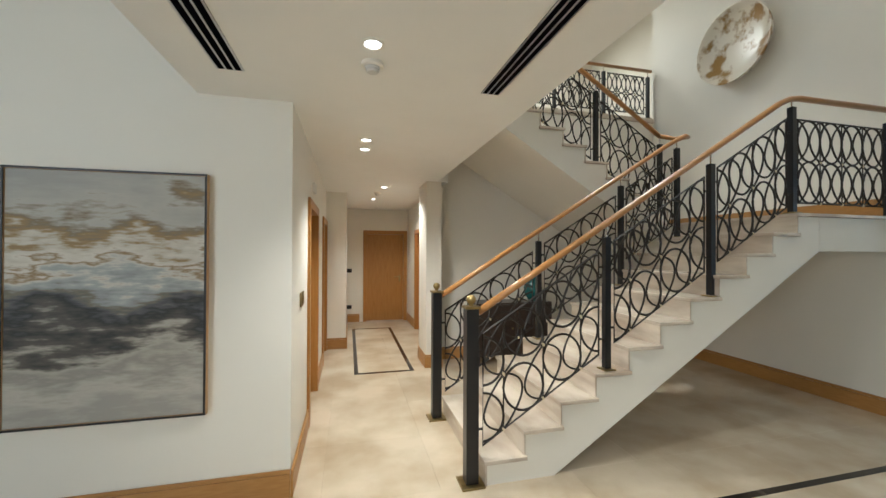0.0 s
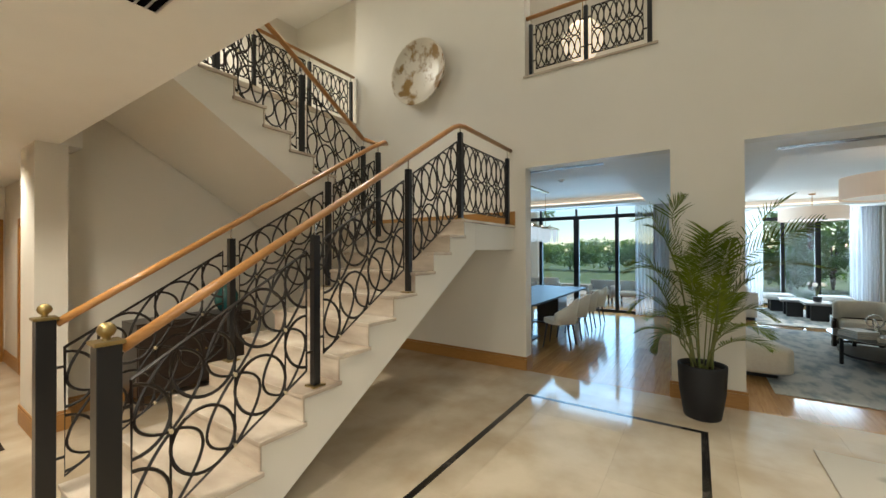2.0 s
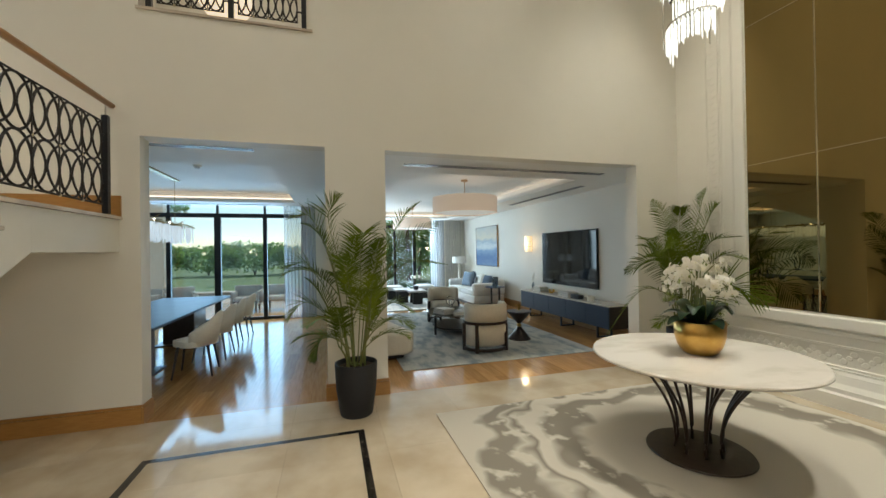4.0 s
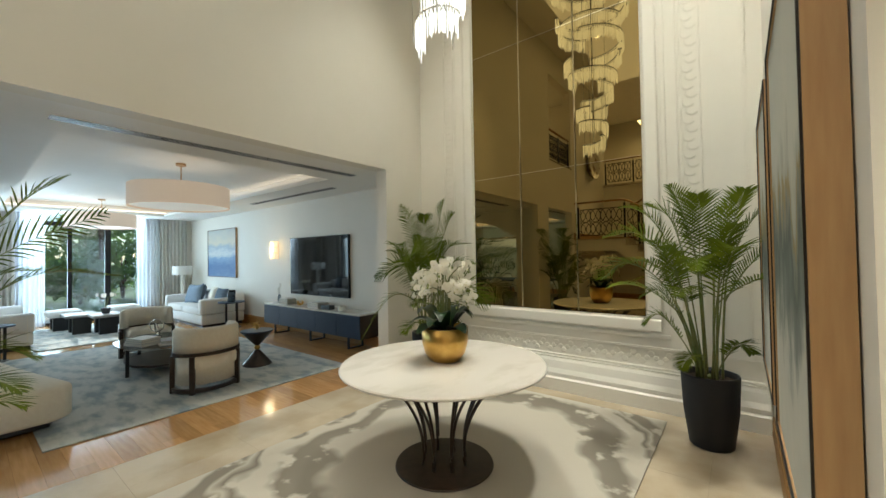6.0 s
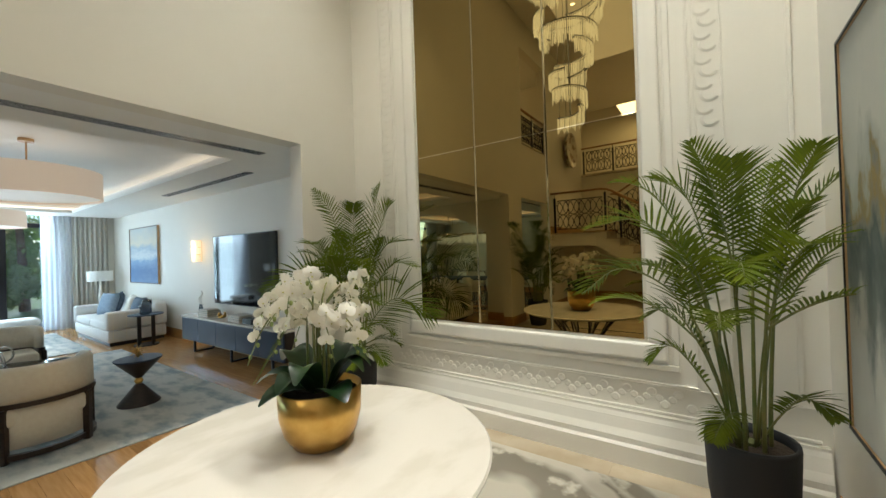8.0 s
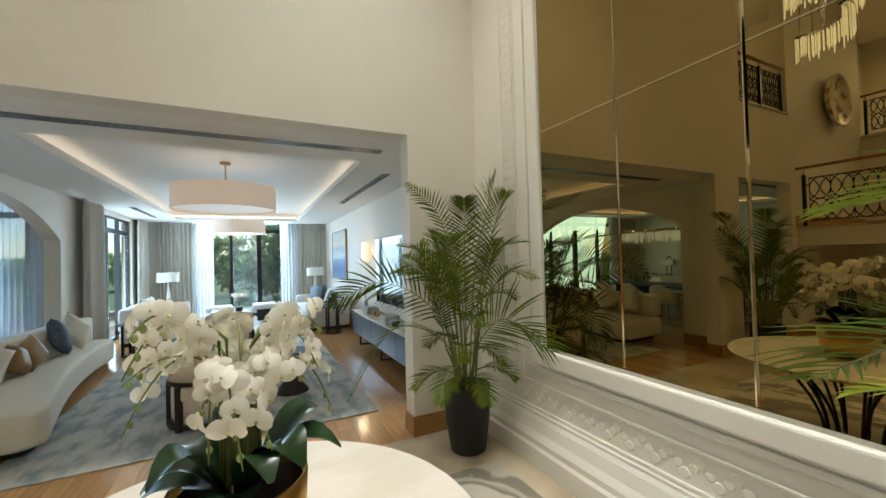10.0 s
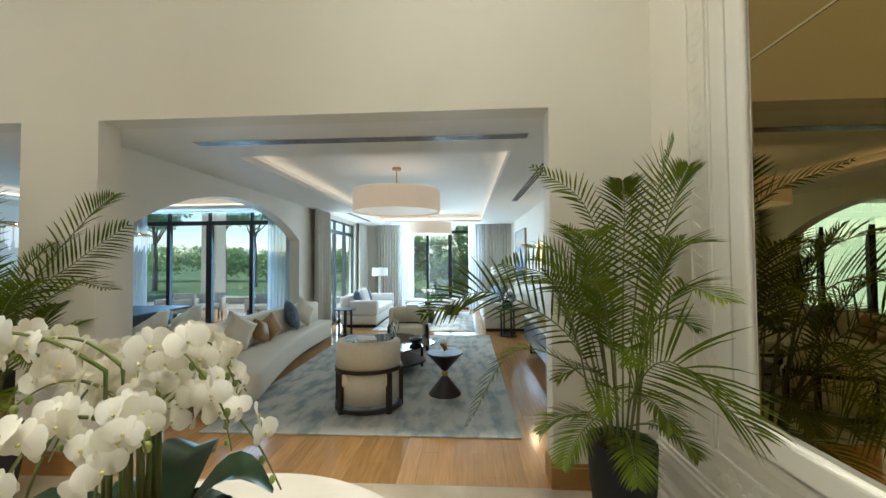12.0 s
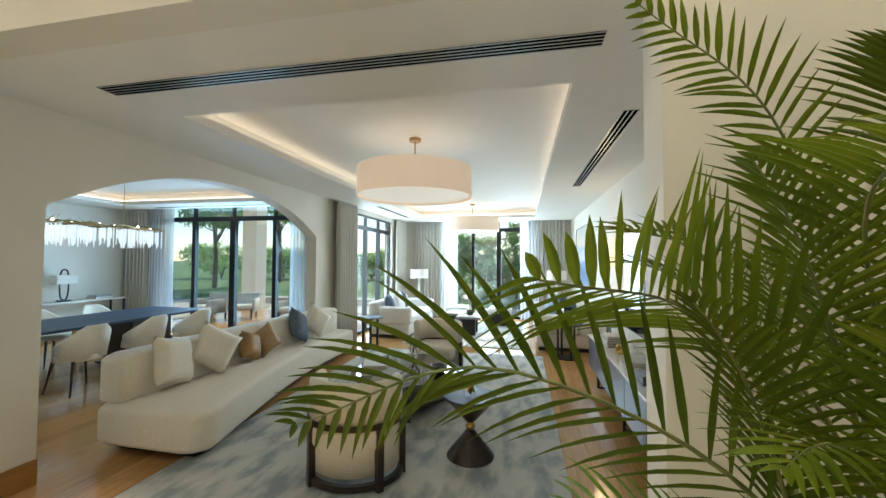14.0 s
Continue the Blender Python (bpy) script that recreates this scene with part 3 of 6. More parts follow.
# black inlaid floor lines
for nm, x0, x1, y0, y1 in (("passage", 0.05, 0.86, 5.25, 8.35), ("hall", 1.35, 4.44, 0.36, 2.08)):
    w = 0.055
    st = thing("floor_inlay", "thin black marble line inlaid in the beige floor", "floor inlay")
    tagged(st, kind="structure")
    for sp in ((x0, x1, y0, y0 + w), (x0, x1, y1 - w, y1), (x0, x0 + w, y0 + w, y1 - w), (x1 - w, x1, y0 + w, y1 - w)):
        part("strip", boxes((*sp, -0.01, 0.0015)), M_BLACKSTONE, st)


# windows
def window(name, along, fixed, a, b2, bars, z_transom, top, thick, leafs, bottom=0.0, beyond=1):
    w = thing(name, "tall black aluminium glazed doors with a transom", "window")
    tagged(w, kind="structure")
    def bx(u0, u1, z0, z1, d0=0.0, d1=0.07):
        return boxes((u0, u1, fixed + d0, fixed + d1, z0, z1) if along == "x" else (fixed + d0, fixed + d1, u0, u1, z0, z1))
    for u0, u1, z0, z1 in ((a, b2, bottom, bottom + 0.07), (a, b2, top - 0.05, top), (a, a + 0.05, bottom + 0.07, top - 0.05), (b2 - 0.05, b2, bottom + 0.07, top - 0.05), (a + 0.05, b2 - 0.05, z_transom - 0.05, z_transom + 0.05)):
        part("window_frame", bx(u0, u1, z0, z1), M_FRAMEALU, w)
    for u, wd in bars:
        part("mullion", bx(u - wd / 2, u + wd / 2, bottom + 0.07, z_transom - 0.05, -0.01, 0.08), M_FRAMEALU, w)
        part("glazing_bar", bx(u - 0.025, u + 0.025, z_transom + 0.05, top - 0.05), M_FRAMEALU, w)
    edges = [a + 0.05] + [u for u, wd in bars] + [b2 - 0.05]
    for u0, u1 in zip(edges, edges[1:]):
        for z0, z1 in ((bottom + 0.07, z_transom - 0.05), (z_transom + 0.05, top - 0.05)):
            p = part("pane", bx(u0 + 0.02, u1 - 0.02, z0, z1, 0.03, 0.036), M_PANE, w)
            p.visible_shadow = False
    return w


window("window_1", "y", 11.2, 1.3, 5.3, [(2.2, 0.09), (3.25, 0.14), (4.27, 0.09)], 2.57, 3.1, 0.07, 0)
window("window_2", "y", 15.0, -3.3, -0.75, [(-1.65, 0.08), (-2.4, 0.12)], 2.56, 3.1, 0.07, 0)
window("window_3", "x", 0.5, 11.4, 13.8, [(12.2, 0.08), (13.0, 0.08)], 2.4, 2.7, 0.07, 0)


# curtains
def curtain(name, material, label, along, fixed, a, b2, top, folds, depth=0.05):
    c = thing(name, label, "curtain")
    bm = bmesh.new()
    k = folds * 8
    cols = []
    for i in range(k + 1):
        u = a + (b2 - a) * i / k
        off = depth * math.sin(i / 8 * math.tau) + 0.012 * math.sin(i * 0.9)
        cols.append([bm.verts.new((u, fixed + off * s, z) if along == "x" else (fixed + off * s, u, z)) for z, s in ((0.01, 1.1), (0.8, 0.9), (top - 0.2, 0.75), (top, 0.5))])
    for p, q in zip(cols, cols[1:]):
        for j in range(3):
            bm.faces.new((p[j], q[j], q[j + 1], p[j + 1]))
    part("curtain_panel", bm, material, c, smooth=True)
    bmt = bmesh.new()
    tube(bmt, [(a, fixed, top + 0.012), (b2, fixed, top + 0.012)] if along == "x" else [(fixed, a, top + 0.012), (fixed, b2, top + 0.012)], 0.012)
    part("curtain_track", bmt, M_VENT, c)


SH, DR = "white sheer curtain hanging before the garden window", "pale linen drape gathered beside the window"
curtain("sheer_curtain", M_SHEER, SH, "y", 11.1, 1.0, 1.75, 3.08, 9)
curtain("sheer_curtain", M_SHEER, SH, "y", 11.1, 4.75, 5.35, 3.08, 8)
curtain("drape", M_LINEN, DR, "y", 11.08, 5.4, 6.0, 3.08, 6)
curtain("drape", M_LINEN, DR, "x", 0.3, 10.4, 11.2, 2.77, 8)
curtain("sheer_curtain", M_SHEER, SH, "y", 14.9, -1.2, -0.7, 3.08, 6)
curtain("sheer_curtain", M_SHEER, SH, "y", 14.9, -3.55, -3.0, 3.08, 6)
curtain("drape", M_LINEN, DR, "y", 14.9, -0.65, 0.1, 3.08, 8)
curtain("drape", M_LINEN, DR, "y", 14.9, -4.25, -3.6, 3.08, 7)
curtain("drape", M_LINEN, DR, "x", 0.32, 13.9, 14.6, 2.77, 7)


# vents and ceiling fittings
def vent(label, x0, x1, y0, y1, z, slots):
    v = thing("ceiling_vent", label, "air vent", (x0 + x1) / 2, (y0 + y1) / 2, z)
    hx, hy = (x1 - x0) / 2, (y1 - y0) / 2
    # flat black sheet in place of the shade inside the duct
    part("backing", boxes((-hx, hx, -hy, hy, -0.003, -0.0005)), M_SLOTSHADE, v)
    along_y = hy > hx
    w = (2 * min(hx, hy)) / (slots * 4.6 + 1)
    for i in range(slots + 1):
        u = -min(hx, hy) + w * 4.6 * i
        part("slat", boxes((u, u + w, -hy, hy, -0.006, -0.0035) if along_y else (-hx, hx, u, u + w, -0.006, -0.0035)), M_SLAT, v)
    return v


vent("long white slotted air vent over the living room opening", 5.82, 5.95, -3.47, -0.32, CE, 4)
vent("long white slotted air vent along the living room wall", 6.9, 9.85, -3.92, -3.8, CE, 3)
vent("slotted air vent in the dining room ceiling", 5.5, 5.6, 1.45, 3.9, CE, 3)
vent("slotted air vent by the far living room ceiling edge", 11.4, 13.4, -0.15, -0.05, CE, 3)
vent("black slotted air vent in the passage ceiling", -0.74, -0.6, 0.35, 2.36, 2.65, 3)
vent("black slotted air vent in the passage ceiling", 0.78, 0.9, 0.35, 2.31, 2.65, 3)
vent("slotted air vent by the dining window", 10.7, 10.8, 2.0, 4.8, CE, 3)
for lx, ly, _w in HIGH_SPOTS:
    d = thing("downlight", "small round recessed downlight in the high ceiling, lit", "downlight", lx, ly, HI, group="high ceiling downlights")
    part("trim_ring", lathe([(0.07, 0), (0.07, -0.006), (0.052, -0.008), (0.05, -0.001)], 24), M_WHITE, d)
    part("lens", lathe([(0.05, -0.002), (0, -0.002)], 20), M_BULB, d)
for lx, ly in LIGHTS:
    d = thing("downlight", "small round recessed downlight, lit", "downlight", lx, ly, 2.65, group="passage downlights")
    part("trim_ring", lathe([(0.055, 0), (0.055, -0.006), (0.042, -0.008), (0.04, -0.001)], 24), M_WHITE, d)
    part("lens", lathe([(0.04, -0.002), (0, -0.002)], 20), M_BULB, d)


def detector(x, y, z, label="round white smoke detector on the ceiling"):
    d = thing("smoke_detector", label, "smoke detector", x, y, z)
    part("base", lathe([(0, 0), (0.06, 0), (0.06, -0.018), (0.05, -0.022), (0, -0.022)], 24), M_WHITE, d)
    part("sensor", lathe([(0.04, -0.022), (0.04, -0.03), (0.036, -0.032), (0.036, -0.042), (0.028, -0.05), (0, -0.05)], 24), M_VENT, d)


detector(0.09, 2.1, 2.65)
detector(0.44, 6.6, 2.65)
detector(7.6, 2.6, 3.01)
for x, y, z, face in ((-0.395, 3.3, 1.26, "x"), (-0.02, 9.194, 1.2, "y"), (-0.02, 9.194, 0.35, "y"), (5.2, -3.95, 0.3, "x")):
    s = thing("wall_plate", "small bronze switch plate on the cream wall", "switch", x, y, z)
    part("plate", boxes((0, 0.008, -0.11, 0.11, -0.055, 0.055) if face == "x" else (-0.06, 0.06, -0.008, 0, -0.045, 0.045), bevel=0.002), M_BRASS if face == "x" else M_BLACK, s)
    part("rocker", boxes((0.0085, 0.012, -0.03, 0.03, -0.03, 0.03) if face == "x" else (-0.03, 0.03, -0.012, -0.0085, -0.03, 0.03), bevel=0.001), M_BRASS if face == "x" else M_POST, s)
s = thing("alarm_box", "small grey box on the wall above a door", "wall box", -0.395, 4.2, 2.3)
part("case", boxes((0, 0.03, -0.09, 0.09, -0.05, 0.05), bevel=0.004), M_VENT, s)


# ---- staircase ----
RISE, GO, SX = 0.182, 0.293, 0.92
stairs = tagged(thing("staircase", "white plastered staircase with beige marble steps and a half landing", "staircase"), kind="structure")
SY0, SY1, TY0, TY1 = 2.57, 3.78, 4.0, 5.7
SOF = 0.2


def flight(x0, z0, sign, y0, y1):
    """The plastered body of a flight: a stepped top and a sloping underside."""
    pts = []
    for k in range(10):
        pts += [(x0 + sign * GO * k, z0 + RISE * k - (0.03 if k else 0)), (x0 + sign * GO * k, z0 + RISE * (k + 1) - 0.03)]
    if z0 == 0:
        pts += [(x0 + GO * 10, RISE * 10 - 0.03), (x0 + GO * 10, RISE * 10 + 0.148)]
    if z0 > 0:
        pts += [(x0 - GO * 10, z0 + RISE * 10 - 0.03), (x0 - GO * 10, z0 + 1.488), (x0 - 0.002, z0 - 0.3)]
    else:
        pts += [(4.12, RISE * 10 + 0.148), (4.12, 1.66), (x0 + 0.53, 0)]
    return prism(pts, "y", y0, y1)


part("flight_body", flight(SX, 0.0, 1, SY0, SY1), M_WALL, stairs)
part("flight_body", flight(3.85, 2.002, -1, TY0, TY1), M_WALL, stairs)
part("landing_slab", boxes((4.122, WE - 0.002, SY0, 5.7, 1.66, 1.968), (3.85, 4.122, SY1, 5.7, 1.66, 1.968)), M_WALL, stairs)
tread = boxes((-0.025, GO + 0.01, -0.03, SY1 - SY0 + 0.03, -0.03, 0), bevel=0.006)
riser = boxes((-0.012, 0.0, -0.012, SY1 - SY0 + 0.012, -RISE, -0.031))
t_me, r_me = part("tread", tread, M_STEP, stairs, "worn beige marble tread"), part("riser", riser, M_STEP, stairs)
t_me.location, r_me.location = (SX, SY0, RISE), (SX, SY0, RISE)
t_up = bpy.data.meshes.new("tread")
bm = boxes((-0.025, GO + 0.01, -0.0, TY1 - TY0 + 0.03, -0.03, 0), bevel=0.006)
bm.to_mesh(t_up)
r_up = bpy.data.meshes.new("riser")
bm = boxes((-0.012, 0.0, 0, TY1 - TY0 + 0.012, -RISE, -0.031))
bm.to_mesh(r_up)
for m_ in (t_up, r_up):
    m_.materials.append(M_STEP)
for f2 in (0, 1):
    for k in range(11):
        if f2 == 0 and k == 0:
            continue
        for src, is_t in ((t_me, True), (r_me, False)):
            if k == 10 and is_t:
                continue
            o = new(src.name.split(".")[0], src.data if f2 == 0 else (t_up if is_t else r_up))
            o.parent = stairs
            if f2 == 0:
                o.location = (SX + GO * k, SY0, RISE * (k + 1))
            else:
                o.location = (3.85 - GO * k, TY1, 2.0 + RISE * (k + 1))
                o.rotation_euler = (0, 0, math.pi)
part("landing_slab_top", boxes((3.825, WE - 0.002, SY0 - 0.03, 5.7, 1.97, 2.0), bevel=0.005), M_STEP, stairs, "beige marble landing")
part("landing_skirting", boxes((3.9, WE - 0.002, 5.68, 5.7, 2.002, 2.15), (WE - 0.022, WE - 0.002, 2.55, 5.678, 2.002, 2.2)), M_BASE, stairs, "orange oak skirting on the landing")


# ---- railings ----
P = math.pi

def panel(parent, x0, x1, y, z0, h, slope, cols, along="x", half=True):
    """One wrought iron panel: a frame, two rows of overlapping ellipses sheared to the stairs, upright bars and rosettes."""
    swap = (lambda bm: bmesh.ops.transform(bm, matrix=Matrix(((0, 1, 0, 0), (1, 0, 0, 0), (0, 0, 1, 0), (0, 0, 0, 1))), verts=bm.verts)) if along == "y" else (lambda bm: None)
    w = x1 - x0
    s, off = w / cols, 0.5 if half else 0.0

    def at(u, v):
        return (x0 + u, y, z0 + v + slope * u)

    def piece(name, bm, material, under, label=""):
        swap(bm)
        return part(name, bm, material, under, label)

    p = piece("panel", tube(bmesh.new(), [at(0, 0), at(w, 0), at(w, h), at(0, h)], 0.01, 4, closed=True), M_IRON, parent, "black wrought iron panel")
    for u, out in ((0, -1), (w, 1)):
        for v in (0.12, h - 0.12):
            a = at(u, v)
            piece("lug", tube(bmesh.new(), [a, (a[0] + out * 0.045, y, a[2])], 0.009, 6), M_IRON, p)
    for row in (0, 1):
        v0 = h * 0.5 * row
        for c in range(-1, cols + 2):
            cu = s * (c + off)
            if 0 < cu < w:
                piece("bar", tube(bmesh.new(), [at(cu, v0), at(cu, v0 + h * 0.5)], 0.0055, 5), M_IRON, p)
            for sg in (-1, 1):
                arc = [(cu + sg * 0.47 * s * math.sin(P * k / 16) ** 0.8, v0 + h * 0.5 * k / 16) for k in range(17)]
                arc = [(u, v) for u, v in arc if -0.001 <= u <= w + 0.001]
                if len(arc) > 3:
                    piece("scroll", tube(bmesh.new(), [at(u, v) for u, v in arc], 0.0085, 5), M_IRON, p)
    ru = s * 0.5
    rv = h * 0.248 if not slope else math.sqrt((h * 0.248) ** 2 - (slope * ru) ** 2)
    for row in (0, 1):
        for c in range(-1, cols + 1):
            mu, mv = s * (c + 0.5 + off), h * (0.25 + 0.5 * row)
            cx, cy, cz = at(mu, mv)
            loop = [(cx + ru * math.cos(k * math.tau / 28), cy, cz + rv * math.sin(k * math.tau / 28)) for k in range(28)]
            if mu - ru > -0.002 and mu + ru < w + 0.002:
                piece("ring", tube(bmesh.new(), loop, 0.0095, 5, closed=True), M_IRON, p)
            elif 0 < mu + ru and mu - ru < w:
                turn = 7 if mu < w / 2 else 21
                loop = [q for q in loop[-turn:] + loop[:-turn] if x0 <= q[0] <= x1]
                if len(loop) > 3:
                    piece("ring", tube(bmesh.new(), loop, 0.0095, 5), M_IRON, p)
    for c in range(cols):
        u = s * (c + off)
        if 0.01 < u < w - 0.01:
            for v in (0.0, h * 0.5):
                b_ = bmesh.new()
                bmesh.ops.create_uvsphere(b_, u_segments=8, v_segments=5, radius=0.015, matrix=Matrix.Translation(at(u, v)) @ Matrix.Diagonal((1, 0.8, 1, 1)))
                piece("rosette", b_, M_PALEBRASS, p, "pale brass rosette")


def post(parent, x, y, z, h, w=0.025, plate=True):
    p = part("post", boxes((x - w, x + w, y - w, y + w, z + 0.012, z + h), bevel=0.003), M_POST, parent)
    bm = bmesh.new()
    tube(bm, [(x, y, z + h), (x, y, z + h + 0.09)], 0.007, 8)
    part("spindle", bm, M_CHROME, p)
    if plate:
        part("base_plate", boxes((x - w - 0.025, x + w + 0.025, y - w - 0.025, y + w + 0.025, z, z + 0.012), bevel=0.002), M_BRASS, p, "brass base plate")


def newel(parent, x, y, z, h):
    p = part("newel_post", boxes((x - 0.045, x + 0.045, y - 0.045, y + 0.045, z + 0.015, z + h), bevel=0.004), M_POST, parent, "square black newel post")
    part("base_plate", boxes((x - 0.085, x + 0.085, y - 0.085, y + 0.085, z, z + 0.015), bevel=0.003), M_BRASS, p, "brass base plate")
    part("cap", boxes((x - 0.056, x + 0.056, y - 0.056, y + 0.056, z + h, z + h + 0.018), bevel=0.004), M_BRASS, p, "brass cap")
    part("finial", lathe([(0.018, 0), (0.014, 0.012), (0.03, 0.028), (0.036, 0.045), (0.03, 0.065), (0.014, 0.078), (0, 0.08)], 20, at=(x, y, z + h + 0.018)), M_BRASS, p, "brass ball finial", smooth=True)


def handrail(parent, pts):
    bm = bmesh.new()
    tube(bm, pts, 0.031, 12, flat=0.85)
    part("handrail", bm, M_RAIL, parent, "polished orange oak handrail", smooth=True)


SL = RISE / GO
RL = "black scrolled iron stair railing with oak handrail"


def rail_z(x):
    return 1.2 + SL * (x - 0.85)


def stair_rail(y, posts, label):
    r = thing("stair_railing", label, "railing")
    newel(r, 0.82, y, 0, 1.24)
    xs = [0.82] + posts
    for x in posts:
        step = min(int((x - SX) / GO), 10)
        zt = 2.0 if x >= 3.85 else RISE * (step + 1)
        post(r, x, y, zt, rail_z(x) - 0.11 - zt)
    for i, (xa, xb) in enumerate(zip(xs, xs[1:])):
        a, c = xa + (0.09 if i == 0 else 0.07), xb - 0.07
        panel(r, a, c, y, rail_z(a) - 0.16 - 0.82, 0.8, SL, 3 if c - a > 0.85 else 3)
    return r


r1 = stair_rail(2.62, [1.93, 2.95, 3.87], RL + " beside the open hall")
post(r1, 5.13, 2.62, 2.0, 0.93)
panel(r1, 3.94, 5.06, 2.62, 2.1, 0.76, 0, 4, half=False)
handrail(r1, [(0.87, 2.62, 1.21), (1.5, 2.62, rail_z(1.5)), (2.5, 2.62, rail_z(2.5)), (3.72, 2.62, rail_z(3.72)), (3.84, 2.62, 3.035), (3.96, 2.62, 3.055), (WE - 0.005, 2.62, 3.06)])
r2 = stair_rail(3.72, [1.93, 2.95, 3.72], RL + " inside the first flight")
handrail(r2, [(0.87, 3.72, 1.21), (1.5, 3.72, rail_z(1.5)), (2.5, 3.72, rail_z(2.5)), (3.6, 3.72, rail_z(3.6)), (3.84, 3.72, 3.03), (3.96, 3.8, 3.05), (3.96, 3.98, 3.08), (3.8, 4.06, 3.12)])

r3 = thing("stair_railing", RL + " on the upper flight", "railing")
def rail2_z(x):
    return 3.13 + SL * (3.8 - x)
xs = [3.8, 2.87, 1.97, 1.22]
for x in xs:
    step = min(max(int((3.85 - x) / GO), 0), 9)
    zt = 2.0 + RISE * (step + 1)
    post(r3, x, 4.06, zt, rail2_z(x) - 0.11 - zt, plate=False)
for xa, xb in zip(xs, xs[1:]):
    panel(r3, xb + 0.07, xa - 0.07, 4.06, rail2_z(xb + 0.07) - 0.16 - 0.82, 0.8, -SL, 3)
handrail(r3, [(3.8, 4.06, 3.12), (3.0, 4.06, rail2_z(3.0)), (2.0, 4.06, rail2_z(2.0)), (1.22, 4.06, rail2_z(1.22))])

r4 = thing("gallery_railing", "black scrolled iron railing with oak handrail along the upper gallery", "railing")
for x in (1.3, 2.3, 3.3, 4.25, 5.16):
    post(r4, x, 5.76, 4.03, 0.76)
for xa, xb in zip((1.3, 2.3, 3.3, 4.25), (2.3, 3.3, 4.25, 5.16)):
    panel(r4, xa + 0.08, xb - 0.08, 5.76, 4.12, 0.66, 0, 4, half=False)
handrail(r4, [(1.2, 5.76, 4.9), (WE - 0.01, 5.76, 4.9)])
r5 = thing("balcony_railing", "black scrolled iron railing with oak handrail in the balcony opening", "railing")
for y in (0.88, 1.6, 2.33):
    post(r5, WE + 0.06, y, 4.06, 0.72)
for ya, yb in ((0.88, 1.6), (1.6, 2.33)):
    panel(r5, ya + 0.07, yb - 0.07, WE + 0.06, 4.15, 0.6, 0, 4, along="y", half=False)
handrail(r5, [(WE + 0.06, 0.815, 4.88), (WE + 0.06, 2.395, 4.88)])
structure("window_sill", boxes((WE - 0.02, WE + WT, 0.79, 2.42, 4.03, 4.058), bevel=0.004), M_STEP, "beige marble sill of the balcony opening", "sill")


# ---- panelled mirror wall ----
mouldings = tagged(thing("wall_panelling", "white wall panelling with fish-scale borders round the mirror", "panelling"), kind="structure")
Y0 = -4.26


def border(x0, x1, z0, z1, w, d, bevel=0.008, y=Y0):
    e = d * 0.6
    for sp in ((x0, x1, y, y + d, z0, z0 + w), (x0, x0 + w, y, y + e, z0 + w, z1), (x1 - w, x1, y, y + e, z0 + w, z1)):
        part("moulding", boxes(sp, bevel=bevel, segments=3), M_WHITE, mouldings)


border(2.03, 4.41, 0.77, 6.4, 0.13, 0.05, 0.02)
border(1.96, 4.48, 0.705, 6.4, 0.045, 0.024, 0.008)
border(1.85, 4.59, 0.6, 6.4, 0.018, 0.02, 0.006)
for x0, x1 in ((1.66, 1.672), (1.82, 1.832), (4.608, 4.62), (4.768, 4.78), (1.32, 1.345)):
    part("moulding", boxes((x0, x1, Y0, Y0 + 0.012, 0.6, 6.4), bevel=0.003), M_WHITE, mouldings)
part("moulding", boxes((1.25, 5.2, Y0, Y0 + 0.012, 0.586, 0.598), bevel=0.003), M_WHITE, mouldings)
part("moulding", boxes((1.25, 5.2, Y0, Y0 + 0.02, 0.385, 0.41), bevel=0.006), M_WHITE, mouldings)
prof = [(Y0, 0.0), (Y0 + 0.12, 0.0), (Y0 + 0.12, 0.14), (Y0 + 0.1, 0.16), (Y0 + 0.1, 0.2), (Y0 + 0.075, 0.25), (Y0 + 0.055, 0.33), (Y0 + 0.04, 0.36), (Y0 + 0.04, 0.38), (Y0, 0.38)]
part("plinth", prism(prof, "x", 1.22, 5.2), M_WHITE, mouldings)


def scale_piece(bm, x, z, r, sweep=math.tau, start=0.0, half=False):
    n_ = 14
    rim = [(x + r * math.cos(start + sweep * k / n_), z + r * math.sin(start + sweep * k / n_)) for k in range(n_ + (1 if half else 0))]
    top = [bm.verts.new((u, Y0 + 0.0065, v)) for u, v in [(x + (u - x) * 0.72, z + (v - z) * 0.72) for u, v in rim]]
    bot = [bm.verts.new((u, Y0 + 0.002, v)) for u, v in rim]
    bm.faces.new(top)
    m_ = len(rim)
    for k in range(m_):
        bm.faces.new((bot[k], bot[(k + 1) % m_], top[(k + 1) % m_], top[k]))


disc = bmesh.new()
scale_piece(disc, 0, 0, 0.034)
d0 = part("disc_ornament", disc, M_WHITE, mouldings)
half = bmesh.new()
scale_piece(half, 0, 0, 0.062, math.pi * 0.95, -math.pi * 0.75, True)
h0 = part("scale_ornament", half, M_WHITE, mouldings)


def again(src, x, z, y=0.0, ry=0.0, sc=1.0):
    o = new(src.name.split(".")[0], src.data)
    o.parent, o.location, o.rotation_euler, o.scale = src.parent, (x, y, z), (0, ry, 0), (sc, 1, sc)
    return o


d0.location, h0.location = (1.9, 0, 0.46), (1.74, 0, 0.66)
k = 0
x = 1.98
while x < 4.62:
    again(d0, x, 0.46 if k % 2 else 0.54)
    again(d0, x + 0.035, 0.5, sc=0.8)
    x, k = x + 0.083, k + 1
z, k = 0.76, 0
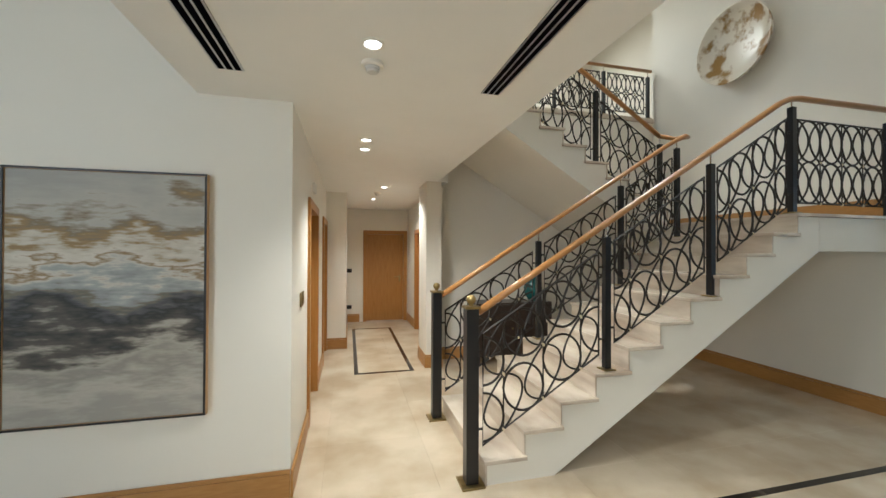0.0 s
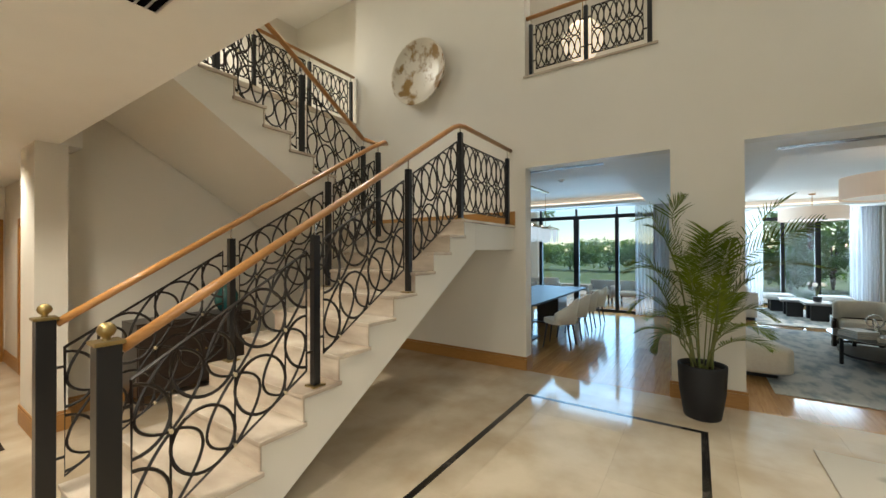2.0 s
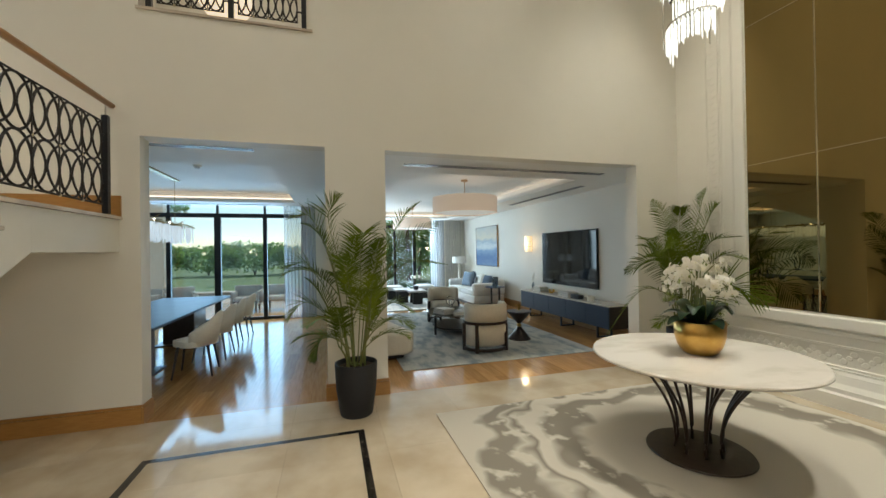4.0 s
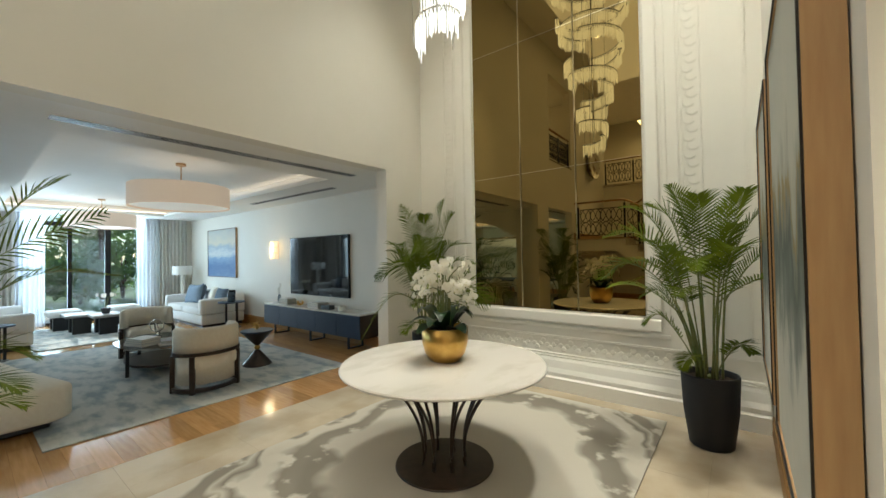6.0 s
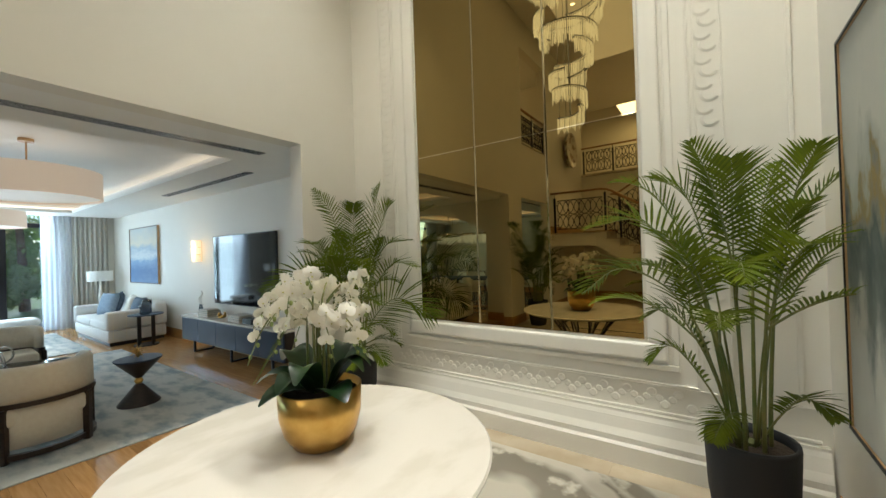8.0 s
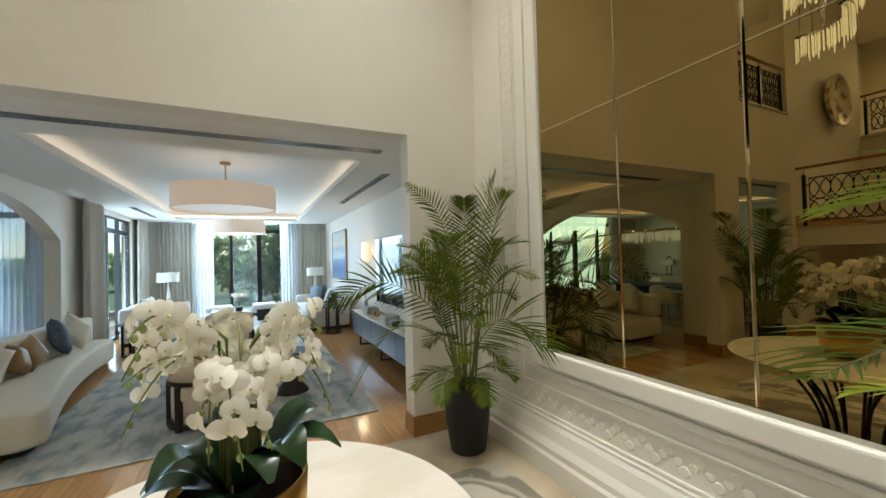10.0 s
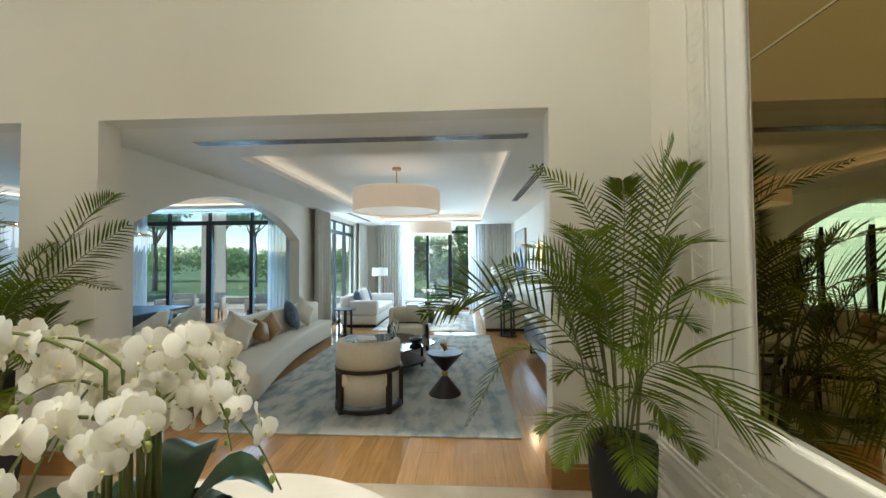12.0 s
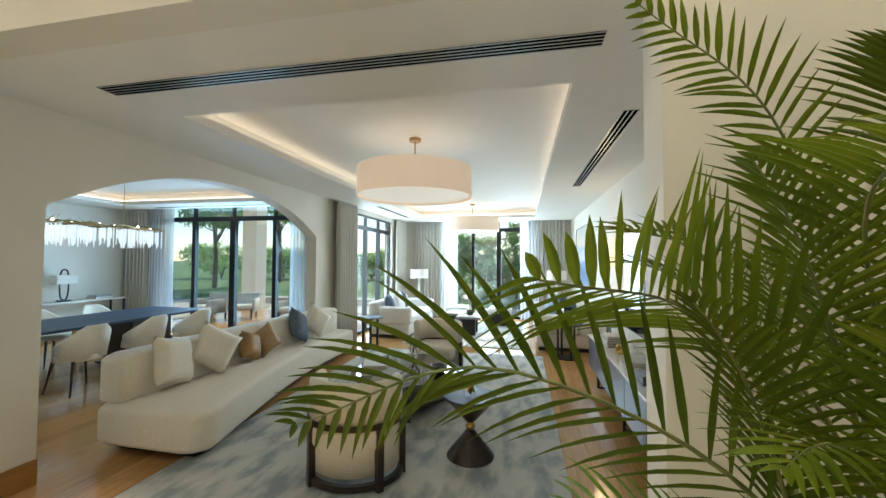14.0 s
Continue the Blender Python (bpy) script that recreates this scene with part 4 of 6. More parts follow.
while z < 6.3:
    for cx in (1.745, 4.695):
        again(h0, cx + (0.018 if k % 2 else -0.012), z, ry=0.12)
    z, k = z + 0.085, k + 1

mirror = thing("wall_mirror", "tall bronze-tinted mirror with bright joints on the white wall", "mirror")
XS, ZS = [2.18, 2.873, 3.567, 4.26], [0.92, 2.6, 4.28, 5.96]
for xa, xb in zip(XS, XS[1:]):
    for za, zb in zip(ZS, ZS[1:]):
        part("mirror_pane", boxes((xa + 0.001, xb - 0.001, Y0 + 0.001, Y0 + 0.012, za + 0.001, zb - 0.001)), M_MIRROR, mirror)
for xa in XS[1:3]:
    part("bevel_strip", prism([(xa - 0.009, Y0 + 0.013), (xa + 0.009, Y0 + 0.013), (xa, Y0 + 0.0185)], "z", 0.93, 5.95), M_MIRROREDGE, mirror, "bright bevelled joint")
for za in ZS[1:3]:
    for xa, xb in zip(XS, XS[1:]):
        part("bevel_strip", boxes((xa + 0.01, xb - 0.01, Y0 + 0.013, Y0 + 0.015, za - 0.005, za + 0.005)), M_MIRROREDGE, mirror, "bright bevelled joint")


# ---- pictures ----
def picture(label, axis, fixed, a, b2, z0, z1, depth, art, outer, side=1):
    p = thing("painting", label, "painting")
    def bx(u0, u1, f0, f1, w0, w1, bevel=0.0):
        lo, hi = sorted((fixed + side * f0, fixed + side * f1))
        return boxes((u0, u1, lo, hi, w0, w1) if axis == "x" else (lo, hi, u0, u1, w0, w1), bevel=bevel)
    part("canvas", bx(a + 0.016, b2 - 0.016, 0.01, depth - 0.012, z0 + 0.016, z1 - 0.016), art, p)
    for u0, u1, w0, w1 in ((a, b2, z0, z0 + 0.014), (a, b2, z1 - 0.014, z1), (a, a + 0.014, z0 + 0.014, z1 - 0.014), (b2 - 0.014, b2, z0 + 0.014, z1 - 0.014)):
        f = part("frame_bar", bx(u0, u1, 0.004, depth - 0.006, w0, w1), outer, p)
        part("frame_lip", bx(u0 + 0.001, u1 - 0.001, depth - 0.0055, depth, w0 + 0.001, w1 - 0.001), M_DARKFRAME, f, "thin black front edge")
    return p


picture("large grey, ochre and black abstract landscape in a thin dark frame", "x", 2.77, -1.945, -0.898, 0.609, 2.127, 0.05, M_ART0, M_PALEOAK, -1)
picture("grey-green abstract canvas with pale oak frame near the corner palm", "y", 1.2, -3.5, -2.46, 0.78, 2.48, 0.085, M_ART1, M_PALEOAK)
picture("grey-green abstract canvas with pale oak frame beside its twin", "y", 1.2, -2.2, -1.02, 0.78, 2.48, 0.085, M_ART1, M_PALEOAK)
picture("blue seascape canvas in a thin gold frame in the living room", "x", -4.4, 11.8, 13.6, 1.1, 2.42, 0.05, M_ART2, M_PALEOAK)

plate = thing("wall_dish", "large round cream dish with brown speckles hung on the cream wall", "wall dish")
plate.matrix_world = pose(WE - 0.012, 4.15, 4.52, 0, -90, 0)
part("dish", lathe([(0.0, 0.0), (0.3, 0.01), (0.5, 0.1), (0.53, 0.17), (0.515, 0.172), (0.48, 0.11), (0.3, 0.045), (0.0, 0.03)], 56), M_PLATE, plate, smooth=True)

# ---- hall things ----
tb = thing("round_table", "round white marble table on a dark bronze cage of curved rods", "table", 3.2, -2.14, 0.012)
part("tabletop", lathe([(0, 0.738), (0.74, 0.738), (0.765, 0.75), (0.768, 0.762), (0.76, 0.77), (0, 0.77)], 96), M_TABLETOP, tb, "veined white marble top")
part("base_disc", lathe([(0, 0), (0.36, 0), (0.37, 0.006), (0.365, 0.016), (0.08, 0.022), (0, 0.022)], 56), M_WALNUT, tb, "dark bronze base disc")
for k in range(8):
    a = k * math.tau / 8 + 0.2
    for off in (-0.09, 0.09):
        bm = bmesh.new()
        pts = []
        for i in range(13):
            s = i / 12
            rr = 0.17 + 0.3 * s ** 1.6 - 0.05 * math.sin(math.pi * s)
            aa = a + off * (0.2 + 1.6 * s ** 2)
            pts.append((rr * math.cos(aa), rr * math.sin(aa), 0.02 + 0.712 * s))
        tube(bm, pts, 0.011, 8)
        part("rod", bm, M_WALNUT, tb, smooth=True)
part("top_ring", lathe([(0.4, 0.722), (0.5, 0.722), (0.5, 0.735), (0.4, 0.735)], 48), M_WALNUT, tb)

RZ = 0.012
rug = thing("hall_rug", "ivory rug with grey-brown marbled swirls under the round table", "rug")
part("rug_body", boxes((1.97, 4.53, -3.93, -0.35, 0.003, RZ), bevel=0.003), M_HALLRUG, rug)
rug2 = thing("living_rug", "large worn blue-grey rug in the living room", "rug")
part("rug_body", boxes((5.98, 10.7, -3.4, -0.3, 0.002, 0.014), bevel=0.003), M_RUG, rug2)
rug3 = thing("far_rug", "blue-grey rug in the far sitting area", "rug")
part("rug_body", boxes((11.2, 14.3, -3.1, -0.7, 0.002, 0.014), bevel=0.003), M_RUG, rug3)

# chest under the stairs
ch = thing("chest", "dark brown lacquered chest against the wall below the stairs", "chest", 2.35, 5.44, 0)
part("body", boxes((-0.6, 0.6, -0.22, 0.22, 0.14, 0.9), bevel=0.006), M_WALNUT, ch)
for k in (-1, 1):
    dd = part("door", boxes((-0.59 if k < 0 else 0.005, -0.005 if k < 0 else 0.59, -0.238, -0.222, 0.16, 0.88), bevel=0.003), M_WALNUT, ch)
    part("knob", lathe([(0, 0), (0.012, 0.0), (0.012, 0.02), (0, 0.02)], 12, at=(k * 0.05, -0.25, 0.52)), M_BRASS, dd)
for sx_ in (-0.55, 0.55):
    for sy_ in (-0.18, 0.18):
        part("leg", boxes((sx_ - 0.02, sx_ + 0.02, sy_ - 0.02, sy_ + 0.02, 0, 0.14)), M_WALNUT, ch)
vz = thing("teal_vase", "teal glazed ceramic vase on the dark chest", "vase", 2.75, 5.44, 0.9)
part("body", lathe([(0, 0), (0.07, 0), (0.13, 0.1), (0.14, 0.2), (0.08, 0.33), (0.06, 0.38), (0.075, 0.4), (0.06, 0.4), (0.045, 0.34), (0, 0.3)], 28), M_TEALVASE, vz, smooth=True)


# ---- palms ----
def feather(parent, pts, az, leaflet, rnd, pairs=20, petiole=0.22, width=0.0068, roll=0.0):
    """Clothes a rib in two rows of folded blades."""
    n_ = len(pts) - 1
    rib = bmesh.new()
    tube(rib, pts, 0.007, 5, taper=0.0015)
    rb_ = part("rib", rib, M_STEM, parent, smooth=True)
    bm = bmesh.new()
    twist = rnd.uniform(-0.5, 0.5)
    for i in range(pairs):
        s = petiole + (1 - petiole) * i / (pairs - 1)
        f = s * n_
        j = min(int(f), n_ - 1)
        q = pts[j].lerp(pts[j + 1], f - j)
        fwd = (pts[j + 1] - pts[j]).normalized()
        side0 = fwd.cross(Vector((0, 0, 1)))
        if side0.length < 0.05:
            side0 = Vector((-math.sin(az), math.cos(az), 0))
        side0.normalize()
        up0 = side0.cross(fwd).normalized()
        side0, up0 = side0 * math.cos(roll) + up0 * math.sin(roll), up0 * math.cos(roll) - side0 * math.sin(roll)
        prof_ = math.sin(math.pi * min(1, 0.18 + 0.8 * (s - petiole) / (1 - petiole))) ** 0.6
        ll = leaflet * prof_ * rnd.uniform(0.88, 1.08)
        for sg in (-1, 1):
            side = (side0 * sg * math.cos(twist * sg) + up0 * (0.28 + 0.25 * rnd.random())).normalized()
            dirn = (side * (1.1 - 0.4 * s) + fwd * (0.4 + 0.6 * s)).normalized()
            across = dirn.cross(up0).normalized()
            wdt = width * (0.8 + 0.4 * rnd.random())
            v, cur, dd = [], q.copy(), dirn.copy()
            for t_ in range(5):
                ww = wdt * (0.35, 1.0, 0.95, 0.6, 0.0)[t_]
                if ww:
                    v.append((bm.verts.new(cur - across * ww + up0 * ww * 0.35), bm.verts.new(cur - up0 * ww * 0.1), bm.verts.new(cur + across * ww + up0 * ww * 0.35)))
                else:
                    v.append((bm.verts.new(cur),))
                dd = (dd + Vector((0, 0, -0.1))).normalized()
                cur = cur + dd * (ll / 4)
            for a, c in zip(v, v[1:]):
                if len(c) == 3:
                    bm.faces.new((a[0], a[1], c[1], c[0]))
                    bm.faces.new((a[1], a[2], c[2], c[1]))
                else:
                    bm.faces.new((a[0], a[1], c[0]))
                    bm.faces.new((a[1], a[2], c[0]))
    me_ = bpy.data.meshes.new("feather_leaf")
    bm.to_mesh(me_)
    bm.free()
    me_.materials.append(M_LEAF)
    ob = new("feather_leaf", me_)
    ob.parent = rb_



def frond(parent, base, az, tilt, length, droop, leaflet, rnd, pairs=20, petiole=0.22):
    """A feather palm leaf that springs from base and arches over."""
    pts, d = [], Vector((math.cos(az) * math.cos(tilt), math.sin(az) * math.cos(tilt), math.sin(tilt)))
    p = Vector(base)
    for i in range(19):
        pts.append(p.copy())
        d = (d + Vector((0, 0, -droop * (0.4 + 1.6 * i / 18) / 18))).normalized()
        p = p + d * (length / 18)
    feather(parent, pts, az, leaflet, rnd, pairs, petiole)


def led_frond(parent, knots, leaflet, rnd, roll=0.0, pairs=26, petiole=0.35, width=0.0068):
    """A palm leaf whose rib glides through four points."""
    k = [Vector(q) for q in knots]
    k = [k[0] * 2 - k[1]] + k + [k[-1] * 2 - k[-2]]
    pts = []
    for a in range(1, len(k) - 2):
        for i in range(7):
            t = i / 7
            pts.append(0.5 * (2 * k[a] + (k[a + 1] - k[a - 1]) * t + (2 * k[a - 1] - 5 * k[a] + 4 * k[a + 1] - k[a + 2]) * t * t + (3 * k[a] - k[a - 1] - 3 * k[a + 1] + k[a + 2]) * t ** 3))
    pts.append(k[-2])
    d = k[-2] - k[1]
    feather(parent, pts, math.atan2(d.y, d.x), leaflet, rnd, pairs, petiole, width, roll)


def palm(label, x, y, pot_r, pot_h, canes, special, led, seed, base_r=0.72, scale=1.0, upright=0.0, fronds=3):
    rnd = random.Random(seed)
    p = thing("potted_palm", label, "plant", x, y, 0)
    pot = part("pot", lathe([(0, 0), (pot_r * base_r, 0), (pot_r * (base_r + 0.04), 0.01), (pot_r * 0.94, pot_h * 0.5), (pot_r, pot_h * 0.97), (pot_r * 0.99, pot_h), (pot_r * 0.91, pot_h), (pot_r * 0.9, pot_h - 0.05)], 40), M_POT, p, "tapered matt charcoal pot", smooth=True)
    part("soil", lathe([(pot_r * 0.905, pot_h - 0.05), (pot_r * 0.5, pot_h - 0.035), (0, pot_h - 0.04)], 24), M_SOIL, pot)
    crown = part("crown", lathe([(0.03, pot_h - 0.045), (0.035, pot_h - 0.02), (0, pot_h)], 8), M_STEM, p, "green feathery crown of areca fronds")
    for az, h, lean in canes:
        bm = bmesh.new()
        bx_, by_ = 0.09 * math.cos(az), 0.09 * math.sin(az)
        pts = [(bx_ + lean * s ** 1.7 * math.cos(az), by_ + lean * s ** 1.7 * math.sin(az), pot_h - 0.05 + h * s) for s in [i / 10 for i in range(11)]]
        tube(bm, pts, 0.011, 7, taper=0.008)
        part("cane", bm, M_STEM, p, smooth=True)
        n_f, h = fronds, h + 0.12
        for j in range(n_f):
            a = az + rnd.uniform(-0.4, 0.4) + (j - (n_f - 1) / 2) * 0.8
            tl = min(rnd.uniform(0.65, 1.15) + upright, 1.4) if j else 1.35
            frond(crown, Vector(pts[(10, 8, 6, 4)[j]]), a, tl, rnd.uniform(0.6, 0.95) * scale, rnd.uniform(0.9, 1.9), 0.23 * scale, rnd, pairs=27)
    for bz, az, tl, ln, dr, lf in special:
        frond(crown, Vector((0.05 * math.cos(az), 0.05 * math.sin(az), bz)), az, tl, ln, dr, lf, rnd, pairs=21, petiole=0.3)
    for knots, leaflet, *roll in led:
        root = Vector((0.25 * (knots[0][0] - x), 0.25 * (knots[0][1] - y), pot_h - 0.03))
        led_frond(crown, [root] + [Vector(q) - Vector((x, y, 0)) for q in knots], leaflet, rnd, *roll)
    return p


palm("tall areca palm in a charcoal pot against the pillar", 4.82, 0.4, 0.21, 0.52,
     [(0.3, 0.75, 0.05), (1.8, 0.9, 0.1), (2.9, 0.6, 0.1), (4.3, 0.75, 0.08), (5.4, 0.45, 0.14), (3.6, 0.35, 0.15), (2.2, 0.25, 0.12)],
     [(0.75, 2.4, 0.9, 0.7, 1.3, 0.22), (0.6, 4.2, 0.9, 0.6, 1.4, 0.2), (0.65, 1.4, 0.7, 0.6, 1.2, 0.2)],
     [(((4.9, 0.5, 1.3), (4.9, 0.65, 1.95), (4.85, 0.55, 2.2)), 0.28), (((4.88, 0.6, 1.4), (4.85, 0.8, 1.95), (4.8, 0.95, 1.98)), 0.3), (((4.8, 0.6, 1.1), (4.75, 0.85, 1.5), (4.7, 1.02, 1.5)), 0.28),
      (((4.8, 0.6, 0.9), (4.75, 0.85, 1.15), (4.7, 1.02, 1.02)), 0.26), (((4.75, 0.55, 0.75), (4.7, 0.72, 0.8), (4.65, 0.8, 0.62)), 0.2), (((4.88, 0.25, 1.3), (5.0, -0.05, 1.65), (4.95, -0.5, 1.92)), 0.25, 0.9),
      (((4.9, 0.2, 1.4), (5.02, -0.1, 1.95), (5.05, -0.3, 2.15)), 0.26), (((4.85, 0.2, 1.15), (4.88, -0.15, 1.5), (4.8, -0.55, 1.48)), 0.22), (((4.8, 0.25, 0.85), (4.75, 0.05, 1.1), (4.7, -0.15, 1.02)), 0.22),
      (((4.75, 0.35, 1.2), (4.65, 0.35, 1.75), (4.5, 0.3, 1.8)), 0.28)],
     3, upright=0.15, scale=0.85, fronds=2)
palm("tall areca palm in a charcoal pot between mirror and opening", 4.82, -3.84, 0.2, 0.55,
     [(1.2, 0.65, 0.1), (2.1, 0.75, 0.08), (2.6, 0.5, 0.12), (4.6, 0.75, 0.08), (0.3, 0.6, 0.1), (1.9, 0.4, 0.15)],
     [(0.75, 2.3, 0.15, 0.6, 0.9, 0.2), (0.62, 2.9, 0.5, 0.5, 1.4, 0.2), (0.62, 1.7, 0.6, 0.5, 1.4, 0.2), (0.65, 3.6, 0.6, 0.45, 1.3, 0.18), (0.8, 2.6, 0.8, 0.5, 1.5, 0.2), (0.85, 1.9, 0.9, 0.45, 1.6, 0.18), (0.8, 3.3, 0.7, 0.45, 1.6, 0.18), (1.0, 2.9, 0.9, 0.5, 1.5, 0.2), (1.1, 2.2, 1.0, 0.55, 1.3, 0.22), (1.15, 3.6, 0.9, 0.5, 1.4, 0.2)],
     [(((4.98, -3.84, 1.5), (4.97, -3.68, 2.03), (4.77, -3.32, 2.23)), 0.17, -0.5), (((4.82, -3.95, 1.5), (4.73, -4.05, 2.08), (4.74, -4.15, 2.37)), 0.24, 0.6),
      (((4.7, -3.95, 1.3), (4.55, -4.0, 1.68), (4.2, -3.98, 1.74)), 0.26), (((4.7, -3.95, 1.15), (4.45, -4.0, 1.5), (4.15, -4.05, 1.47)), 0.24),
      (((4.7, -3.55, 1.15), (4.5, -3.05, 1.48), (4.5, -2.66, 1.36)), 0.27, -1.1), (((4.72, -3.65, 1.3), (4.68, -3.38, 1.56), (4.27, -3.08, 1.64)), 0.33, -0.7),
      (((4.75, -3.6, 0.95), (4.85, -3.2, 1.08), (5.12, -2.9, 0.5)), 0.2), (((4.6, -3.82, 0.9), (4.25, -3.84, 1.18), (3.92, -3.98, 1.0)), 0.44, 1.1),
      (((4.9, -3.9, 1.5), (4.93, -3.93, 1.95), (4.88, -3.9, 2.15)), 0.26), (((4.8, -4.0, 1.4), (4.65, -4.08, 1.95), (4.55, -4.12, 2.16)), 0.28),
      (((4.75, -3.75, 1.3), (4.6, -3.6, 1.72), (4.3, -3.45, 1.8)), 0.28), (((4.95, -3.7, 1.2), (5.0, -3.55, 1.65), (4.9, -3.3, 1.75)), 0.24)],
     11, fronds=1, scale=0.85)
palm("tall areca palm in a wide charcoal pot by the canvases", 1.62, -3.68, 0.205, 0.58,
     [(0.4, 0.85, 0.12), (1.3, 0.95, 0.1), (2.2, 0.8, 0.05), (5.8, 0.6, 0.18), (4.4, 0.85, 0.05), (1.0, 0.7, 0.18), (3.4, 0.8, 0.04)],
     [(0.7, 1.2, 0.5, 0.4, 1.2, 0.15)],
     [(((1.85, -3.4, 1.25), (2.1, -3.15, 1.5), (2.35, -3.3, 1.36)), 0.26), (((1.8, -3.45, 1.35), (2.02, -3.25, 1.72), (2.25, -3.15, 1.72)), 0.26), (((1.66, -3.66, 1.4), (1.66, -3.62, 1.85), (1.66, -3.55, 2.03)), 0.24),
      (((1.5, -3.6, 1.4), (1.42, -3.55, 1.85), (1.36, -3.45, 2.03)), 0.22), (((1.55, -3.5, 1.2), (1.45, -3.35, 1.55), (1.4, -3.2, 1.6)), 0.22), (((1.8, -3.6, 0.85), (1.95, -3.55, 1.05), (2.06, -3.5, 0.97)), 0.15),
      (((1.8, -3.62, 1.0), (1.95, -3.58, 1.25), (2.08, -3.55, 1.2)), 0.18), (((1.5, -3.6, 0.75), (1.42, -3.5, 0.88), (1.34, -3.4, 0.84)), 0.14), (((1.75, -3.6, 1.4), (1.85, -3.55, 1.85), (2.0, -3.5, 1.98)), 0.26)],
     23, fronds=2, scale=0.85)



# ---- orchid ----
orc = thing("potted_orchid", "white moth orchids in a round gold pot on the marble table", "plant", 3.2, -2.17, 0.782)
gp = part("pot", lathe([(0, 0), (0.1, 0), (0.12, 0.012), (0.155, 0.065), (0.175, 0.14), (0.18, 0.255), (0.172, 0.258), (0.166, 0.17), (0.145, 0.11)], 48), M_GOLD, orc, "burnished gold bowl pot", smooth=True)
part("soil", lathe([(0.17, 0.22), (0.1, 0.235), (0, 0.24)], 24), M_SOIL, gp)
rnd = random.Random(5)
for k in range(11):
    a, ln, wd = k * math.tau / 11 + rnd.uniform(-0.2, 0.2), rnd.uniform(0.16, 0.23), rnd.uniform(0.058, 0.078)
    bm = bmesh.new()
    rows = []
    up = rnd.uniform(0.1, 0.75)
    for i in range(9):
        s = i / 8
        r_, zz = 0.05 + ln * s, 0.235 + up * 0.24 * math.sin(2.2 * s) - 0.04 * s * s
        w_ = wd * math.sin(math.pi * (0.12 + 0.86 * s)) ** 0.7
        c_, sn = math.cos(a), math.sin(a)
        rows.append([bm.verts.new((r_ * c_ - sn * o, r_ * sn + c_ * o, zz + 0.35 * abs(o))) for o in (-w_, 0, w_)])
    for p_, q_ in zip(rows, rows[1:]):
        bm.faces.new((p_[0], p_[1], q_[1], q_[0]))
        bm.faces.new((p_[1], p_[2], q_[2], q_[1]))
    part("leaf", bm, M_ORLEAF, orc, "broad dark green leaf", smooth=True)


def petal(bm, a, ln, wd, curl):
    rows = []
    for i in range(6):
        s = i / 5
        w_ = wd * math.sin(math.pi * (0.1 + 0.8 * s)) ** 0.8
        rows.append([bm.verts.new((math.cos(a) * ln * s - math.sin(a) * o, math.sin(a) * ln * s + math.cos(a) * o, curl * s * s - 0.25 * abs(o) + 0.003)) for o in (-w_, 0, w_)])
    for p_, q_ in zip(rows, rows[1:]):
        bm.faces.new((p_[0], p_[1], q_[1], q_[0]))
        bm.faces.new((p_[1], p_[2], q_[2], q_[1]))


fb = bmesh.new()
for a, ln, wd in ((P / 2, 0.036, 0.013), (P * 1.18, 0.034, 0.012), (P * 1.82, 0.034, 0.012)):
    petal(fb, a, ln, wd, -0.006)
for a in (0.12, P - 0.12):
    petal(fb, a, 0.042, 0.026, 0.006)
flower_me = bpy.data.meshes.new("petals")
for f in fb.faces:
    f.smooth = True
fb.to_mesh(flower_me)
flower_me.materials.append(M_PETAL)
hb = bmesh.new()
bmesh.ops.create_uvsphere(hb, u_segments=7, v_segments=5, radius=0.004, matrix=Matrix.Translation((0, -0.004, 0.006)))
heart_me = bpy.data.meshes.new("heart")
hb.to_mesh(heart_me)
heart_me.materials.append(M_YELLOW)
bb = bmesh.new()
bmesh.ops.create_uvsphere(bb, u_segments=8, v_segments=6, radius=0.0075, matrix=Matrix.Diagonal((1, 1, 1.4, 1)))
bud_me = bpy.data.meshes.new("bud")
bb.to_mesh(bud_me)
bud_me.materials.append(M_BUD)
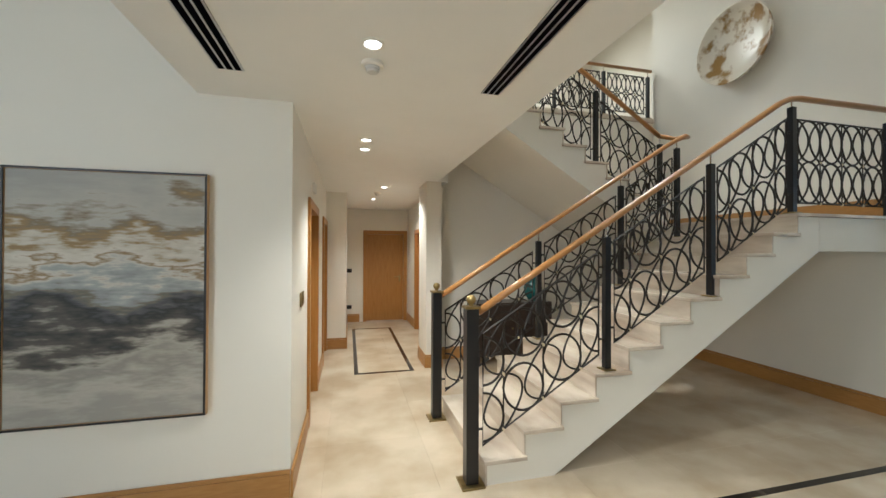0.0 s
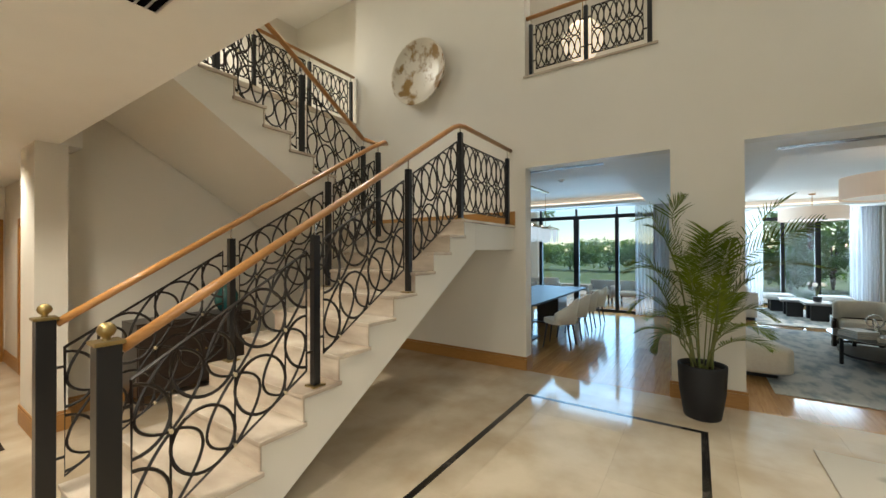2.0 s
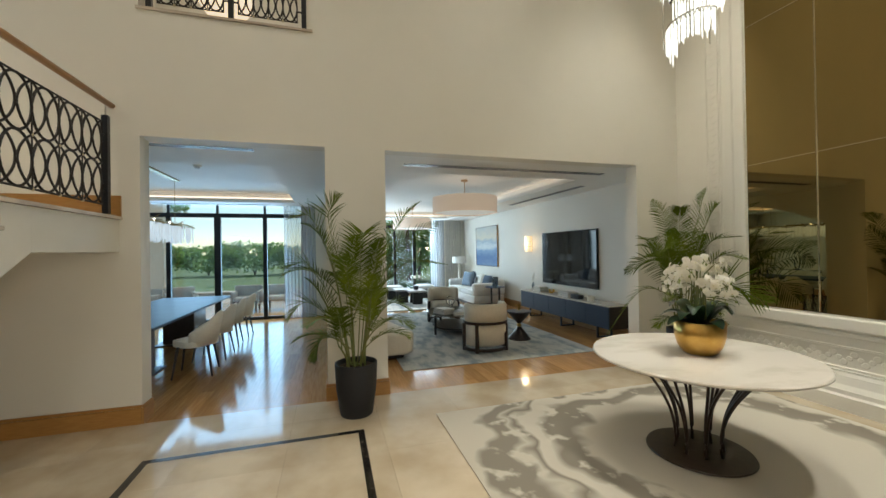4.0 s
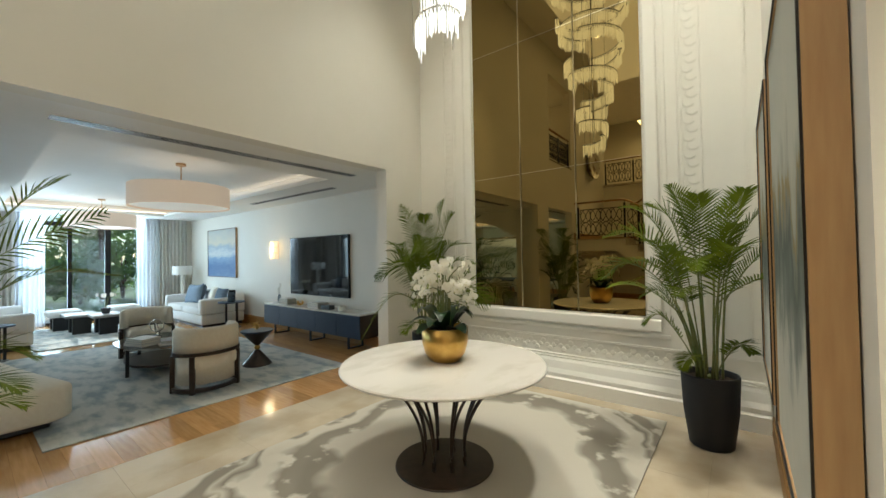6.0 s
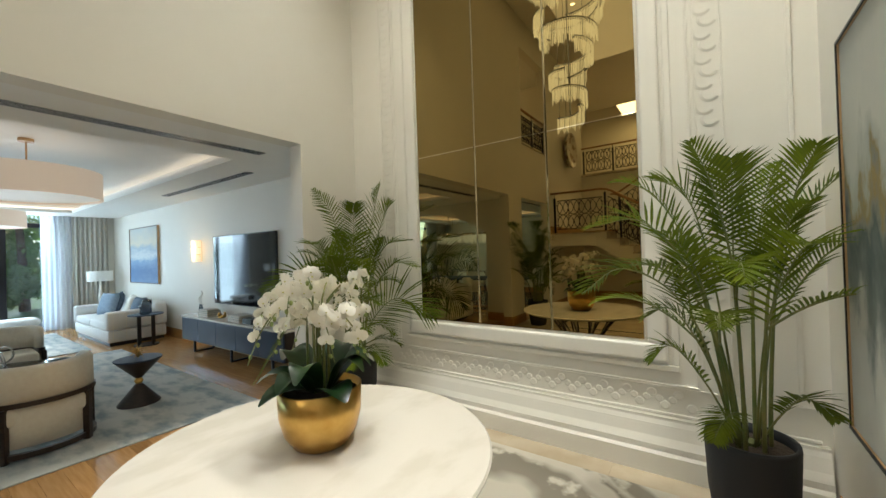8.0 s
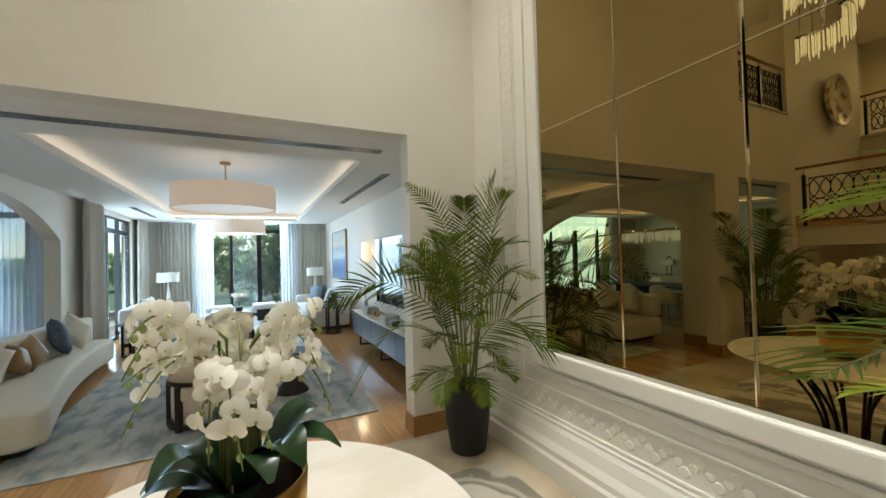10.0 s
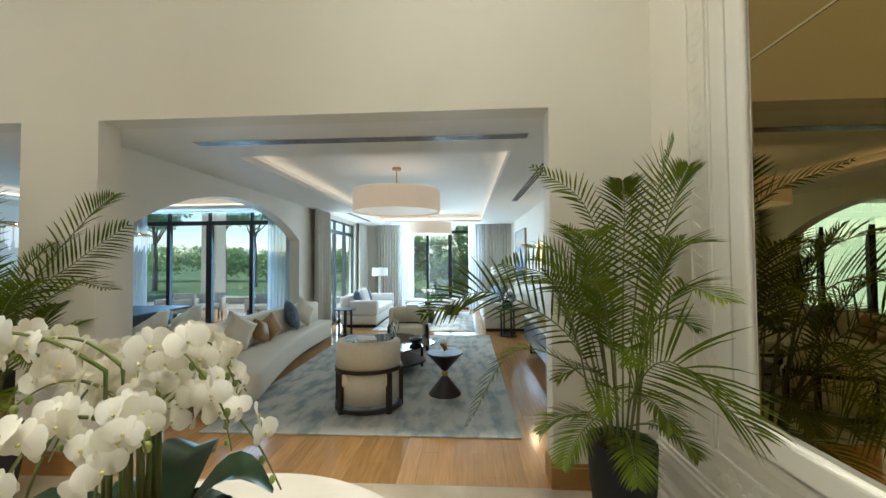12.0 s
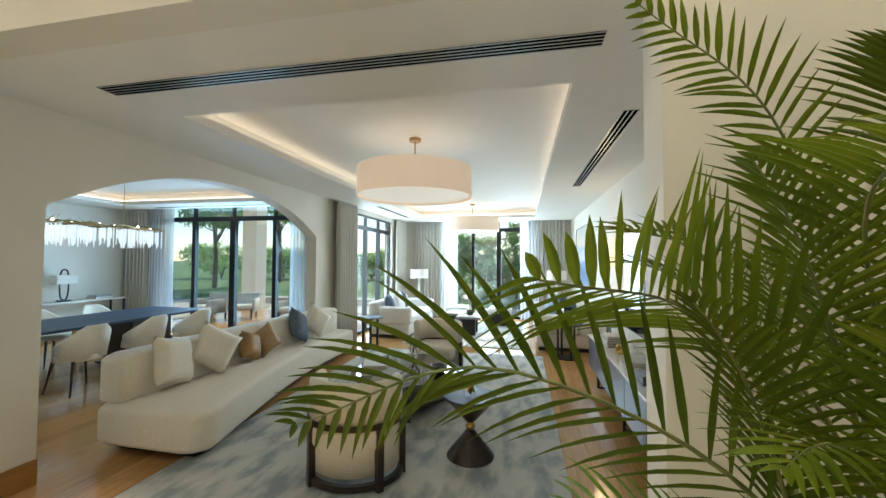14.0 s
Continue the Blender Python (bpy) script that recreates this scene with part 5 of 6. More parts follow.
for k in range(17):
    a = k * math.tau / 17 + 0.3
    hh, rr = rnd.uniform(0.4, 0.62), rnd.uniform(0.04, 0.11)
    reach, fall = rnd.uniform(0.14, 0.3), rnd.uniform(0.08, 0.34)
    pts = [(rr * 0.5 * math.cos(a), rr * 0.5 * math.sin(a), 0.19 + hh * s) for s in (0, 0.3, 0.6)]
    n_ = 12
    for i in range(n_ + 1):
        s = i / n_
        pts.append((math.cos(a + 0.3 * s) * (rr * 0.5 + reach * s), math.sin(a + 0.3 * s) * (rr * 0.5 + reach * s), 0.19 + hh * (0.75 + 0.25 * math.sin(P * min(1, s * 1.1) * 0.5)) - fall * s ** 2.2))
    bm = bmesh.new()
    tube(bm, pts, 0.0055, 6, taper=0.002)
    st = part("stem", bm, M_STEM, orc, "arching green flower stem", smooth=True)
    for i in range(11):
        f = 4 + i * 1.02
        j = min(int(f), len(pts) - 2)
        q = Vector(pts[j]).lerp(Vector(pts[j + 1]), min(f - j, 1))
        if i < 9:
            outw = Vector((q.x, q.y, 0)).normalized()
            sgn = 1 if i % 2 else -1
            n_dir = (outw * rnd.uniform(0.6, 1.2) + Vector((-outw.y, outw.x, 0)) * sgn * rnd.uniform(0.2, 1.0) + Vector((0, 0, rnd.uniform(-0.2, 0.5)))).normalized()
            rot = n_dir.to_track_quat("Z", "Y").to_matrix().to_4x4()
            o = new("flower", flower_me)
            o.parent = orc
            sc_ = rnd.uniform(0.72, 1.02)
            o.matrix_local = Matrix.Translation(q + n_dir * 0.03 + Vector((0, 0, rnd.uniform(-0.03, 0.02)))) @ rot @ pose(0, 0, 0, 0, 0, rnd.uniform(-25, 25)) @ Matrix.Scale(sc_, 4)
            h_ = new("heart", heart_me)
            h_.parent = o
        else:
            o = new("bud", bud_me)
            o.parent, o.location = orc, q + Vector((rnd.uniform(-0.015, 0.015), 0, -0.012))

# ---- crystal chandelier over the table ----
cc = thing("crystal_chandelier", "tall spiral chandelier of lit glass rods over the round table", "chandelier", 3.25, -2.2, 0)
bm = bmesh.new()
tube(bm, [(0, 0, 3.4), (0, 0, HI)], 0.012, 8)
for a in (0.5, 2.6, 4.7):
    tube(bm, [(0.2 * math.cos(a), 0.2 * math.sin(a), 3.3), (0.2 * math.cos(a), 0.2 * math.sin(a), HI)], 0.004, 5)
part("stem", bm, M_CHROME, cc)
part("ceiling_plate", lathe([(0, HI - 0.04), (0.45, HI - 0.04), (0.45, HI - 0.001), (0, HI - 0.001)], 40), M_CHROME, cc)
rnd = random.Random(8)
for k in range(11):
    r_ = (0.15, 0.2, 0.24, 0.29, 0.35, 0.42, 0.46, 0.5, 0.54, 0.58, 0.62)[k]
    zt, a0, sw = 3.38 + 0.27 * k, k * 2.3, 3.6 + 0.25 * (k % 3)
    seg = 20
    band = bmesh.new()
    inner, outer = [], []
    for i in range(seg + 1):
        a = a0 + sw * i / seg
        zz = zt + 0.1 * i / seg
        for lst, q in ((inner, r_ - 0.03), (outer, r_ + 0.03)):
            lst.append((band.verts.new((q * math.cos(a), q * math.sin(a), zz)), band.verts.new((q * math.cos(a), q * math.sin(a), zz + 0.015))))
    for i in range(seg):
        for lst in (inner, outer):
            band.faces.new((lst[i][0], lst[i + 1][0], lst[i + 1][1], lst[i][1]))
        for w in (0, 1):
            band.faces.new((inner[i][w], inner[i + 1][w], outer[i + 1][w], outer[i][w]))
    tier = part("tier", band, M_CHROME, cc, "curved metal ribbon hung with glass rods")
    rods = bmesh.new()
    count = int(r_ * sw / 0.026)
    for i in range(count):
        a = a0 + sw * i / count
        zz = zt + 0.1 * i / count
        for q in (r_ - 0.02, r_ + 0.022):
            ln = 0.17 * rnd.uniform(0.75, 1.2)
            cx, cy, w_ = q * math.cos(a), q * math.sin(a), 0.006
            vs = [rods.verts.new((cx + w_ * math.cos(t * P / 2 + a), cy + w_ * math.sin(t * P / 2 + a), z_)) for z_ in (zz, zz - ln) for t in range(4)]
            tip = rods.verts.new((cx, cy, zz - ln - 0.02))
            for t in range(4):
                rods.faces.new((vs[t], vs[(t + 1) % 4], vs[4 + (t + 1) % 4], vs[4 + t]))
                rods.faces.new((vs[4 + t], vs[4 + (t + 1) % 4], tip))
    me_ = bpy.data.meshes.new("glass_fringe")
    rods.to_mesh(me_)
    rods.free()
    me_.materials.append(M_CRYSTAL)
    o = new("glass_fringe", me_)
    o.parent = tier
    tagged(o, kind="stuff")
for z_, e_ in ((3.5, 16), (5.0, 10)):
    cl = lamp("chandelier_lamp", "POINT", e_, pose(3.25, -2.2, z_), (1.0, 0.92, 0.8))
    cl.data.shadow_soft_size = 0.0


# ---- living room ----
def pendant(x, y, r, label):
    p = thing("drum_pendant", label, "pendant lamp", x, y, 0)
    part("ceiling_rose", lathe([(0, 2.975), (0.065, 2.975), (0.065, 3.008), (0, 3.008)], 24), M_PALEOAK, p)
    bm = bmesh.new()
    tube(bm, [(0, 0, 2.66), (0, 0, 2.98)], 0.008, 8)
    part("rod", bm, M_PALEOAK, p)
    part("shade", lathe([(r, 2.36), (r, 2.66), (r - 0.006, 2.66), (r - 0.006, 2.36), (r, 2.36)], 64), M_SHADE, p, "blush fabric drum shade", smooth=False)
    part("trim_ring", lathe([(r + 0.003, 2.355), (r + 0.003, 2.37), (r - 0.01, 2.37), (r - 0.01, 2.355), (r + 0.003, 2.355)], 64), M_SHADE, p)
    part("diffuser", lathe([(r - 0.03, 2.375), (r - 0.03, 2.38), (0, 2.38)], 48), M_DIFFUSER, p, "white lower diffuser")


pendant(7.9, -1.9, 0.63, "large blush fabric drum pendant lamp in the coffered ceiling")
pendant(12.9, -1.9, 0.63, "large blush fabric drum pendant lamp over the far sitting area")

# curved sofa
def sofa_y(x, front):
    s = max(0, (x - 6.62) / 3.6)
    return -0.56 + 0.45 * math.sin(P / 2 * min(1, s * 1.25)) if front else 0.54 - 0.17 * s


def curved_block(x0, x1, yf, yb, z0, z1, n_=28, bulge=0.04):
    bm = bmesh.new()
    rows = []
    ring = [(0.0, 0.06), (0.0, 0.94), (0.12, 1.0), (0.88, 1.0), (1.0, 0.94), (1.0, 0.06), (0.88, 0.0), (0.12, 0.0)]
    for i in range(n_ + 1):
        s = i / n_
        x = x0 + (x1 - x0) * s
        e = 1 - 0.5 * max(0, 1 - min(s, 1 - s) / 0.03) ** 2 * 0.25
        a, c = yf(x), yb(x)
        mid, hw, zm, hz = (a + c) / 2, (c - a) / 2 * e, (z0 + z1) / 2, (z1 - z0) / 2 * e
        rows.append([bm.verts.new((x, mid + (u * 2 - 1) * hw, zm + (v * 2 - 1) * hz)) for u, v in ring])
    for p_, q_ in zip(rows, rows[1:]):
        for j in range(8):
            bm.faces.new((p_[j], p_[(j + 1) % 8], q_[(j + 1) % 8], q_[j]))
    bm.faces.new(rows[0])
    bm.faces.new(rows[-1][::-1])
    bmesh.ops.recalc_face_normals(bm, faces=bm.faces)
    bmesh.ops.bevel(bm, geom=[e_ for e_ in bm.edges if len(e_.link_faces) == 2 and e_.calc_face_angle() > 0.9], offset=bulge, segments=3, affect="EDGES", profile=0.5)
    return bm


sofa = thing("curved_sofa", "long curved cream boucle sofa before the arch", "sofa")
part("seat", curved_block(6.46, 10.3, lambda x: sofa_y(x, True), lambda x: sofa_y(x, False), 0.07, 0.43), M_CREAM, sofa, smooth=True)
part("backrest", curved_block(6.5, 10.1, lambda x: sofa_y(x, False) - 0.27 + 0.06 * math.sin((x - 6.62) / 3.6 * P), lambda x: sofa_y(x, False) - 0.01, 0.4, 0.83, bulge=0.04), M_CREAM, sofa, smooth=True)
part("plinth", curved_block(6.58, 10.15, lambda x: sofa_y(x, True) + 0.1, lambda x: sofa_y(x, False) - 0.1, 0.014, 0.09, bulge=0.01), M_BLACK, sofa)


def cushion(label, x, y, z, w, material, rx, rz, group="", spin=0):
    """A soft square cushion standing on its edge at (x, y, z)."""
    c = thing("cushion", label, "cushion", group=group)
    c.matrix_world = pose(x, y, z) @ pose(0, 0, 0, 0, 0, rz) @ pose(0, 0, 0, rx, 0, 0) @ pose(0, 0, w / 2 * (1 + 0.3 * abs(math.sin(radians(2 * spin))))) @ pose(0, 0, 0, 0, spin, 0)
    bm = bmesh.new()
    n_ = 10
    for side in (-1, 1):
        g = []
        for i in range(n_ + 1):
            row = []
            for j in range(n_ + 1):
                u, v = i / n_ * 2 - 1, j / n_ * 2 - 1
                pin = 1 - 0.07 * (1 - abs(u)) ** 0.5 * abs(v) ** 3 * 1.0
                puff = 0.09 * max(0, (1 - u ** 4) * (1 - v ** 4)) ** 0.55
                row.append(bm.verts.new((u * w / 2 * (1 - 0.08 * (1 - v * v)), side * puff, v * w / 2 * (1 - 0.08 * (1 - u * u)))))
            g.append(row)
        for i in range(n_):
            for j in range(n_):
                bm.faces.new((g[i][j], g[i + 1][j], g[i + 1][j + 1], g[i][j + 1]))
    bmesh.ops.remove_doubles(bm, verts=bm.verts, dist=0.0006)
    part("cover", bm, material, c, smooth=True)


for x, w, m_, nm, rz, sp_ in ((6.98, 0.46, M_CREAM, "cream fringed cushion on the curved sofa", 12, 14), (7.4, 0.44, M_CREAM, "large cream cushion on the curved sofa", -28, 33), (7.95, 0.33, M_TAN, "tan leather cushion on the curved sofa", 10, 20), (8.2, 0.34, M_TAN, "tan leather cushion on the curved sofa", -15, -25), (8.95, 0.46, M_BLUEFAB, "slate blue patterned cushion on the curved sofa", 15, 24), (9.35, 0.44, M_CREAM, "large cream cushion on the curved sofa", -20, 40)):
    cushion(nm, x, sofa_y(x, False) - 0.36, 0.43, w, m_, -16, rz, spin=sp_)


def armchair(label, x, y, rz):
    """Tub armchair: a curved cream back on a dark timber frame. Its front looks along +x."""
    c = thing("armchair", label, "armchair", x, y, 0.014, rz, group="living room armchairs")
    R, back, seat, low = 0.36, bmesh.new(), bmesh.new(), bmesh.new()

    def shell(bm, r0, r1, z0, z1, a0, a1, n_=20, roll=0.0):
        rows = []
        for i in range(n_ + 1):
            a = a0 + (a1 - a0) * i / n_
            rows.append([bm.verts.new((0.85 * r * math.cos(a), r * math.sin(a), z)) for r, z in ((r0, z0), (r1, z0), (r1, z1 - 0.03), (r1 - 0.03, z1), (r0 + 0.03, z1), (r0, z1 - 0.03))])
        for p_, q_ in zip(rows, rows[1:]):
            for j in range(6):
                bm.faces.new((p_[j], p_[(j + 1) % 6], q_[(j + 1) % 6], q_[j]))
        bm.faces.new(rows[0])
        bm.faces.new(rows[-1][::-1])
    shell(back, R - 0.09, R, 0.47, 0.76, P * 0.42, P * 1.58)
    part("backrest", back, M_CREAM, c, smooth=True)
    shell(low, R - 0.05, R - 0.02, 0.1, 0.44, P * 0.45, P * 1.55)
    part("side_panel", low, M_CREAM, c, smooth=True)
    part("seat", boxes((-0.24, 0.27, -0.29, 0.29, 0.27, 0.45), bevel=0.05, segments=3), M_CREAM, c, smooth=True)
    for z0, z1, nm in ((0.435, 0.475, "upper_rail"), (0.02, 0.065, "lower_rail")):
        bm = bmesh.new()
        rows = []
        for i in range(25):
            a = P * (0.42 + 1.16 * i / 24)
            rows.append([bm.verts.new((0.85 * q * math.cos(a), q * math.sin(a), z)) for q, z in ((R - 0.03, z0), (R + 0.014, z0), (R + 0.014, z1), (R - 0.03, z1))])
        for p_, q_ in zip(rows, rows[1:]):
            for j in range(4):
                bm.faces.new((p_[j], p_[(j + 1) % 4], q_[(j + 1) % 4], q_[j]))
        bm.faces.new(rows[0])
        bm.faces.new(rows[-1][::-1])
        part(nm, bm, M_WALNUT, c)
    for a in (0.43, 0.75, 1.25, 1.57):
        leg = boxes((-0.024, 0.024, -0.026, 0.026, 0, 0.436), bevel=0.003)
        bmesh.ops.transform(leg, matrix=pose(0.85 * (R + 0.006) * math.cos(P * a), (R + 0.006) * math.sin(P * a), 0, 0, 0, 180 * a), verts=leg.verts)
        part("leg", leg, M_WALNUT, c)


armchair("cream tub armchair on walnut frame, its back to the hall", 6.68, -1.79, 4)
armchair("cream tub armchair on a dark walnut frame facing the hall", 9.35, -1.85, 178)

ct = thing("coffee_table", "smoked glass coffee table on black legs with a lower shelf", "coffee table", 8.1, -1.75, 0.014)
top = [(0.62 * math.cos(a) * (1 + 0.12 * math.cos(2 * a)), 0.62 * math.sin(a) * (1 + 0.1 * math.sin(3 * a))) for a in [i * math.tau / 36 for i in range(36)]]
part("glass_top", prism(top, "z", 0.395, 0.41), M_GLASSTOP, ct, "smoked glass top")
part("shelf", prism([(u * 0.8, v * 0.8) for u, v in top], "z", 0.13, 0.16), M_WALNUT, ct, "dark lower shelf")
for a in (0.4, 1.9, 3.5, 5.1):
    part("leg", boxes((0.5 * math.cos(a) - 0.02, 0.5 * math.cos(a) + 0.02, 0.5 * math.sin(a) - 0.02, 0.5 * math.sin(a) + 0.02, 0, 0.394), bevel=0.003), M_BLACK, ct)
hg = thing("hourglass_table", "dark hourglass side table with a brass ball waist", "side table", 7.12, -2.63, 0.014)
part("lower_cone", lathe([(0, 0), (0.2, 0), (0.2, 0.008), (0.035, 0.215), (0, 0.215)], 40), M_WALNUT, hg)
part("ball", lathe([(0, 0.212), (0.03, 0.22), (0.045, 0.25), (0.03, 0.28), (0, 0.288)], 24), M_GOLD, hg, "brass ball", smooth=True)
part("upper_cone", lathe([(0, 0.285), (0.035, 0.285), (0.22, 0.49), (0, 0.49)], 40), M_WALNUT, hg)
part("tabletop", lathe([(0, 0.491), (0.222, 0.491), (0.222, 0.505), (0, 0.505)], 40), M_BLUETOP, hg)
sb = thing("gold_starburst", "small gold starburst ornament on the hourglass table", "ornament", 7.12, -2.63, 0.519)
bm = bmesh.new()
rnd = random.Random(2)
for k in range(34):
    v = Vector((rnd.uniform(-1, 1), rnd.uniform(-1, 1), rnd.uniform(-0.8, 1))).normalized()
    tube(bm, [Vector((0, 0, 0.075)), Vector((0, 0, 0.075)) + v * 0.085], 0.006, 4, taper=0.001)
part("spikes", bm, M_GOLD, sb)
part("core", lathe([(0, 0.0), (0.02, 0.03), (0.03, 0.075), (0, 0.1)], 12), M_GOLD, sb)


def books(label, x, y, z, rz, stack):
    b_ = thing("book_stack", label, "books", x, y, z, rz)
    zz = 0.0
    for k, (w, d, h, m_) in enumerate(stack):
        o = (k % 2) * 0.01
        c = part("book", boxes((-w / 2 + o, w / 2 + o, -d / 2, d / 2, zz, zz + 0.003), (-w / 2 + o, w / 2 + o, -d / 2, d / 2, zz + h - 0.003, zz + h), (-w / 2 + o, w / 2 + o, -d / 2, -d / 2 + 0.003, zz + 0.003, zz + h - 0.003)), m_, b_)
        part("page_block", boxes((-w / 2 + o + 0.006, w / 2 + o - 0.006, -d / 2 + 0.004, d / 2 - 0.006, zz + 0.0035, zz + h - 0.0035)), M_PAPER, c)
        zz += h + 0.0005


books("stack of large pale books on the coffee table", 7.92, -1.45, 0.425, 20, [(0.36, 0.28, 0.035, M_BOOKWHITE), (0.34, 0.26, 0.03, M_BOOKGREY), (0.32, 0.25, 0.03, M_BOOKWHITE)])
books("stack of pale books on the coffee table", 7.72, -1.7, 0.425, -10, [(0.34, 0.26, 0.03, M_BOOKWHITE), (0.3, 0.22, 0.025, M_BOOKGREY)])
dish = thing("black_dish", "small black bowl on the glass coffee table", "bowl", 8.05, -2.15, 0.425)
part("bowl", lathe([(0, 0), (0.05, 0), (0.09, 0.04), (0.1, 0.07), (0.085, 0.07), (0.05, 0.02), (0, 0.015)], 28), M_BLACK, dish, smooth=True)
rings = thing("ring_sculpture", "silver interlocked ring sculpture on the coffee table", "sculpture", 8.45, -1.75, 0.425)
for k, (rx, rz) in enumerate(((80, 0), (100, 60))):
    bm = bmesh.new()
    tube(bm, [(0.09 * math.cos(a), 0.09 * math.sin(a), 0) for a in [i * math.tau / 32 for i in range(32)]], 0.011, 8, closed=True)
    bmesh.ops.transform(bm, matrix=pose(0.02 * k, 0, 0.1 + 0.06 * k, rx, 0, rz), verts=bm.verts)
    part("ring", bm, M_CHROME, rings, smooth=True)
part("stand", boxes((-0.06, 0.06, -0.04, 0.04, 0, 0.012), bevel=0.002), M_BLACK, rings)

# media wall
tv = thing("television", "large black flat television on the living room wall", "television")
part("bezel", boxes((7.15, 9.15, -4.395, -4.35, 0.82, 2.02), bevel=0.004), M_BLACK, tv)
part("screen", boxes((7.162, 9.138, -4.349, -4.347, 0.835, 2.008)), M_TV, tv, "glossy dark screen")
co = thing("media_console", "low navy lacquered console with a white stone top", "sideboard")
part("top", boxes((6.38, 9.62, -4.4, -3.97, 0.6, 0.625), bevel=0.003), M_TABLETOP, co, "white stone top")
part("body", boxes((6.4, 9.6, -4.4, -4.0, 0.2, 0.598), bevel=0.004), M_WALNUT, co)
for k in range(5):
    a = 6.41 + 0.637 * k
    part("door", boxes((a, a + 0.63, -3.999, -3.982, 0.21, 0.59), bevel=0.003), M_NAVY, co, "navy lacquered door")
for x in (6.75, 7.9, 9.2):
    bm = bmesh.new()
    for sp in ((x, x + 0.03, -4.35, -4.32, 0, 0.2), (x, x + 0.03, -4.05, -4.02, 0, 0.2), (x, x + 0.03, -4.32, -4.05, 0, 0.02)):
        add_box(bm, *sp)
    part("sled_leg", bm, M_BLACK, co)
books("stack of sage green books on the navy console", 8.95, -4.17, 0.626, 3, [(0.34, 0.24, 0.035, M_BOOKGREEN), (0.33, 0.24, 0.03, M_BOOKWHITE), (0.31, 0.22, 0.03, M_BOOKGREEN), (0.28, 0.2, 0.025, M_BOOKWHITE)])
books("stack of grey books on the navy console", 7.85, -4.17, 0.626, -4, [(0.4, 0.26, 0.035, M_BOOKWHITE), (0.38, 0.25, 0.035, M_BOOKGREY), (0.36, 0.24, 0.03, M_BOOKWHITE)])
gb = thing("gold_knot", "small gold knot ornament on the navy console", "ornament", 8.45, -4.15, 0.626)
bm = bmesh.new()
tube(bm, [(0.06 * math.cos(a) + 0.03 * math.cos(3 * a), 0.05 * math.sin(a), 0.055 + 0.03 * math.sin(2 * a)) for a in [i * math.tau / 30 for i in range(30)]], 0.02, 8, closed=True)
part("knot", bm, M_GOLD, gb, smooth=True)
bx = thing("black_box", "small black box on the navy console", "box", 7.45, -4.1, 0.626)
part("box", boxes((-0.13, 0.13, -0.06, 0.06, 0, 0.06), bevel=0.006), M_BLACK, bx)
part("lid", boxes((-0.132, 0.132, -0.062, 0.062, 0.0605, 0.078), bevel=0.004), M_BLACK, bx)
cd = thing("candle_jar", "white candle in a low jar on the navy console", "candle", 7.05, -4.12, 0.626)
part("jar", lathe([(0, 0), (0.07, 0), (0.075, 0.09), (0.068, 0.09), (0.065, 0.01), (0, 0.01)], 24), M_WHITE, cd)
part("wax", lathe([(0.0645, 0.011), (0.0645, 0.07), (0, 0.07)], 24), M_PAPER, cd)
part("wick", lathe([(0.002, 0.0705), (0.002, 0.085), (0, 0.085)], 6), M_BLACK, cd)
vs_ = thing("flower_vase", "slim glass vase with white blossom on the navy console", "vase", 9.35, -4.2, 0.626)
part("glass", lathe([(0, 0), (0.03, 0), (0.035, 0.1), (0.02, 0.17), (0.024, 0.18), (0.017, 0.17), (0.03, 0.1), (0, 0.01)], 16), M_VASE, vs_)
bm = bmesh.new()
for k in range(9):
    a = k * 0.7
    tube(bm, [(0, 0, 0.02), (0.03 * math.cos(a), 0.03 * math.sin(a), 0.25 + 0.02 * k)], 0.002, 4)
    bmesh.ops.create_icosphere(bm, subdivisions=1, radius=0.014, matrix=Matrix.Translation((0.03 * math.cos(a), 0.03 * math.sin(a), 0.25 + 0.02 * k)))
part("blossom", bm, M_WHITE, vs_)
sc = thing("wall_sconce", "stacked alabaster wall light, lit, beside the television", "wall light", 9.85, -4.395, 1.78)
part("back_plate", boxes((-0.06, 0.06, 0, 0.012, -0.2, 0.2)), M_GOLD, sc)
for k in range(3):
    bm = bmesh.new()
    rows = []
    for i in range(9):
        a = P * i / 8
        rows.append([bm.verts.new((0.13 * math.cos(a) * q, 0.012 + 0.1 * math.sin(a) * q, z_)) for q, z_ in ((1.0, -0.2 + k * 0.135), (1.08, -0.075 + k * 0.135), (0.96, -0.075 + k * 0.135), (0.9, -0.2 + k * 0.135))])
    for p_, q_ in zip(rows, rows[1:]):
        for j in range(4):
            bm.faces.new((p_[j], p_[(j + 1) % 4], q_[(j + 1) % 4], q_[j]))
    part("shade", bm, M_SCONCE, sc, "glowing alabaster tier")
lamp("sconce_lamp", "POINT", 5, pose(9.85, -4.2, 1.8), (1.0, 0.7, 0.4)).data.shadow_soft_size = 0.08


def side_table(label, x, y, r, h, z=0.0):
    t = thing("side_table", label, "side table", x, y, z)
    part("tabletop", lathe([(0, h - 0.02), (r, h - 0.02), (r, h), (0, h)], 32), M_BLUETOP, t)
    for k in range(4):
        a = k * P / 2 + 0.4
        part("leg", boxes((0.55 * r * math.cos(a) - 0.018, 0.55 * r * math.cos(a) + 0.018, 0.55 * r * math.sin(a) - 0.018, 0.55 * r * math.sin(a) + 0.018, 0.02, h - 0.021)), M_BLACK, t)
    part("foot", lathe([(0, 0), (0.7 * r, 0), (0.7 * r, 0.02), (0, 0.02)], 28), M_BLACK, t)


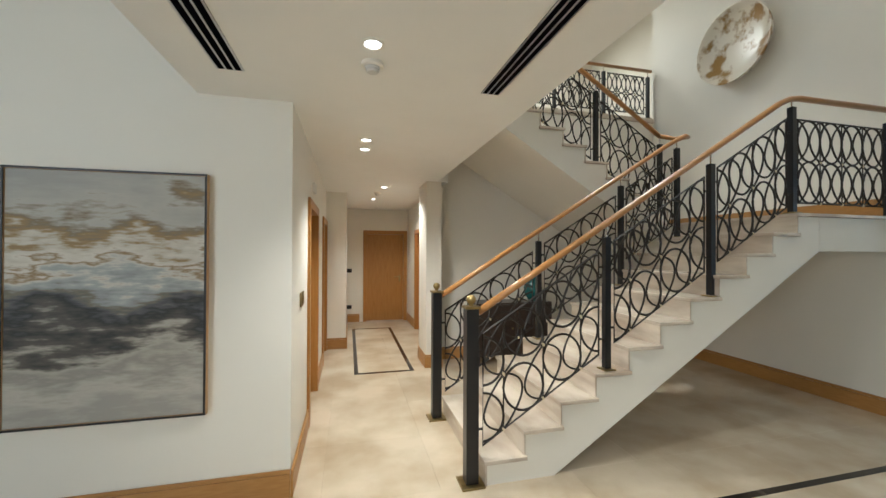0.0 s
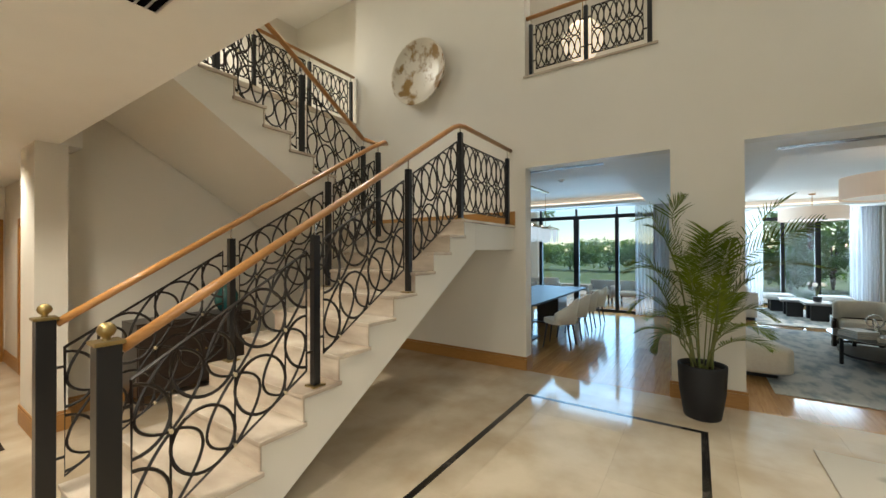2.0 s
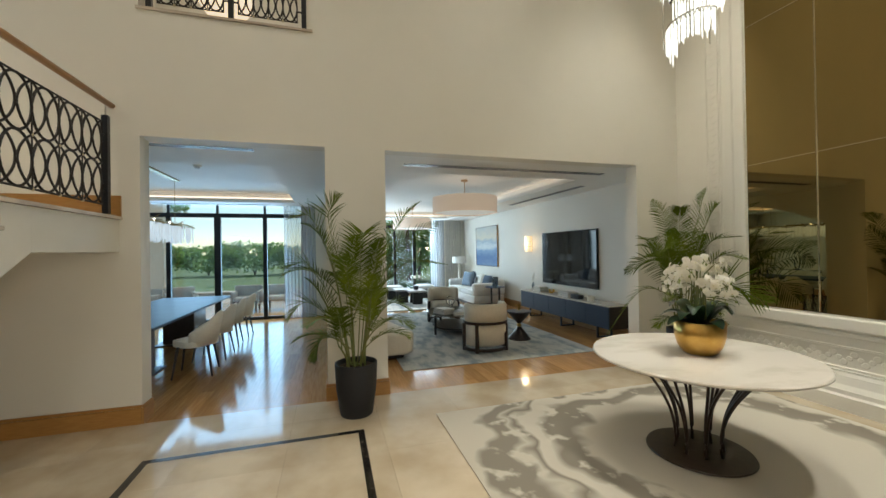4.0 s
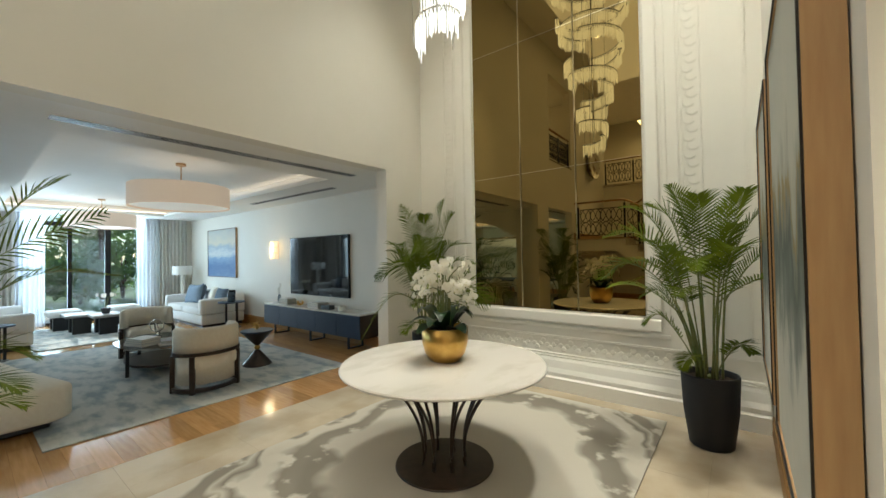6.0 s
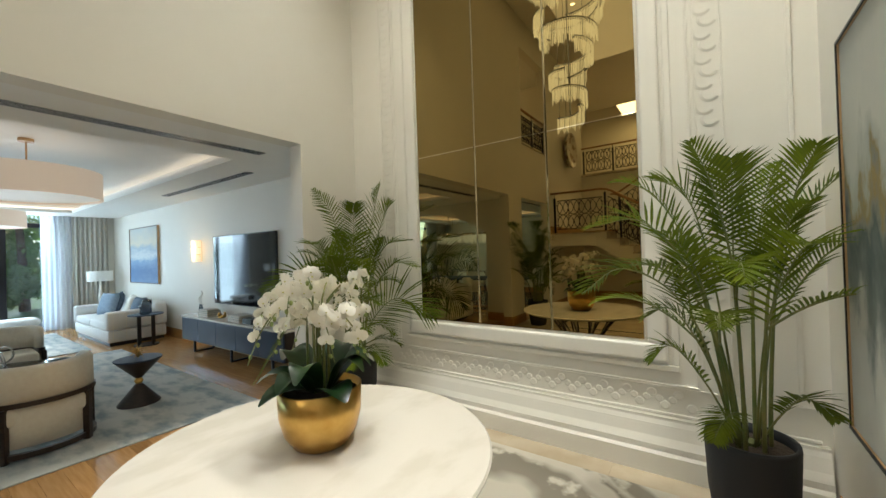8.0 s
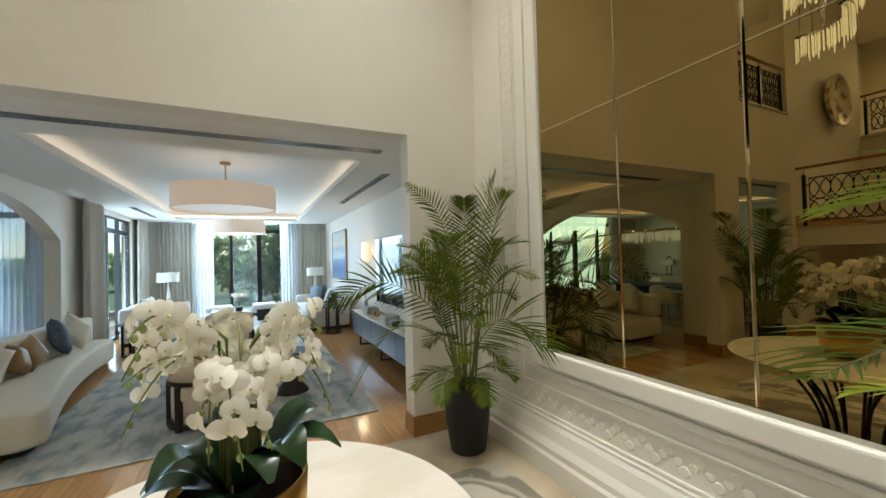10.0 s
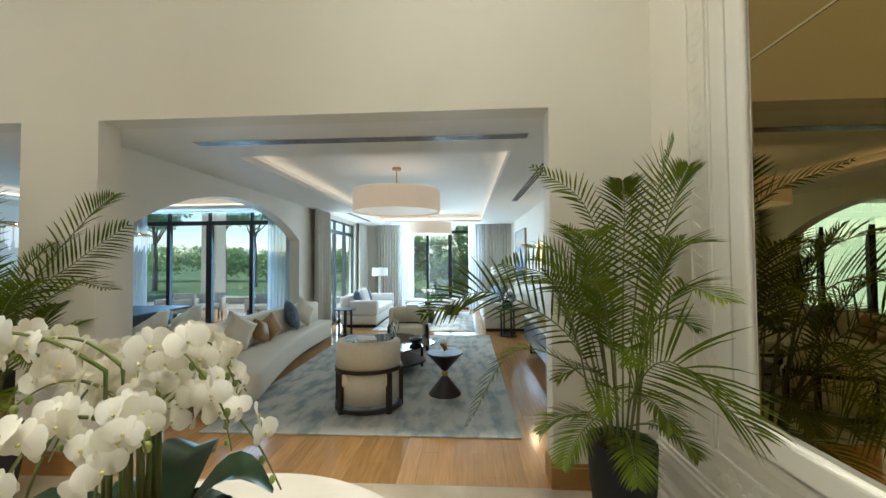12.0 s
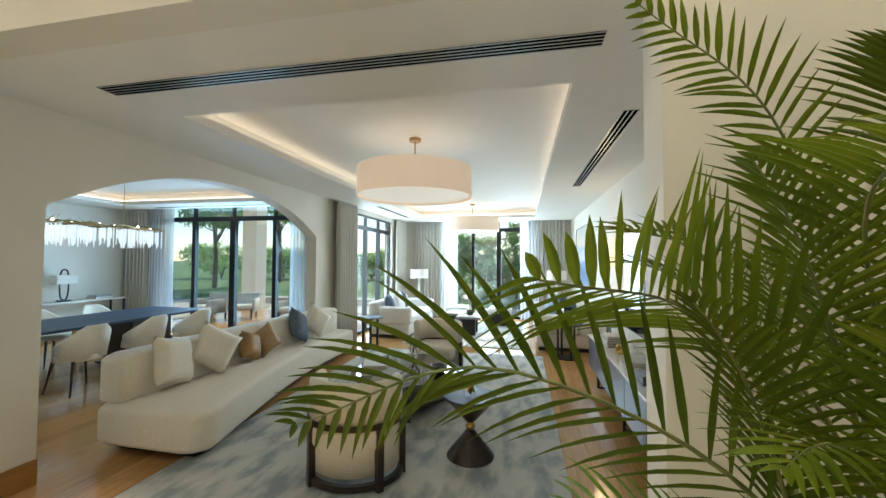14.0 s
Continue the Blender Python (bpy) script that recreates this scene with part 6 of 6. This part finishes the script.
side_table("round black side table beside the white sofa", 10.75, -3.8, 0.28, 0.6)
side_table("round black side table at the end of the curved sofa", 10.75, -0.22, 0.24, 0.58)
for k, (dx, h_) in enumerate(((-0.1, 0.26), (0.1, 0.18))):
    v_ = thing("glass_vase", "smoke blue ribbed glass vase on the round side table", "vase", 10.75 - dx, -3.8 + dx * 0.5, 0.601, group="smoke blue vases")
    part("glass", lathe([(0, 0), (0.07, 0), (0.08, h_ * 0.3), (0.072, h_ * 0.5), (0.085, h_ * 0.8), (0.075, h_), (0.068, h_), (0.07, h_ * 0.5), (0.06, 0.02), (0, 0.02)], 24), M_VASE, v_, smooth=True)


def block_sofa(label, x0, x1, y0, y1, back, material, cushions):
    """A box sofa; back: -1 when its back is at y0, +1 when it is at y1."""
    s = thing("white_sofa", label, "sofa")
    part("base", boxes((x0 + 0.02, x1 - 0.02, y0 + 0.02, y1 - 0.02, 0.07, 0.3), bevel=0.03), material, s, smooth=True)
    n_ = 2
    w = (x1 - x0 - 0.4) / n_
    ya, yb = (y0 + 0.24, y1 - 0.01) if back < 0 else (y0 + 0.01, y1 - 0.24)
    for k in range(n_):
        part("seat_cushion", boxes((x0 + 0.2 + w * k + 0.004, x0 + 0.2 + w * (k + 1) - 0.004, ya, yb, 0.3, 0.46), bevel=0.04, segments=3), material, s, smooth=True)
    part("backrest", boxes((x0, x1, y0, y0 + 0.23, 0.3, 0.76) if back < 0 else (x0, x1, y1 - 0.23, y1, 0.3, 0.76), bevel=0.06, segments=3), material, s, smooth=True)
    for a, c in ((x0, x0 + 0.19), (x1 - 0.19, x1)):
        part("arm", boxes((a, c, *((y0 + 0.24, y1) if back < 0 else (y0, y1 - 0.24)), 0.3, 0.66), bevel=0.05, segments=3), material, s, smooth=True)
    for k in range(5):
        yy = y0 + 0.1 + (y1 - y0 - 0.2) * k / 4
        part("seam", boxes((x0 - 0.004, x0 + 0.004, yy - 0.004, yy + 0.004, 0.1, 0.6)), M_CREAM, s)
    part("plinth", boxes((x0 + 0.06, x1 - 0.06, y0 + 0.06, y1 - 0.06, 0.003 if y1 > 0 else 0.003, 0.07)), M_BLACK, s)
    for x, y, w_, m_, rz in cushions:
        nm = {"slate_blue_fabric": "slate blue", "pale_blue_fabric": "pale blue", "cream_fabric": "cream", "white_fabric": "white"}[m_.name]
        cushion(nm + " cushion on the white channelled sofa", x, y, 0.46, w_, m_, 18 if back < 0 else -18, rz)


block_sofa("white channelled sofa against the living room wall", 11.15, 13.6, -4.3, -3.3, -1, M_WHITEFAB, [(11.7, -3.9, 0.42, M_BLUEFAB, 10), (12.2, -3.9, 0.45, M_CREAM, -8), (12.9, -3.85, 0.5, M_BLUEFAB, -14), (12.75, -3.65, 0.5, M_PALEBLUE, 20)])
block_sofa("white sofa below the garden side window", 11.6, 13.8, -0.75, 0.2, 1, M_WHITEFAB, [(12.1, -0.2, 0.44, M_BLUEFAB, 12), (12.6, -0.22, 0.46, M_WHITEFAB, -10), (13.1, -0.2, 0.46, M_BLUEFAB, 20)])


def table_lamp(label, x, y, z, h, table=True):
    if table:
        t = thing("lamp_table", "small black lamp table in the corner by the drapes", "side table", x, y, 0)
        part("tabletop", boxes((-0.22, 0.22, -0.22, 0.22, 0.54, 0.56)), M_BLACK, t)
        for a in (-0.19, 0.19):
            for c in (-0.19, 0.19):
                part("leg", boxes((a - 0.012, a + 0.012, c - 0.012, c + 0.012, 0, 0.539)), M_BLACK, t)
    l_ = thing("table_lamp", label, "table lamp", x, y, z)
    part("base", lathe([(0, 0), (0.09, 0), (0.09, 0.02), (0.03, 0.03), (0.045, 0.15), (0.02, h - 0.25), (0, h - 0.25)], 24), M_WHITE, l_, smooth=True)
    bm = bmesh.new()
    tube(bm, [(0, 0, h - 0.26), (0, 0, h - 0.08)], 0.006, 6)
    part("stem", bm, M_BRASS, l_)
    part("shade", lathe([(0.25, h - 0.25), (0.25, h), (0.245, h), (0.245, h - 0.25), (0.25, h - 0.25)], 32), M_LAMPSHADE, l_, "white drum shade")


table_lamp("white table lamp with a drum shade in the corner", 14.35, -3.95, 0.56, 0.85)
table_lamp("white table lamp with a drum shade by the far sofa", 14.3, -0.2, 0.56, 0.85)
for k, (x, y) in enumerate(((12.5, -1.9), (13.0, -1.55))):
    t = thing("low_table", "low grey stone table on black block legs", "coffee table", x, y, 0.014, group="far low tables")
    part("tabletop", boxes((-0.35, 0.35, -0.28, 0.28, 0.36, 0.42), bevel=0.02), M_BOOKGREY, t)
    for sx_ in (-0.2, 0.2):
        part("leg", boxes((sx_ - 0.06, sx_ + 0.06, -0.15, 0.15, 0, 0.359)), M_BLACK, t)
for k, (x, y) in enumerate(((13.9, -2.5), (13.9, -1.4))):
    t = thing("garden_side_stool", "round pale upholstered stool by the garden window", "stool", x, y, 0.014, group="pale stools")
    part("seat", boxes((-0.3, 0.3, -0.3, 0.3, 0.3, 0.45), bevel=0.06, segments=3), M_WHITEFAB, t, smooth=True)
    for sx_ in (-0.2, 0.2):
        part("leg", boxes((sx_ - 0.05, sx_ + 0.05, -0.2, 0.2, 0, 0.31)), M_BLACK, t)
og = thing("small_orchid", "small white orchid in a dark pot on the low table", "plant", 12.5, -1.9, 0.434)
part("pot", lathe([(0, 0), (0.07, 0), (0.09, 0.12), (0.08, 0.12), (0, 0.1)], 20), M_BLACK, og)
for k in range(14):
    a = k * 0.9
    o = new("flower", flower_me)
    o.parent = og
    o.matrix_local = pose(0.16 * math.cos(a), 0.16 * math.sin(a), 0.38 + 0.012 * (k % 5), 70, 0, math.degrees(a) + 90)
    if k % 3 == 0:
        bm = bmesh.new()
        tube(bm, [(0, 0, 0.1), (0.05 * math.cos(a), 0.05 * math.sin(a), 0.35), (0.16 * math.cos(a), 0.16 * math.sin(a), 0.4)], 0.004, 5)
        part("stem", bm, M_STEM, og)

# ---- dining room ----
dt = thing("dining_table", "long dark dining table with a blue-grey lacquered top", "dining table", 8.05, 3.3, 0)
part("tabletop", boxes((-1.85, 1.85, -0.62, 0.62, 0.715, 0.755), bevel=0.012), M_BLUETOP, dt, "blue-grey lacquered top")
for sx_ in (-1.15, 1.15):
    part("pedestal", boxes((sx_ - 0.35, sx_ + 0.35, -0.25, 0.25, 0.02, 0.714), bevel=0.02), M_WALNUT, dt)
    part("foot", boxes((sx_ - 0.45, sx_ + 0.45, -0.35, 0.35, 0, 0.02)), M_WALNUT, dt)


def dining_chair():
    c = thing("dining_chair", "cream dining chair with sloping arms on dark tapered legs", "chair", group="chairs round the dining table")
    seat = prism([(0.25 * math.cos(a) * (1 + 0.1 * math.cos(4 * a)), 0.25 * math.sin(a) * (1 + 0.1 * math.cos(4 * a))) for a in [i * math.tau / 24 for i in range(24)]], "z", 0.4, 0.48, bevel=0.015)
    part("seat", seat, M_CREAM, c, smooth=True)
    bm = bmesh.new()
    rows = []
    for i in range(17):
        s = i / 16 * 2 - 1
        a = -P / 2 + s * P * 0.55
        hgt = 0.84 - 0.24 * max(0, abs(s) - 0.3) ** 0.8 / 0.7 ** 0.8
        rr = 0.26
        rows.append([bm.verts.new((q * math.cos(a) * 1.0, q * math.sin(a) - (z_ - 0.42) * 0.12, z_)) for q, z_ in ((rr - 0.035, 0.42), (rr, 0.42), (rr + 0.02, hgt - 0.02), (rr, hgt), (rr - 0.025, hgt - 0.02))])
    for p_, q_ in zip(rows, rows[1:]):
        for j in range(5):
            bm.faces.new((p_[j], p_[(j + 1) % 5], q_[(j + 1) % 5], q_[j]))
    bm.faces.new(rows[0])
    bm.faces.new(rows[-1][::-1])
    part("backrest", bm, M_CREAM, c, smooth=True)
    for sx_, sy_ in ((-1, -1), (-1, 1), (1, -1), (1, 1)):
        bm = bmesh.new()
        tube(bm, [(0.17 * sx_, 0.17 * sy_, 0.41), (0.23 * sx_, 0.23 * sy_, 0.0)], 0.019, 8, taper=0.01)
        part("leg", bm, M_WALNUT, c)
    return c


ch0 = dining_chair()
spots = [(6.85, 2.42, 4), (7.68, 2.42, -3), (8.5, 2.44, 3), (9.3, 2.42, 0), (6.85, 4.2, 180), (7.68, 4.22, 177), (8.5, 4.2, 183), (9.3, 4.22, 180)]
ch0.matrix_world = pose(6.85, 2.42, 0, 0, 0, 4)
for x, y, rz in spots[1:]:
    copy_thing(ch0, pose(x, y, 0, 0, 0, rz))
gbw = thing("glass_bowl", "wavy teal glass bowl on the dining table", "bowl", 7.35, 3.3, 0.756)
bm = bmesh.new()
rows = []
for r_, z_ in ((0.0, 0.0), (0.06, 0.0), (0.11, 0.05), (0.16, 0.13), (0.152, 0.132), (0.1, 0.06), (0.05, 0.015), (0.0, 0.012)):
    rows.append([bm.verts.new((r_ * (1 + 0.15 * math.sin(5 * k * math.tau / 30) * (z_ / 0.13)) * math.cos(k * math.tau / 30), r_ * math.sin(k * math.tau / 30), z_ + 0.02 * math.sin(4 * k * math.tau / 30) * (z_ / 0.13))) for k in range(30)])
for p_, q_ in zip(rows, rows[1:]):
    for k in range(30):
        bm.faces.new((p_[k], p_[(k + 1) % 30], q_[(k + 1) % 30], q_[k]))
bmesh.ops.remove_doubles(bm, verts=bm.verts, dist=0.0005)
part("bowl", bm, M_TEAL, gbw, smooth=True)

dc = thing("branch_chandelier", "long brass branch chandelier with hanging clear crystals over the dining table", "chandelier", 8.2, 3.35, 0)
rnd = random.Random(17)
bm = bmesh.new()
for k in range(5):
    ph = rnd.uniform(0, 6)
    pts = [(-1.3 + 2.6 * i / 24, 0.09 * math.sin(i * 0.5 + ph) + 0.05 * (k - 2), 2.17 + 0.035 * math.sin(i * 0.8 + ph * 2)) for i in range(25)]
    tube(bm, pts, 0.011, 6)
for k in range(46):
    x = rnd.uniform(-1.3, 1.3)
    a = rnd.uniform(0, math.tau)
    tube(bm, [(x, 0, 2.17), (x + 0.1 * math.cos(a), 0.12 * math.sin(a), 2.2 + rnd.uniform(-0.03, 0.09))], 0.005, 5, taper=0.002)
part("branch", bm, M_BRASS, dc, "tangled brass branches")
cr = bmesh.new()
for k in range(330):
    x, y, ln, w_ = rnd.uniform(-1.3, 1.3), rnd.uniform(-0.13, 0.13), rnd.uniform(0.14, 0.32), 0.009
    zz = 2.15
    q = [cr.verts.new((x + w_ * c0, y + w_ * c1, z_)) for z_ in (zz, zz - ln) for c0, c1 in ((1, 0), (0, 1), (-1, 0), (0, -1))]
    for j in range(4):
        cr.faces.new((q[j], q[(j + 1) % 4], q[4 + (j + 1) % 4], q[4 + j]))
    cr.faces.new(q[4:])
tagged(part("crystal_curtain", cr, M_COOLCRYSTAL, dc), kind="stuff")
for k in range(9):
    bulb = bmesh.new()
    bmesh.ops.create_uvsphere(bulb, u_segments=8, v_segments=6, radius=0.014, matrix=Matrix.Translation((-1.2 + 0.3 * k, 0.05 * (-1) ** k, 2.2)))
    part("bulb", bulb, M_BULB, dc)
for x in (-0.7, 0.7):
    part("suspension_rod", tube(bmesh.new(), [(x, 0, 2.18), (x, 0, 3.0)], 0.004, 5), M_BRASS, dc)
part("ceiling_plate", boxes((-0.8, 0.8, -0.05, 0.05, 2.985, 3.009)), M_BRASS, dc)

cs = thing("console_table", "black framed console table with pale top in the dining room", "console table", 10.0, 5.85, 0)
part("tabletop", boxes((-0.8, 0.8, -0.2, 0.2, 0.78, 0.81)), M_TABLETOP, cs)
for sx_ in (-0.78, 0.78):
    bm = bmesh.new()
    for sp in ((sx_ - 0.015, sx_ + 0.015, -0.2, -0.17, 0, 0.779), (sx_ - 0.015, sx_ + 0.015, 0.17, 0.2, 0, 0.779), (sx_ - 0.015, sx_ + 0.015, -0.17, 0.17, 0, 0.03)):
        add_box(bm, *sp)
    part("leg_frame", bm, M_BLACK, cs)
lp = thing("oval_lamp", "table lamp with a black oval loop stem and a cream shade", "table lamp", 9.75, 5.85, 0.811)
part("base", boxes((-0.09, 0.09, -0.06, 0.06, 0, 0.03), bevel=0.003), M_BLACK, lp)
bm = bmesh.new()
tube(bm, [(0.075 * math.copysign(abs(math.cos(a)) ** 0.6, math.cos(a)), 0, 0.33 + 0.3 * math.copysign(abs(math.sin(a)) ** 0.8, math.sin(a))) for a in [i * math.tau / 36 for i in range(36)]], 0.014, 8, closed=True)
part("loop", bm, M_BLACK, lp, smooth=True)
part("shade", boxes((-0.19, 0.19, -0.09, 0.09, 0.34, 0.52), bevel=0.02), M_LAMPSHADE, lp, "cream rectangular shade")
books("two flat books on the dining room console", 10.4, 5.85, 0.811, 5, [(0.36, 0.26, 0.04, M_BOOKWHITE), (0.33, 0.24, 0.03, M_BOOKGREY)])

# upper room seen through the balcony opening
ul = thing("upper_pendant", "round cream globe pendant in the upper room", "pendant lamp", 6.6, 1.95, 0)
part("globe", lathe([(0, 4.75), (0.2, 4.8), (0.32, 4.98), (0.32, 5.1), (0.2, 5.28), (0, 5.33)], 28), glow("upper_globe", (1.0, 0.8, 0.58), 0.7), ul, smooth=True)
bm = bmesh.new()
tube(bm, [(0, 0, 5.32), (0, 0, 6.34)], 0.008, 6)
part("rod", bm, M_BRASS, ul)
lamp("upper_room_lamp", "POINT", 14, pose(6.6, 1.95, 5.8), WARM).data.shadow_soft_size = 0.2

# ---- garden ----
structure("terrace", boxes((11.4, 17.5, 0.66, 14, -0.2, -0.03), (15.2, 17.5, -9, 0.66, -0.2, -0.03)), M_PAVING, "pale stone terrace outside the garden windows", "terrace")
gr = bmesh.new()
N = 40
g = [[gr.verts.new((17.5 + 382.5 * (i / N) ** 2.2, -300 + 600 * j / N, -0.06 + 0.25 * noise.noise(Vector((i * 0.5, j * 0.5, 0))) * min(1, i / 8))) for j in range(N + 1)] for i in range(N + 1)]
for i in range(N):
    for j in range(N):
        gr.faces.new((g[i][j], g[i + 1][j], g[i + 1][j + 1], g[i][j + 1]))
structure("ground", gr, M_GRASS, "green garden lawn reaching the horizon", "lawn")
wl = thing("garden_wall", "low pale stone seat wall round the terrace", "wall")
part("wall_block", boxes((17.1, 17.5, 1.2, 8.5, -0.03, 0.14), bevel=0.01), M_PAVING, wl)
part("coping", boxes((17.05, 17.55, 1.15, 8.55, 0.141, 0.2), bevel=0.01), M_PAVING, wl)
col = thing("terrace_column", "square white terrace column outside the dining window", "column")
part("shaft", boxes((15.3, 15.85, 5.85, 6.4, 0.09, 4.2), bevel=0.01), M_WHITE, col)
part("base", boxes((15.22, 15.93, 5.77, 6.48, -0.03, 0.089), bevel=0.01), M_WHITE, col)
structure("terrace_roof", boxes((11.4, 16.0, 0.7, 12, 4.2, 4.45)), M_WHITE, "white terrace roof outside the dining room", "roof")


def leafy(bm, centre, radii, count, rnd, size=0.16):
    """Many small leaf cards over and inside a lumpy volume."""
    for _ in range(count):
        v = Vector((rnd.gauss(0, 1), rnd.gauss(0, 1), rnd.gauss(0, 1))).normalized()
        lump = 0.75 + 0.4 * noise.noise(v * 2.2 + Vector(centre) * 0.7)
        p_ = Vector(centre) + Vector((v.x * radii[0], v.y * radii[1], v.z * radii[2])) * lump * rnd.uniform(0.72, 1.05)
        n1 = Vector((rnd.gauss(0, 1), rnd.gauss(0, 1), rnd.gauss(0, 1))).normalized()
        n2 = n1.cross(v + Vector((0.01, 0.02, 0.03))).normalized()
        s = size * rnd.uniform(0.6, 1.4)
        a = [bm.verts.new(p_ + n1 * s), bm.verts.new(p_ + n2 * s * 0.45), bm.verts.new(p_ - n1 * s), bm.verts.new(p_ - n2 * s * 0.45)]
        bm.faces.new(a)


def leaves_part(name, bm, parent):
    me_ = bpy.data.meshes.new(name)
    bm.to_mesh(me_)
    bm.free()
    me_.materials.append(M_HEDGE)
    o = new(name, me_)
    o.parent = parent
    return o


rnd = random.Random(31)
for k, (x, y, h, w) in enumerate([(35, 14.5, 2.7, 4.2), (36, 10.2, 2.5, 4.4), (35, 6.6, 2.8, 4.2), (36, 2.8, 2.6, 4.4), (24, -1.2, 3.4, 2.6), (23, -4.4, 4.2, 2.6), (25, -8.2, 4.0, 3.2), (36, 19, 3.2, 4.6), (21.5, -2.8, 1.8, 1.6), (21.0, -6.2, 2.2, 1.8), (34, 24, 3.4, 4.6), (20.5, 0.3, 1.2, 1.1)]):
    t = thing("shrub", "dense green garden shrub beyond the lawn", "shrub", x, y, 0, group="garden shrubs")
    bm = bmesh.new()
    for q in range(4):
        a = q * 1.7
        tube(bm, [(0, 0, -0.1), (0.3 * w * 0.4 * math.cos(a), 0.3 * w * 0.4 * math.sin(a), h * 0.6)], 0.05, 6, taper=0.015)
    part("trunk", bm, M_BARK, t)
    bm = bmesh.new()
    leafy(bm, (0, 0, h * 0.5), (w * 0.55, w * 0.75, h * 0.52), 1700, rnd)
    leafy(bm, (rnd.uniform(-0.5, 0.5), w * 0.5, h * 0.62), (w * 0.4, w * 0.4, h * 0.42), 700, rnd)
    leaves_part("crown", bm, t)
for k, (x, y, h) in enumerate([(22, -3.6, 7.5), (27, -7.5, 9.0), (26, 10.5, 7.0), (29, 14.5, 8.5), (24, 15.5, 6.5)]):
    t = thing("garden_tree", "broad green garden tree with a bare lower trunk", "tree", x, y, 0, group="garden trees")
    bm = bmesh.new()
    tube(bm, [(0, 0, -0.1), (0.1, 0.05, h * 0.3), (0.05, 0.2, h * 0.62)], 0.16, 9, taper=0.07)
    for q in range(6):
        a = q * 1.1 + k
        tube(bm, [(0.08, 0.08, h * (0.36 + 0.04 * q)), (0.5 * math.cos(a), 0.5 * math.sin(a), h * 0.55), (1.4 * math.cos(a), 1.4 * math.sin(a), h * 0.75)], 0.06, 6, taper=0.015)
    part("trunk", bm, M_BARK, t)
    bm = bmesh.new()
    for q in range(7):
        a = q * math.tau / 7 + k
        leafy(bm, (1.3 * math.cos(a), 1.3 * math.sin(a), h * (0.66 + 0.1 * (q % 3))), (1.2, 1.2, 0.9), 520, rnd, 0.13)
    leafy(bm, (0, 0, h * 0.85), (1.3, 1.3, 1.0), 700, rnd, 0.13)
    leaves_part("crown", bm, t)

# terrace chairs, pale rattan
for k, (x, y, rz) in enumerate(((13.2, 2.15, 180), (13.2, 3.0, 180), (13.4, 4.75, 205), (13.1, 5.6, 170))):
    c = thing("terrace_chair", "pale woven rattan armchair on the stone terrace", "chair", x, y, -0.03, rz, group="terrace chairs")
    part("seat", boxes((-0.3, 0.3, -0.3, 0.3, 0.3, 0.42), bevel=0.04), M_WHITEFAB, c, smooth=True)
    part("backrest", boxes((-0.36, -0.26, -0.38, 0.38, 0.2, 0.72), bevel=0.04), M_RATTAN, c, smooth=True)
    for sy_ in (-1, 1):
        part("arm", boxes((-0.255, 0.34, sy_ * 0.34 - 0.04, sy_ * 0.34 + 0.04, 0.2, 0.58), bevel=0.03), M_RATTAN, c, smooth=True)
        for sx_ in (-0.28, 0.28):
            part("leg", boxes((sx_ - 0.02, sx_ + 0.02, sy_ * 0.28 - 0.02, sy_ * 0.28 + 0.02, 0, 0.3)), M_WALNUT, c)


# ---- marble tiles and parquet boards, last ----
hall_floor, parquet = bpy.data.objects["floor"], bpy.data.objects["floor_living"]
TILE = 0.8
tile_me = {}


def lay(parent, name, material, x0, x1, y0, y1, z, cache):
    w, d = round(x1 - x0, 3), round(y1 - y0, 3)
    if w < 0.02 or d < 0.02:
        return
    if (w, d) not in cache:
        bm = boxes((-w / 2 + 0.0006, w / 2 - 0.0006, -d / 2 + 0.0006, d / 2 - 0.0006, -0.011, 0))
        me_ = bpy.data.meshes.new(name)
        bm.to_mesh(me_)
        bm.free()
        me_.materials.append(material)
        cache[(w, d)] = me_
    o = new(name, cache[(w, d)])
    o.parent, o.location = parent, ((x0 + x1) / 2, (y0 + y1) / 2, z)


y = -4.6
while y < 9.4:
    x = -4.0 if y < 2.6 else -1.0
    while x < WE - 0.01:
        if not (x > 1.5 and y > 5.8):
            lay(hall_floor, "tile", M_MARBLE, x, min(x + TILE, WE), y, min(y + TILE, 9.4), 0.0, tile_me)
        x += TILE
    y += TILE
board_me = {}
rnd = random.Random(44)
BW = 0.14
rows_n = int(10.7 / BW)
rest = bmesh.new()
for r_ in range(rows_n):
    ya = -4.6 + BW * r_
    x = WE - rnd.uniform(0.0, 1.2)
    while x < 15.0:
        x2 = x + 1.3
        a, c = max(x, WE), min(x2, 15.0)
        if ya > 0.6 and c > 11.2:
            c = min(c, 11.2)
        if c - a > 0.05:
            if a < 8.4:
                lay(parquet, "board", M_PARQ, a, c, ya, ya + BW, 0.0, board_me)
            else:
                add_box(rest, a + 0.0006, c - 0.0006, ya + 0.0006, ya + BW - 0.0006, -0.011, 0)
        x = x2
structure("far_boards", rest, M_PARQ, "oak parquet boards of the far rooms", "floor")["kind"] = "stuff"
